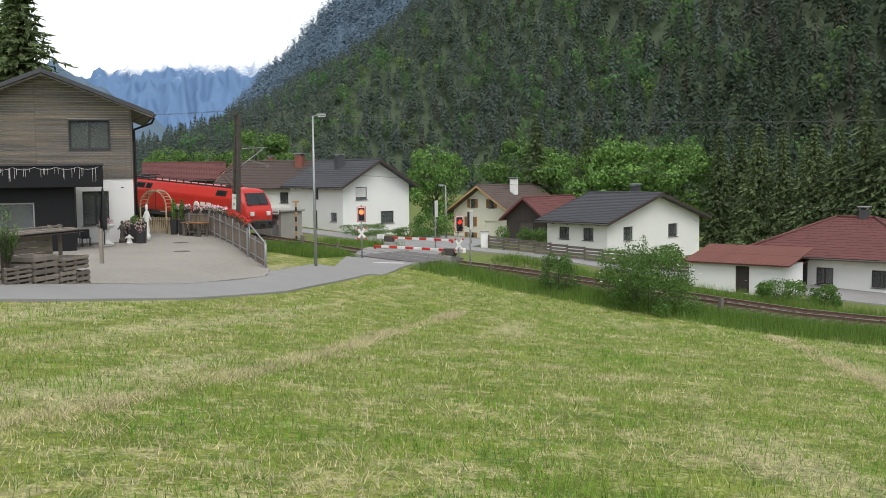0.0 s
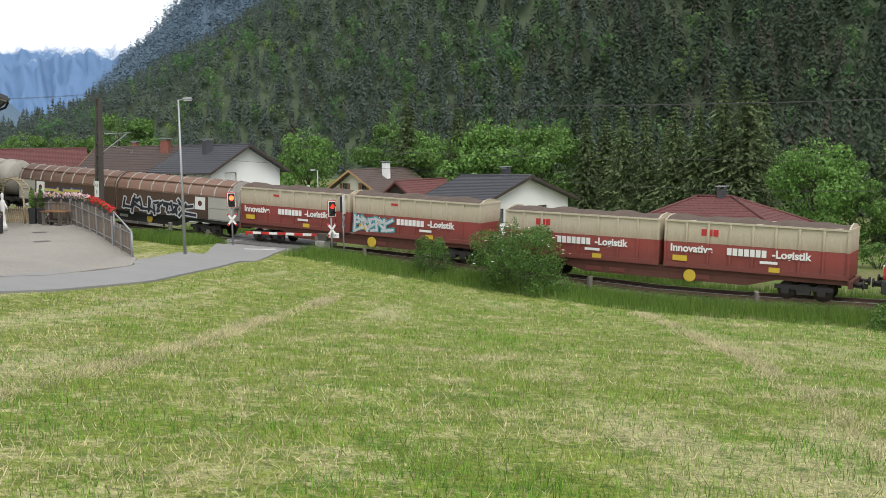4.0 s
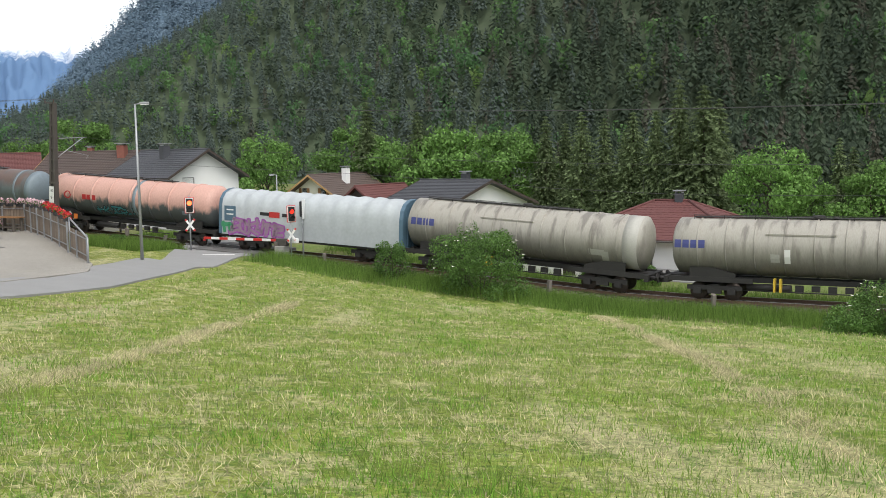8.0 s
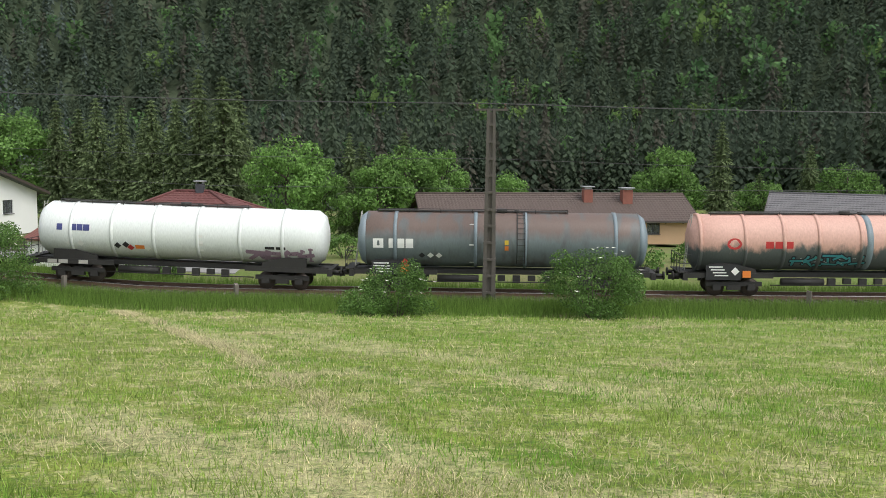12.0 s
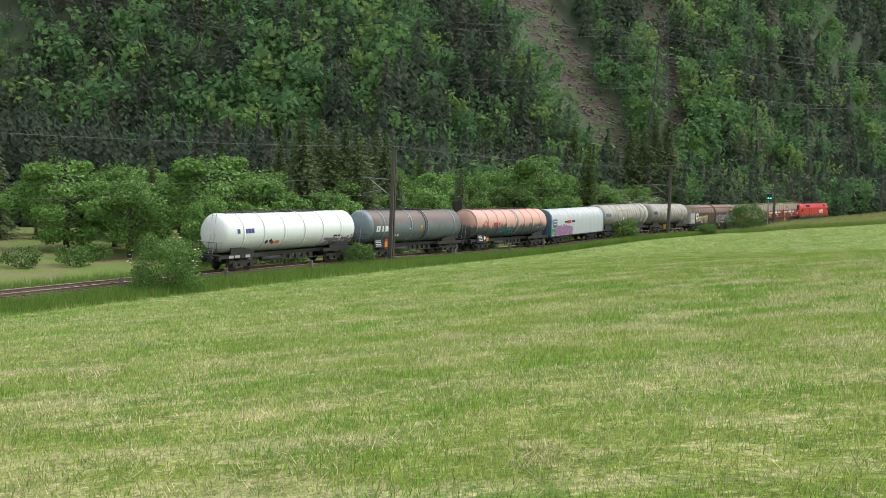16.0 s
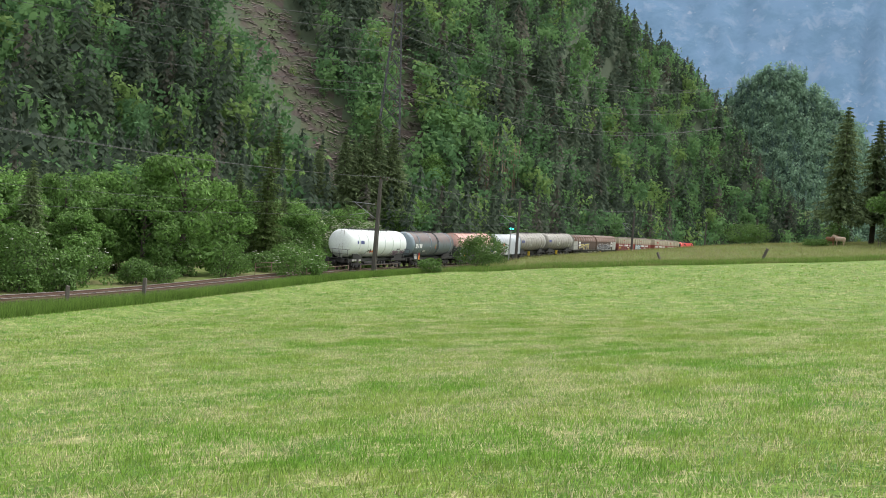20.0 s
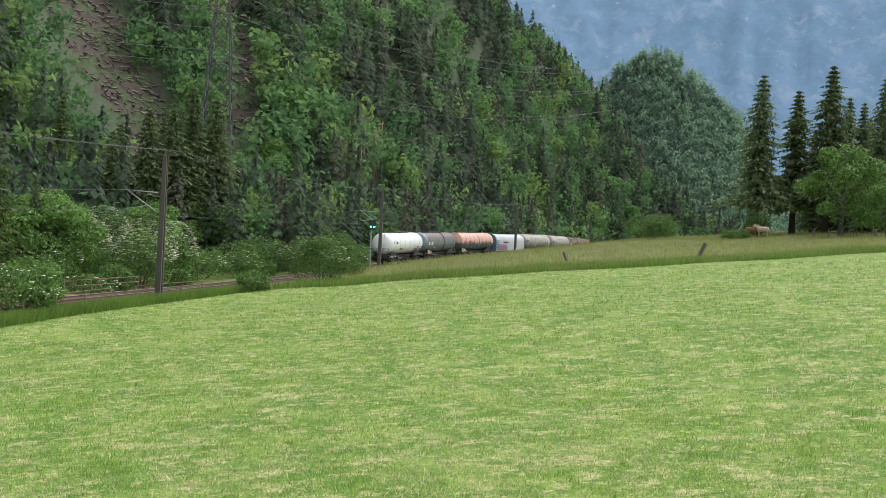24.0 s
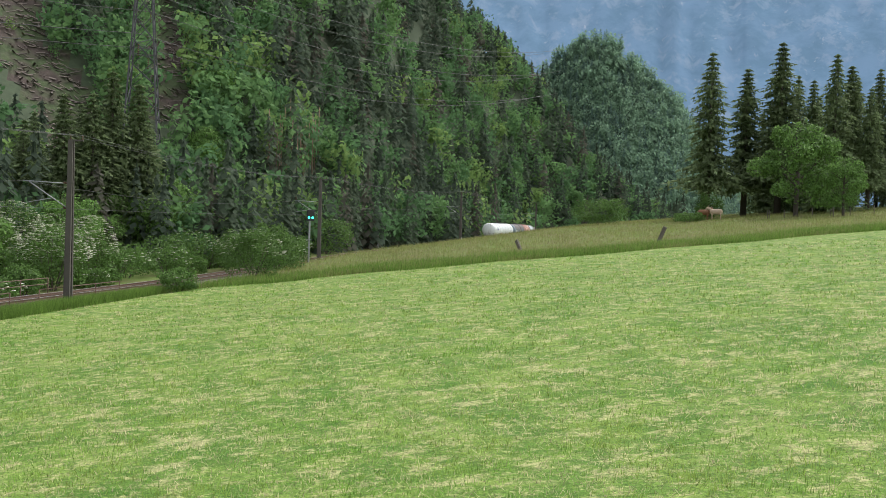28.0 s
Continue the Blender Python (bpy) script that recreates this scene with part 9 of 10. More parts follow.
def timber_house():
    w, l = 9.2, 11.0
    d = Vector((0.944, 0.33))
    c = Vector((-17.8, 57.3)) - d * w
    turn = 19.3
    M = Matrix.Translation((c.x, c.y, 0)) @ pose(0, 0, 0, 0, 0, turn)
    o = gable_house("tall house with grey timber slats above a white ground floor", c.x, c.y, turn, w, l, 3.4, 10.95, 12.8, PLASTER, SLATE,
                    [("f", 6.95, 9.45, 2.1, 1.6), ("f", 1.3, 9.6, 1.9, 1.6), ("f", 7.15, 5.35, 1.4, 1.9), ("r", 5.0, 9.4, 1.6, 1.4)], over=1.1, eave=1.3, verge=SLATE, rafters=False, peak=4.6)
    # slats on the upper storey, cut at the windows and at the slope of the roof
    holes = [(6.95, 9.45, 2.1, 1.6), (1.3, 9.6, 1.9, 1.6)]
    z = 7.0
    sk = part("slat_backing", box(-0.02, w - 0.02, -0.02, -0.002, 7.0, 7.03), BLACKPANEL, o)
    while z < 12.6:
        x0, x1 = 0.0, w
        if z > 10.9:
            k = (z - 10.9) / 1.85
            x0, x1 = 4.6 * k, w - 4.6 * k
        cuts = [x0, 4.15, x1]
        for a, b in zip(cuts, cuts[1:]):
            if b - a < 0.2:
                continue
            segs = [(a + 0.012, b - 0.012)]
            for hu, hz, hw, hh in holes:
                if hz - hh / 2 - 0.06 < z + 0.05 < hz + hh / 2 + 0.05:
                    new_segs = []
                    for p, q in segs:
                        if hu + hw / 2 + 0.05 <= p or hu - hw / 2 - 0.05 >= q:
                            new_segs.append((p, q))
                        else:
                            if hu - hw / 2 - 0.05 - p > 0.1:
                                new_segs.append((p, hu - hw / 2 - 0.05))
                            if q - hu - hw / 2 - 0.05 > 0.1:
                                new_segs.append((hu + hw / 2 + 0.05, q))
                    segs = new_segs
            for p, q in segs:
                part("slat", box(p, q, -0.06, -0.005, z, z + 0.105), TIMBER, o)
        z += 0.135
    bm = bmesh.new()
    add_box(bm, 4.13, 4.17, -0.065, -0.002, 7.0, 12.6)
    add_box(bm, w - 0.1, w + 0.02, -0.068, 0.0, 7.0, 10.95)
    part("corner_board", bm, TIMBER, o)
    for hu, hz, hw, hh in holes:
        bm = bmesh.new()
        for x in (hu - hw / 2 - 0.06, hu + hw / 2):
            add_box(bm, x, x + 0.06, -0.1, 0.1, hz - hh / 2 - 0.06, hz + hh / 2 + 0.06)
        for zz in (hz - hh / 2 - 0.06, hz + hh / 2):
            add_box(bm, hu - hw / 2, hu + hw / 2, -0.1, 0.1, zz, zz + 0.06)
        part("reveal", bm, FRAMEDARK, o)
    bm = bmesh.new()
    for sg in (0, 1):
        a = Vector((w, 0, 10.95)) if sg else Vector((0, 0, 10.95))
        b = Vector((4.6, 0, 12.78))
        e = a + (a - b).normalized() * 1.25
        vs = [bm.verts.new(p) for p in ((e.x, -1.06, e.z - 0.06), (b.x, -1.06, b.z - 0.06), (b.x, 0, b.z - 0.06), (e.x, 0, e.z - 0.06))]
        bm.faces.new(vs)
    part("soffit", bm, SIGNWHITE, o, "white boarded soffit")
    part("plate", box(w - 0.75, w - 0.45, -0.02, 0.0, 6.35, 6.65), SIGNWHITE, o, "small white plate")
    bars("plate_mark", o, Matrix.Translation((w - 0.6, -0.02, 6.5)), [(0, 0, 0.16, 0.05)], SIGNBLACK)
    dp = bmesh.new()
    for a, b in (((w + 1.25, -0.4, 10.4), (w + 1.1, -0.3, 10.1)), ((w + 1.1, -0.3, 10.1), (w + 0.15, 0.15, 9.75)), ((w + 0.15, 0.15, 9.75), (w + 0.15, 0.15, 3.4))):
        add_tube(dp, a, b, 0.06, None, 8)
    part("rain_pipe", dp, BLACKPANEL, o, "dark bent rain pipe")
    # black annex with a deep eaves box
    a = thing("annex", Matrix.Translation((-17.4, 51.1, 0)) @ pose(0, 0, 0, 0, 0, turn), "black flat-roofed annex with a string of icicle lights", "annex")
    part("eaves_box", box(-9.0, 0.0, -0.3, 5.0, 6.65, 7.72, 0.02), BLACKPANEL, a)
    part("edge_trim", box(-9.05, 0.05, -0.35, 5.0, 7.724, 7.82), FRAMEDARK, a)
    wall_face(a, "wall", 7.6, 0.3, 3.4, 6.65, [(3.6, 4.8, 4.2, 2.2)], BLACKPANEL, pose(-9.0, 0.3, 0))
    window_part(a, pose(-9.0, 0.3, 0), 3.6, 4.8, 4.2, 2.2, GALV)
    part("side_wall", box(-1.7, -1.4, 0.6, 5.0, 3.4, 6.65), BLACKPANEL, a)
    rng = random.Random(4)
    for k in range(8):
        x0, x1 = -8.2 + k, -7.2 + k
        bm = bmesh.new()
        for j in range(6):
            f0, f1 = j / 6, (j + 1) / 6
            add_tube(bm, (x0 + f0, -0.33, 7.66 - 0.5 * f0 * (1 - f0)), (x0 + f1, -0.33, 7.66 - 0.5 * f1 * (1 - f1)), 0.009, None, 4, False)
        for j in range(5):
            x = x0 + rng.uniform(0.05, 0.95)
            add_tube(bm, (x, -0.33, 7.6), (x, -0.33, 7.6 - rng.uniform(0.15, 0.7)), 0.008, None, 4, False)
        part("light_string", bm, SIGNWHITE, a, "white icicle light string")
    bm = bmesh.new()
    add_tube(bm, (-5.6, 0.5, 7.8), (-5.6, 0.5, 9.2), 0.02, 0.01, 5)
    for k in range(16):
        zz = 8.0 + k * 0.08
        an = k * 2.3
        add_tube(bm, (-5.6, 0.5, zz), (-5.6 + 0.45 * (1 - k / 20) * math.cos(an), 0.5 + 0.45 * (1 - k / 20) * math.sin(an), zz + 0.15), 0.012, 0.006, 4)
    dt = tagged(part("deco_tree", bm, SIGNWHITE), "small white wire tree on the annex roof", "ornament")
    dt.matrix_basis = a.matrix_basis.copy()


timber_house()
# ---- yard: fences, planters and ornaments ----
def on_yard(x, y):
    return Matrix.Translation((x, y, yard_z(x, y)))


def board_fence(a, b, h, board, material, label, z_of, posts=True, gap=0.02, rail=True, name="fence", slope=0.0):
    a, b = Vector(a), Vector(b)
    n = (b - a).length
    ang = math.degrees(math.atan2(b.y - a.y, b.x - a.x))
    o = thing(name, Matrix.Translation((a.x, a.y, 0)) @ pose(0, 0, 0, 0, 0, ang), label, "fence")
    x = 0.0
    rng = random.Random(int(n * 100))
    me = None
    while x < n - board * 0.5:
        p = a.lerp(b, x / n)
        ob = part("board", box(0, board, -0.012, 0.012, 0.06, h, 0.004), material, o) if me is None else new("board", me)
        me = ob.data
        ob.parent = o
        ob.matrix_basis = Matrix.Translation((x, 0, z_of(p.x, p.y) + slope * x / n + rng.uniform(-0.015, 0.015)))
        x += board + gap
    za, zb = z_of(a.x, a.y), z_of(b.x, b.y) + slope
    for f in (0.25, 0.85):
        bm = bmesh.new()
        add_tube(bm, (0, 0.04, za + h * f), (n, 0.04, zb + h * f), 0.03, None, 4)
        part("rail", bm, GALV if posts else material, o)
    if posts:
        k = 0.0
        while k < n + 0.1:
            p = a.lerp(b, min(1, k / n))
            z = z_of(p.x, p.y) + slope * k / n
            part("post", box(min(k, n) - 0.03, min(k, n) + 0.03, 0.02, 0.09, z - 0.5, z + h + 0.04), GALV, o)
            k += 2.0
    return o


def flower_box(m, length, petals, seed, label):
    rng = np.random.default_rng(seed)
    o = thing("flower_box", m, label, "flower box", "flower boxes on the fence")
    part("trough", box(-length / 2, length / 2, -0.1, 0.1, -0.2, 0.0, 0.01), POTBLACK, o)
    leaf_clump("leaves", o, rng, (0, 0, 0.08), (length * 0.5, 0.16, 0.14), 160, 0.05, BUSHLEAF)
    leaf_clump("blossoms", o, rng, (0, -0.03, 0.1), (length * 0.5, 0.2, 0.2), 150, 0.065, petals)
    return o


near, far = (-9.9, 50.0), (-14.4, 61.1)
board_fence((-8.43, 46.7), (-9.8, 49.9), 1.25, 0.14, GREYBOARD, "grey board fence panel in a steel frame", yard_z)
board_fence(near, far, 1.45, 0.12, GREYBOARD, "grey board fence with steel posts and flower boxes", yard_z)
board_fence(far, (-17.3, 63.5), 1.5, 0.12, GREYBOARD, "grey board fence with steel posts", yard_z)
f_ = thing("end_frame", pose(0, 0, 0), "slanting galvanised tube frame ending the board fence", "handrail")
for p, q in (((-8.43, 46.62, 2.7), (-8.43, 46.62, 4.0)), ((-8.43, 46.62, 4.0), (-9.8, 49.8, 4.75)), ((-9.8, 49.8, 3.1), (-9.8, 49.8, 4.75))):
    part("tube", tube(p, q, 0.04, None, 6), GALV, f_)
a_, b_ = Vector((*near, 0)), Vector((*far, 0))
for k in range(9):
    p = a_.lerp(b_, (k + 0.3) / 9)
    red = k < 5
    flower_box(Matrix.Translation((p.x + 0.05, p.y - 0.02, yard_z(p.x, p.y) + 1.62)) @ pose(0, 0, 0, 0, 0, 112), 0.7, GERANIUM if red else PETUNIA, 60 + k, "black flower box full of red geraniums" if red else "black flower box with pink petunias")
for k in range(4):
    p = Vector((*far, 0)).lerp(Vector((-17.3, 63.5, 0)), (k + 0.4) / 4)
    flower_box(Matrix.Translation((p.x, p.y, yard_z(p.x, p.y) + 1.6)) @ pose(0, 0, 0, 0, 0, 140), 0.6, PETUNIA, 80 + k, "black flower box with pink petunias")
# picket gate under a wooden arch
g = board_fence((-17.5, 63.6), (-19.4, 64.5), 1.05, 0.09, PALEBOARD, "pale picket gate between the house and the fence", yard_z, False, 0.06, name="picket_gate")
arch = thing("garden_arch", on_yard(-18.5, 64.1) @ pose(0, 0, 0, 0, 0, 154.5), "round wooden garden arch over the gate", "garden arch")
for y in (-0.3, 0.3):
    bm = bmesh.new()
    pts = [(1.05, 0)] + [(1.05 * math.cos(math.pi * k / 14), 1.7 + 1.05 * math.sin(math.pi * k / 14)) for k in range(15)] + [(-1.05, 0)]
    for (xa, za), (xb, zb) in zip(pts, pts[1:]):
        add_tube(bm, (xa, y, za), (xb, y, zb), 0.05, None, 6)
    part("hoop", bm, PALEBOARD, arch)
for k in range(15):
    an = math.pi * k / 14
    part("cross_bar", box(1.05 * math.cos(an) - 0.025, 1.05 * math.cos(an) + 0.025, -0.3, 0.3, 1.7 + 1.05 * math.sin(an) - 0.02, 1.7 + 1.05 * math.sin(an) + 0.02), PALEBOARD, arch)


def planter(x, y, h, w, plant_kind, seed):
    rng = np.random.default_rng(seed)
    o = thing("planter", on_yard(x, y), "tall black planter with " + ("a clipped box ball" if plant_kind == "ball" else "pink hanging petunias" if plant_kind == "pink" else "a small cypress"), "planter", "planters in the yard")
    bm = box(-w / 2, w / 2, -w / 2, w / 2, 0, h, 0.015)
    for v in bm.verts:
        if v.co.z < h * 0.5:
            v.co.x *= 0.85
            v.co.y *= 0.85
    part("pot", bm, POTBLACK, o)
    part("soil", box(-w * 0.46, w * 0.46, -w * 0.46, w * 0.46, h - 0.02, h + 0.01), DARKWOOD, o)
    if plant_kind == "ball":
        leaf_clump("foliage", o, rng, (0, 0, h + 0.25), (0.28, 0.28, 0.27), 420, 0.045, BUSHLEAF)
    elif plant_kind == "pink":
        leaf_clump("foliage", o, rng, (0, -w * 0.3, h - 0.1), (w * 0.6, 0.2, 0.35), 240, 0.045, BUSHLEAF)
        leaf_clump("blossoms", o, rng, (0, -w * 0.4, h - 0.15), (w * 0.6, 0.2, 0.42), 200, 0.05, PETUNIA)
    else:
        v, f = leaf_cloud(rng, 500, [(0, 0, h + 0.5, 0.2, 0.2, 0.55), (0, 0, h + 0.9, 0.12, 0.12, 0.4)], 0.05)
        fast_mesh("foliage", v, f, LEAF, o, 4)
    return o


for x, y, h, w, k in ((-16.95, 55.7, 1.15, 0.5, "pink"), (-17.4, 56.2, 1.0, 0.5, "ball"), (-17.95, 56.6, 1.0, 0.5, "pink"), (-17.1, 63.0, 0.95, 0.42, "cypress"), (-16.5, 62.7, 0.95, 0.42, "cypress"), (-16.0, 62.6, 0.6, 0.4, "pink"), (-20.6, 63.2, 0.8, 0.4, "pink"), (-20.9, 61.6, 0.7, 0.45, "ball")):
    planter(x, y, h, w, k, int(h * 100 + x * 7 + 500))


def bench():
    o = thing("garden_bench", on_yard(-15.35, 61.2) @ pose(0, 0, 0, 0, 0, 140), "heavy brown wooden table bench by the fence", "bench")
    for k in range(4):
        part("plank", box(-1.0, 1.0, -0.36 + k * 0.18, -0.2 + k * 0.18, 0.78, 0.84, 0.01), SHUTTER, o)
    for x in (-0.75, 0.75):
        for y in (-0.26, 0.26):
            part("leg", box(x - 0.07, x + 0.07, y - 0.07, y + 0.07, 0, 0.78), OLDWOOD, o)
    part("shelf", box(-0.8, 0.8, -0.25, 0.25, 0.22, 0.27), OLDWOOD, o)


def statue(x, y, h, label, m, seed):
    bm = bmesh.new()
    add_revolve(bm, [(0, 0.2), (h * 0.16, 0.18), (h * 0.18, 0.12), (h * 0.3, 0.15), (h * 0.48, 0.1), (h * 0.66, 0.17), (h * 0.78, 0.13), (h * 0.82, 0.05), (h * 0.88, 0.085), (h * 0.95, 0.08), (h, 0.01)], 14, "z")
    add_tube(bm, (0.12, 0, h * 0.72), (0.26, -0.08, h * 0.56), 0.045, 0.035, 7)
    add_tube(bm, (-0.12, 0, h * 0.72), (-0.2, -0.14, h * 0.6), 0.045, 0.035, 7)
    ob = tagged(part("garden_statue", bm, m), label, "statue")
    ob.matrix_basis = on_yard(x, y)


def fountain():
    o = thing("garden_fountain", on_yard(-18.6, 54.8), "pale cast stone bowl on a pedestal with flowers", "fountain")
    bm = bmesh.new()
    add_revolve(bm, [(0, 0.4), (0.1, 0.4), (0.14, 0.24), (0.3, 0.14), (0.7, 0.13), (0.85, 0.2)], 16, "z")
    part("pedestal", bm, STATUEWHITE, o)
    bm = bmesh.new()
    add_revolve(bm, [(0.85, 0.16), (0.95, 0.42), (1.12, 0.52), (1.14, 0.45), (1.0, 0.3)], 16, "z")
    part("bowl", bm, STATUEWHITE, o)
    leaf_clump("flowers", o, np.random.default_rng(9), (0, 0, 1.25), (0.38, 0.38, 0.2), 260, 0.05, PETUNIA)


def umbrella():
    o = thing("parasol", on_yard(-18.3, 53.6), "closed black garden parasol on a stand", "parasol")
    part("pole", tube((0, 0, 0), (0, 0, 3.3), 0.03, None, 8), FRAMEDARK, o)
    bm = bmesh.new()
    add_revolve(bm, [(0.9, 0.2), (1.2, 0.24), (1.9, 0.2), (2.6, 0.13), (3.15, 0.05)], 9, "z")
    for v in bm.verts:
        k = 0.8 + 0.35 * abs(math.sin(4.5 * math.atan2(v.co.y, v.co.x)))
        v.co.x *= k
        v.co.y *= k
    part("canopy", bm, POTBLACK, o, "folded black cloth")
    part("base", box(-0.45, 0.45, -0.45, 0.45, 0, 0.1, 0.02), CONCRETE, o)
    part("finial", tube((0, 0, 3.3), (0, 0, 3.42), 0.05, 0.02, 8), FRAMEDARK, o)


def garden_chair(x, y, turn):
    o = thing("garden_chair", on_yard(x, y) @ pose(0, 0, 0, 0, 0, turn), "black garden chair in the yard", "chair", "garden chairs")
    part("seat", box(-0.24, 0.24, -0.24, 0.24, 0.42, 0.46, 0.01), POTBLACK, o)
    part("backrest", box(-0.24, 0.24, 0.21, 0.25, 0.46, 0.9, 0.01), POTBLACK, o)
    for sx in (-0.21, 0.21):
        for sy in (-0.21, 0.21):
            part("leg", tube((sx, sy, 0), (sx, sy, 0.42), 0.02, None, 6), POTBLACK, o)


bench()
statue(-17.25, 57.8, 2.1, "white garden statue on a pedestal", STATUEWHITE, 1)
statue(-18.2, 56.3, 1.25, "dark bronze-coloured garden figure", MASTSTEEL, 2)
statue(-17.6, 55.6, 0.5, "small white stone animal figure", STATUEWHITE, 3)
fountain()
umbrella()
garden_chair(-19.4, 53.9, 30)
garden_chair(-19.9, 54.6, 80)


# ---- crates and the small wooden shelter at the roadside ----
def crate(m, w, d, h, label, rows=5, lid=False):
    o = thing("pallet_crate", m, label, "crate", "wooden crates at the roadside")
    g = h / rows
    for k in range(rows):
        z0, z1 = k * g + 0.02, (k + 1) * g - 0.035
        part("slat", box(-w / 2, w / 2, -d / 2, -d / 2 + 0.025, z0, z1, 0.004), CRATEWOOD, o)
        part("slat", box(-w / 2, w / 2, d / 2 - 0.025, d / 2, z0, z1), CRATEWOOD, o)
        part("slat", box(w / 2 - 0.025, w / 2, -d / 2 + 0.03, d / 2 - 0.03, z0, z1), CRATEWOOD, o)
        part("slat", box(-w / 2, -w / 2 + 0.025, -d / 2 + 0.03, d / 2 - 0.03, z0, z1), CRATEWOOD, o)
    for x in (-w / 2 + 0.07, 0, w / 2 - 0.07):
        part("batten", box(x - 0.05, x + 0.05, -d / 2 + 0.026, -d / 2 + 0.1, 0, h - 0.01), CRATEWOOD, o)
    part("fill", box(-w / 2 + 0.03, w / 2 - 0.03, -d / 2 + 0.1, d / 2 - 0.03, 0.03, h * 0.85), DARKWOOD, o, "dark soil")
    if lid:
        for k in range(4):
            part("lid_board", box(-w / 2 - 0.05, w / 2 + 0.05, -d / 2 + k * d / 4 + 0.01, -d / 2 + (k + 1) * d / 4 - 0.01, h, h + 0.03), CRATEWOOD, o)
    return o


row0, row1 = Vector((-12.4, 26.2, 0)), Vector((-11.05, 31.4, 0))
ang_ = math.degrees(math.atan2(row1.y - row0.y, row1.x - row0.x))
for f, w, h, up, label in ((-0.12, 1.1, 0.95, 0, "weathered pallet crate used as a raised bed"), (0.1, 1.15, 1.0, 0, "weathered pallet crate used as a raised bed"), (0.34, 1.15, 0.62, 0, "low wooden planter box with an oleander"), (0.57, 1.1, 0.95, 0, "weathered pallet crate used as a raised bed"), (0.76, 0.75, 0.5, 0, "small weathered wooden crate at the roadside"), (0.9, 0.7, 0.5, 0, "small weathered wooden crate at the roadside"), (0.84, 1.25, 0.42, 0.52, "flat wooden crate stacked on two others")):
    p = row0.lerp(row1, f)
    z = max(ground_z(p.x, p.y), yard_z(p.x, p.y)) - 0.02
    crate(Matrix.Translation((p.x - 0.45, p.y + 0.1, z + up)) @ pose(0, 0, 0, 0, 0, ang_), w, 0.85, h, label, 5 if h > 0.6 else 3)


def oleander():
    rng = np.random.default_rng(51)
    p = row0.lerp(row1, 0.34)
    o = thing("potted_shrub", Matrix.Translation((p.x - 0.45, p.y + 0.1, max(ground_z(p.x, p.y), yard_z(p.x, p.y)) + 0.5)), "slender green oleander growing in a wooden box", "shrub")
    bm = bmesh.new()
    P = []
    for k in range(17):
        a = k * 2.4
        top = Vector((0.42 * math.cos(a) * rng.uniform(0.3, 1), 0.42 * math.sin(a) * rng.uniform(0.3, 1), rng.uniform(0.8, 1.75)))
        add_tube(bm, (0.08 * math.cos(a), 0.08 * math.sin(a), 0), top, 0.016, 0.008, 5)
        for j in range(44):
            f = rng.uniform(0.15, 1.02)
            c = np.array(top) * f
            b = rng.uniform(0, 6.28)
            u = np.array([math.cos(b), math.sin(b), rng.uniform(0.3, 1.2)])
            u /= np.linalg.norm(u)
            v = np.array([-math.sin(b), math.cos(b), 0])
            P += [c, c + u * 0.09 + v * 0.018, c + u * 0.19, c + u * 0.09 - v * 0.018]
    part("stem", bm, BARK, o)
    fast_mesh("leaves", np.array(P), np.arange(len(P)).reshape(-1, 4), BUSHLEAF, o, 4)


oleander()


def shelter():
    o = thing("wooden_shelter", Matrix.Translation((-14.2, 33.0, yard_z(-14.2, 33.0))) @ pose(0, 0, 0, 0, 0, ang_ - 5), "low wooden shelter with a grey corrugated roof", "shelter")
    for k in range(7):
        part("wall_board", box(-2.6, 1.7, -0.02, 0.02, 0.1 + k * 0.19, 0.27 + k * 0.19), CRATEWOOD, o)
    for x in (-2.6, -0.5, 1.7, 2.2):
        part("post", box(x - 0.05, x + 0.05, 0.03, 0.13, -0.2, 1.75), CRATEWOOD, o)
    for y0, z, mt in ((-0.75, 1.58, CRATEWOOD), (-0.4, 1.6, CRATEWOOD), (0.1, 1.66, CRATEWOOD)):
        part("roof_board", box(-2.9, 2.4, y0, y0 + 0.2, z, z + 0.04), mt, o)
    v, f = tiled_slope((-2.9, -0.7, 1.5), (1, 0, 0), Vector((0, 0.998, 0.06)), 5.4, 1.3, 0.16, 1.3, 0.04, 0.0, 0.03)
    mesh_part("corrugated_roof", v, f, OLDWOOD, o)
    p = thing("wooden_post", on_yard(-15.0, 43.5), "pale square wooden post in the yard", "post")
    part("shaft", box(-0.07, 0.07, -0.07, 0.07, -0.2, 1.5), CRATEWOOD, p)


shelter()


# ---- street lamps, kiosk, garden fence beyond the railway ----
def street_lamp(x, y, h, arm, label):
    o = thing("street_lamp", Matrix.Translation(on_ground(x, y)), label, "street lamp", "street lamps")
    part("pole", tube((0, 0, -0.3), (0, 0, h), 0.09, 0.045, 10), GALV, o)
    part("arm", tube((0, 0, h - 0.03), (arm * 0.6, 0, h + 0.05), 0.03, None, 6), GALV, o)
    hd = part("lamp_head", box(min(arm * 0.3, arm), max(arm * 0.3, arm), -0.12, 0.12, h - 0.02, h + 0.1, 0.03), GALV, o)
    part("diffuser", box(min(arm * 0.4, arm * 0.95), max(arm * 0.4, arm * 0.95), -0.09, 0.09, h - 0.05, h - 0.022), SIGNWHITE, hd)


street_lamp(-7.0, 53.3, 8.0, 0.7, "tall slender grey street lamp by the road")
street_lamp(-0.1, 98.3, 5.2, -0.7, "grey street lamp between the houses")


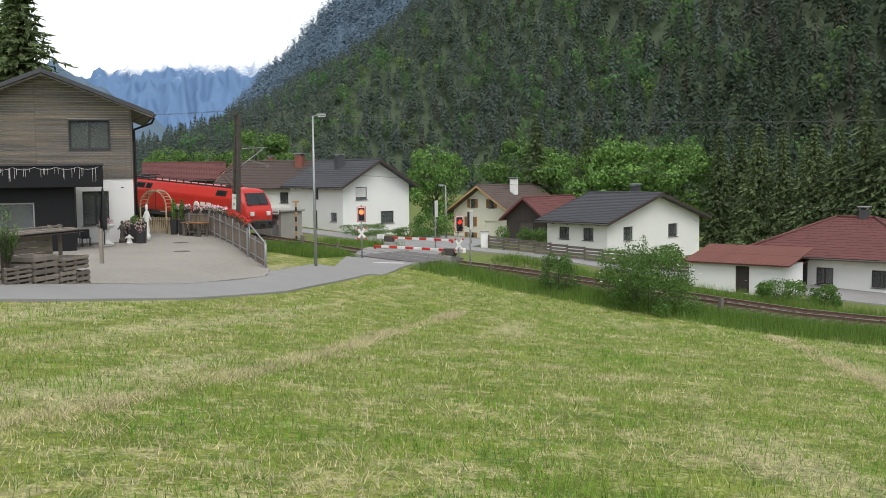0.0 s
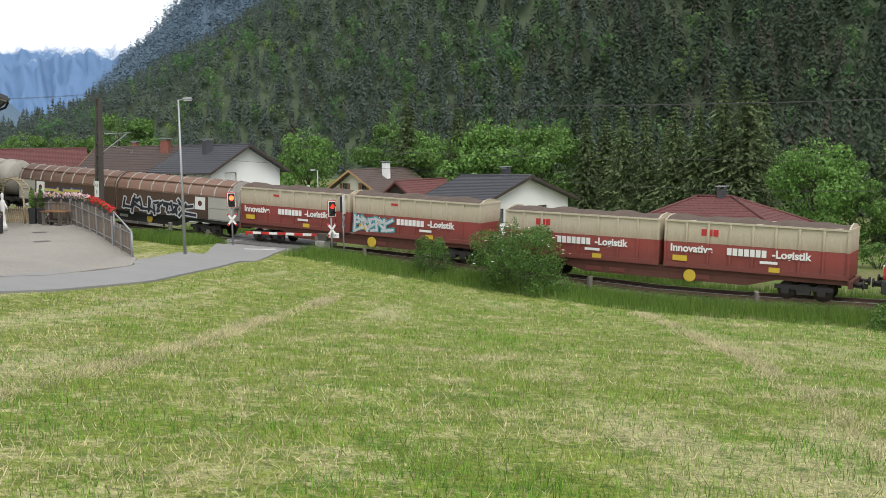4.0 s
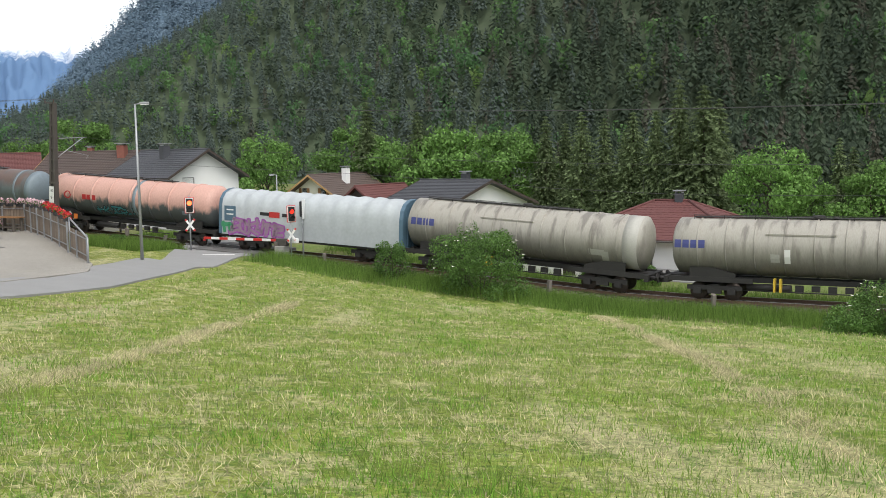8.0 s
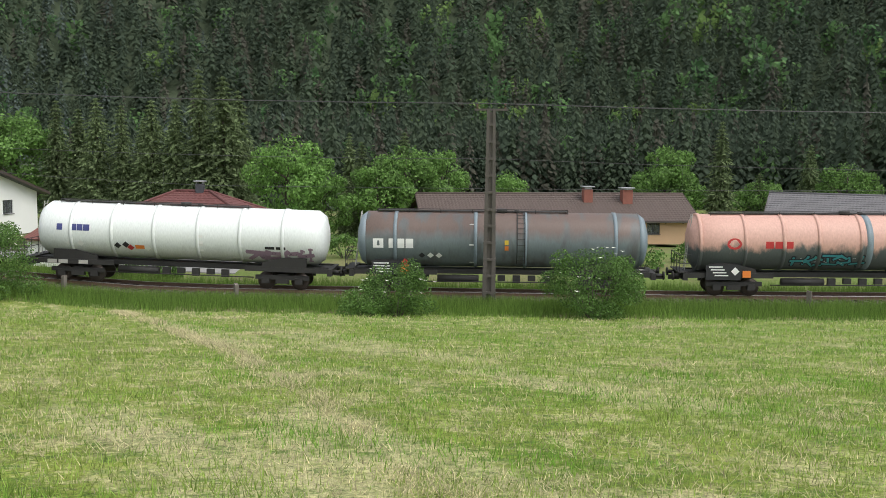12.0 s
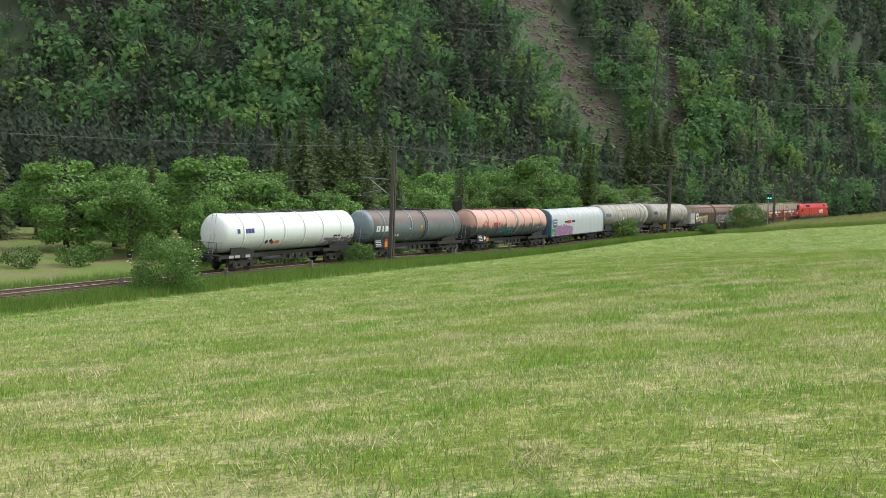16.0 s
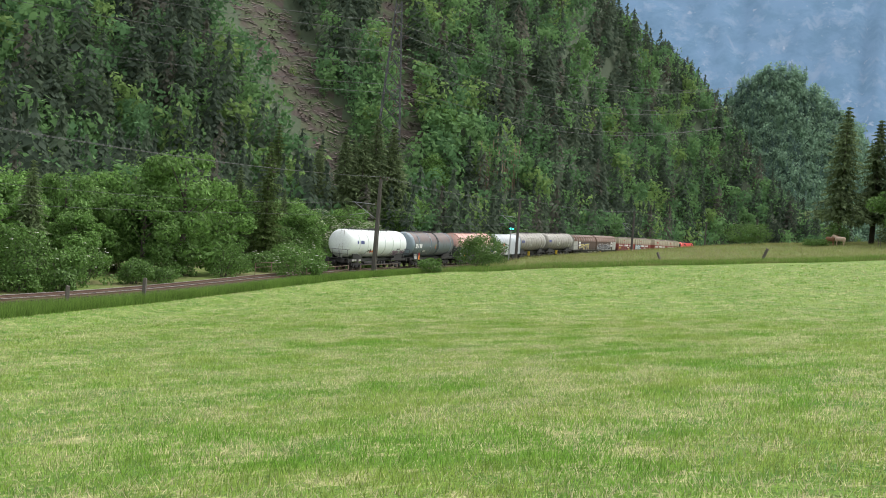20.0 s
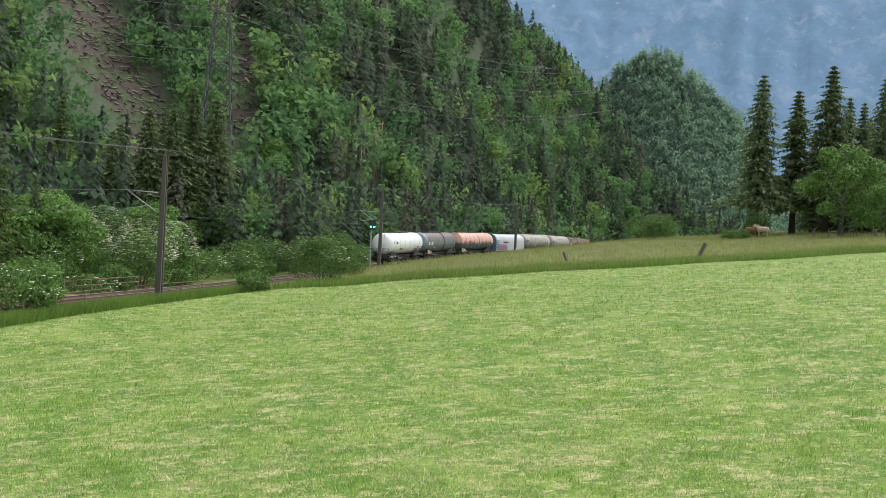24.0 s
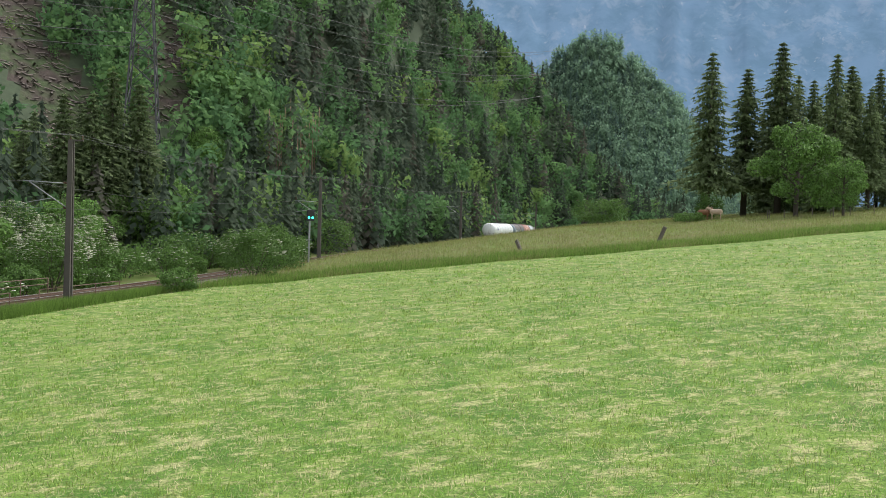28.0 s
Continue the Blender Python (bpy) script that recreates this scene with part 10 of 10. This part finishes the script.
def kiosk():
    z = ground_z(-14.6, 87) - 0.05
    o = thing("relay_kiosk", Matrix.Translation((-14.4, 86.6, z)) @ pose(0, 0, 0, 0, 0, -38.7), "grey concrete relay kiosk with a steel door", "kiosk")
    wall_face(o, "wall", 3.4, 0.15, -0.4, 2.2, [(2.6, 1.02, 0.95, 2.0)], CONCRETE, pose(-1.9, -1.2, 0))
    window_part(o, pose(-1.9, -1.2, 0), 2.6, 1.02, 0.95, 2.0, GALV, door=True)
    part("wall", box(-1.9, -1.75, -1.05, 1.2, -0.4, 2.2), CONCRETE, o)
    part("wall", box(1.35, 1.5, -1.05, 1.2, -0.4, 2.2), CONCRETE, o)
    part("wall", box(-1.75, 1.35, 1.05, 1.2, -0.4, 2.2), CONCRETE, o)
    part("roof", box(-2.1, 1.7, -1.4, 1.4, 2.2, 2.36, 0.02), CONCRETE, o)
    sg = part("sign_board", box(0.2, 1.5, -1.46, -1.42, 2.0, 2.35), SIGNWHITE, o, "white station board")
    bars("sign_mark", o, Matrix.Translation((0.85, -1.46, 2.18)), [(-0.35, 0, 0.3, 0.1), (0.1, 0, 0.4, 0.1), (0.47, 0, 0.2, 0.1)], SIGNBLACK)
    part("notice", box(0.95, 1.15, -1.13, -1.11, 1.1, 1.5), SIGNWHITE, o)
    p = thing("striped_post", Matrix.Translation((-12.6, 84.0, ground_z(-12.6, 84.0))), "yellow and black marker post beside the railway", "post")
    for k in range(8):
        part("band", box(-0.08, 0.08, -0.08, 0.08, k * 0.4, k * 0.4 + 0.4), VERGEWOOD if k % 2 else SIGNBLACK, p)
    part("cap", box(-0.3, 0.3, -0.1, 0.1, 3.2, 3.32), VERGEWOOD, p)


kiosk()


def slat_fence(a, b, label):
    a, b = Vector((*a, 0)), Vector((*b, 0))
    n = (b - a).length
    o = thing("garden_fence", Matrix.Translation((a.x, a.y, 0)) @ pose(0, 0, 0, 0, 0, math.degrees(math.atan2(b.y - a.y, b.x - a.x))), label, "fence")
    m = int(n / 2) + 1
    for k in range(m + 1):
        p = a.lerp(b, k / m)
        z = ground_z(p.x, p.y)
        part("post", box(n * k / m - 0.06, n * k / m + 0.06, 0.02, 0.14, z - 0.3, z + 1.1), OLDWOOD, o)
    for k in range(m):
        z = (ground_z(*a.lerp(b, k / m).xy) + ground_z(*a.lerp(b, (k + 1) / m).xy)) / 2
        for j in range(4):
            part("slat", box(n * k / m + 0.01, n * (k + 1) / m - 0.01, -0.012, 0.018, z + 0.12 + j * 0.25, z + 0.3 + j * 0.25), OLDWOOD, o)


slat_fence((3.4, 83.6), (11.4, 74.2), "grey wooden slat fence along a garden")
slat_fence((11.4, 74.2), (21.5, 65.6), "grey wooden slat fence along a garden")
pillar = thing("gate_pillar", Matrix.Translation(on_ground(3.1, 84.2)), "white rendered gate pillar", "pillar")
part("shaft", box(-0.3, 0.3, -0.3, 0.3, -0.3, 1.3, 0.02), PLASTER, pillar)
part("cap", box(-0.38, 0.38, -0.38, 0.38, 1.3, 1.4, 0.02), CONCRETE, pillar)
for k, (x, y) in enumerate(((5.0, 92.0), (7.0, 91.0), (8.1, 90.0), (9.0, 89.0))):
    shrub(x, y, 1.7, 1.75, "round clipped box bush in a garden", 0, None, 1500, 0.06, 90 + k, "clipped_bush")
shrub(11.0, 86.5, 1.6, 2.2, PLAIN, 0, None, 1200, 0.07, 95)
shrub(-7.5, 91.5, 5.5, 1.2, "low dark hedge before the white house", 0, None, 2200, 0.07, 96, "hedge")
shrub(-3.5, 92.0, 4.0, 1.1, "low dark hedge before the white house", 0, None, 1800, 0.07, 97, "hedge")


# ---- two horses under the elder ----
def horse(x, y, turn, coat, label, seed):
    o = thing("horse", Matrix.Translation(on_ground(x, y)) @ pose(0, 0, 0, 0, 0, turn), label, "horse", "grazing horses")
    bm = bmesh.new()
    add_revolve(bm, [(-0.85, 0.1), (-0.75, 0.3), (-0.4, 0.36), (0.1, 0.34), (0.5, 0.36), (0.75, 0.28), (0.85, 0.1)], 14, "x")
    for v in bm.verts:
        v.co.z = v.co.z * 1.12 + 1.15
    part("body", bm, coat, o)
    part("neck", tube((0.65, 0, 1.3), (1.2, 0, 1.65), 0.24, 0.13, 10), coat, o)
    bm = bmesh.new()
    add_tube(bm, (1.12, 0, 1.75), (1.55, 0, 1.35), 0.14, 0.08, 10)
    for y_ in (-0.06, 0.06):
        add_tube(bm, (1.1, y_, 1.82), (1.1, y_ * 1.4, 1.98), 0.04, 0.01, 6)
    part("head", bm, coat, o)
    for sx, sy in ((0.58, -0.17), (0.52, 0.17), (-0.62, -0.17), (-0.68, 0.17)):
        bm = bmesh.new()
        add_tube(bm, (sx, sy, 1.0), (sx - 0.02, sy, 0.5), 0.13, 0.065, 8)
        add_tube(bm, (sx - 0.02, sy, 0.5), (sx, sy, -0.02), 0.06, 0.06, 8)
        part("leg", bm, coat, o)
    part("mane", box(0.7, 1.15, -0.03, 0.03, 1.55, 1.8), MANE, o)
    part("tail", tube((-0.83, 0, 1.35), (-1.0, 0, 0.6), 0.07, 0.04, 8), MANE, o)


MANE = mat("flaxen horse hair", (0.5, 0.4, 0.28), 0.8, vary=0.15)
horse(180.3, -138.6, 200, mat("chestnut coat", (0.22, 0.1, 0.045), 0.6, vary=0.15), "chestnut horse with a pale mane under a shrub", 1)
horse(178.3, -138.9, 30, mat("pale dun coat", (0.5, 0.37, 0.27), 0.6, vary=0.15), "pale dun horse under a shrub", 2)


# ---- bare trunks standing on the slope ----
def bare_trunks():
    rng = np.random.default_rng(15)
    for k in range(26):
        az, r = rng.uniform(111.6, 113.8), 0
        r = lerp_rows(FOOT, az) + rng.uniform(10, 20)
        x, y = valley(az, r)
        z = hill_z(az, r)
        o = thing("bare_trunk", Matrix.Translation((x, y, z)), "bare reddish pine trunk at the edge of a clearing", "tree trunk", "bare trunks on the slope")
        h = rng.uniform(7, 11)
        part("trunk", tube((0, 0, -0.5), (rng.uniform(-0.2, 0.2), 0, h), 0.14, 0.06, 6), PINEBARK, o)


PINEBARK = mat("reddish pine bark", (0.24, 0.16, 0.115), 0.9, vary=0.2, scale=1, fine=8)
bare_trunks()
motions()
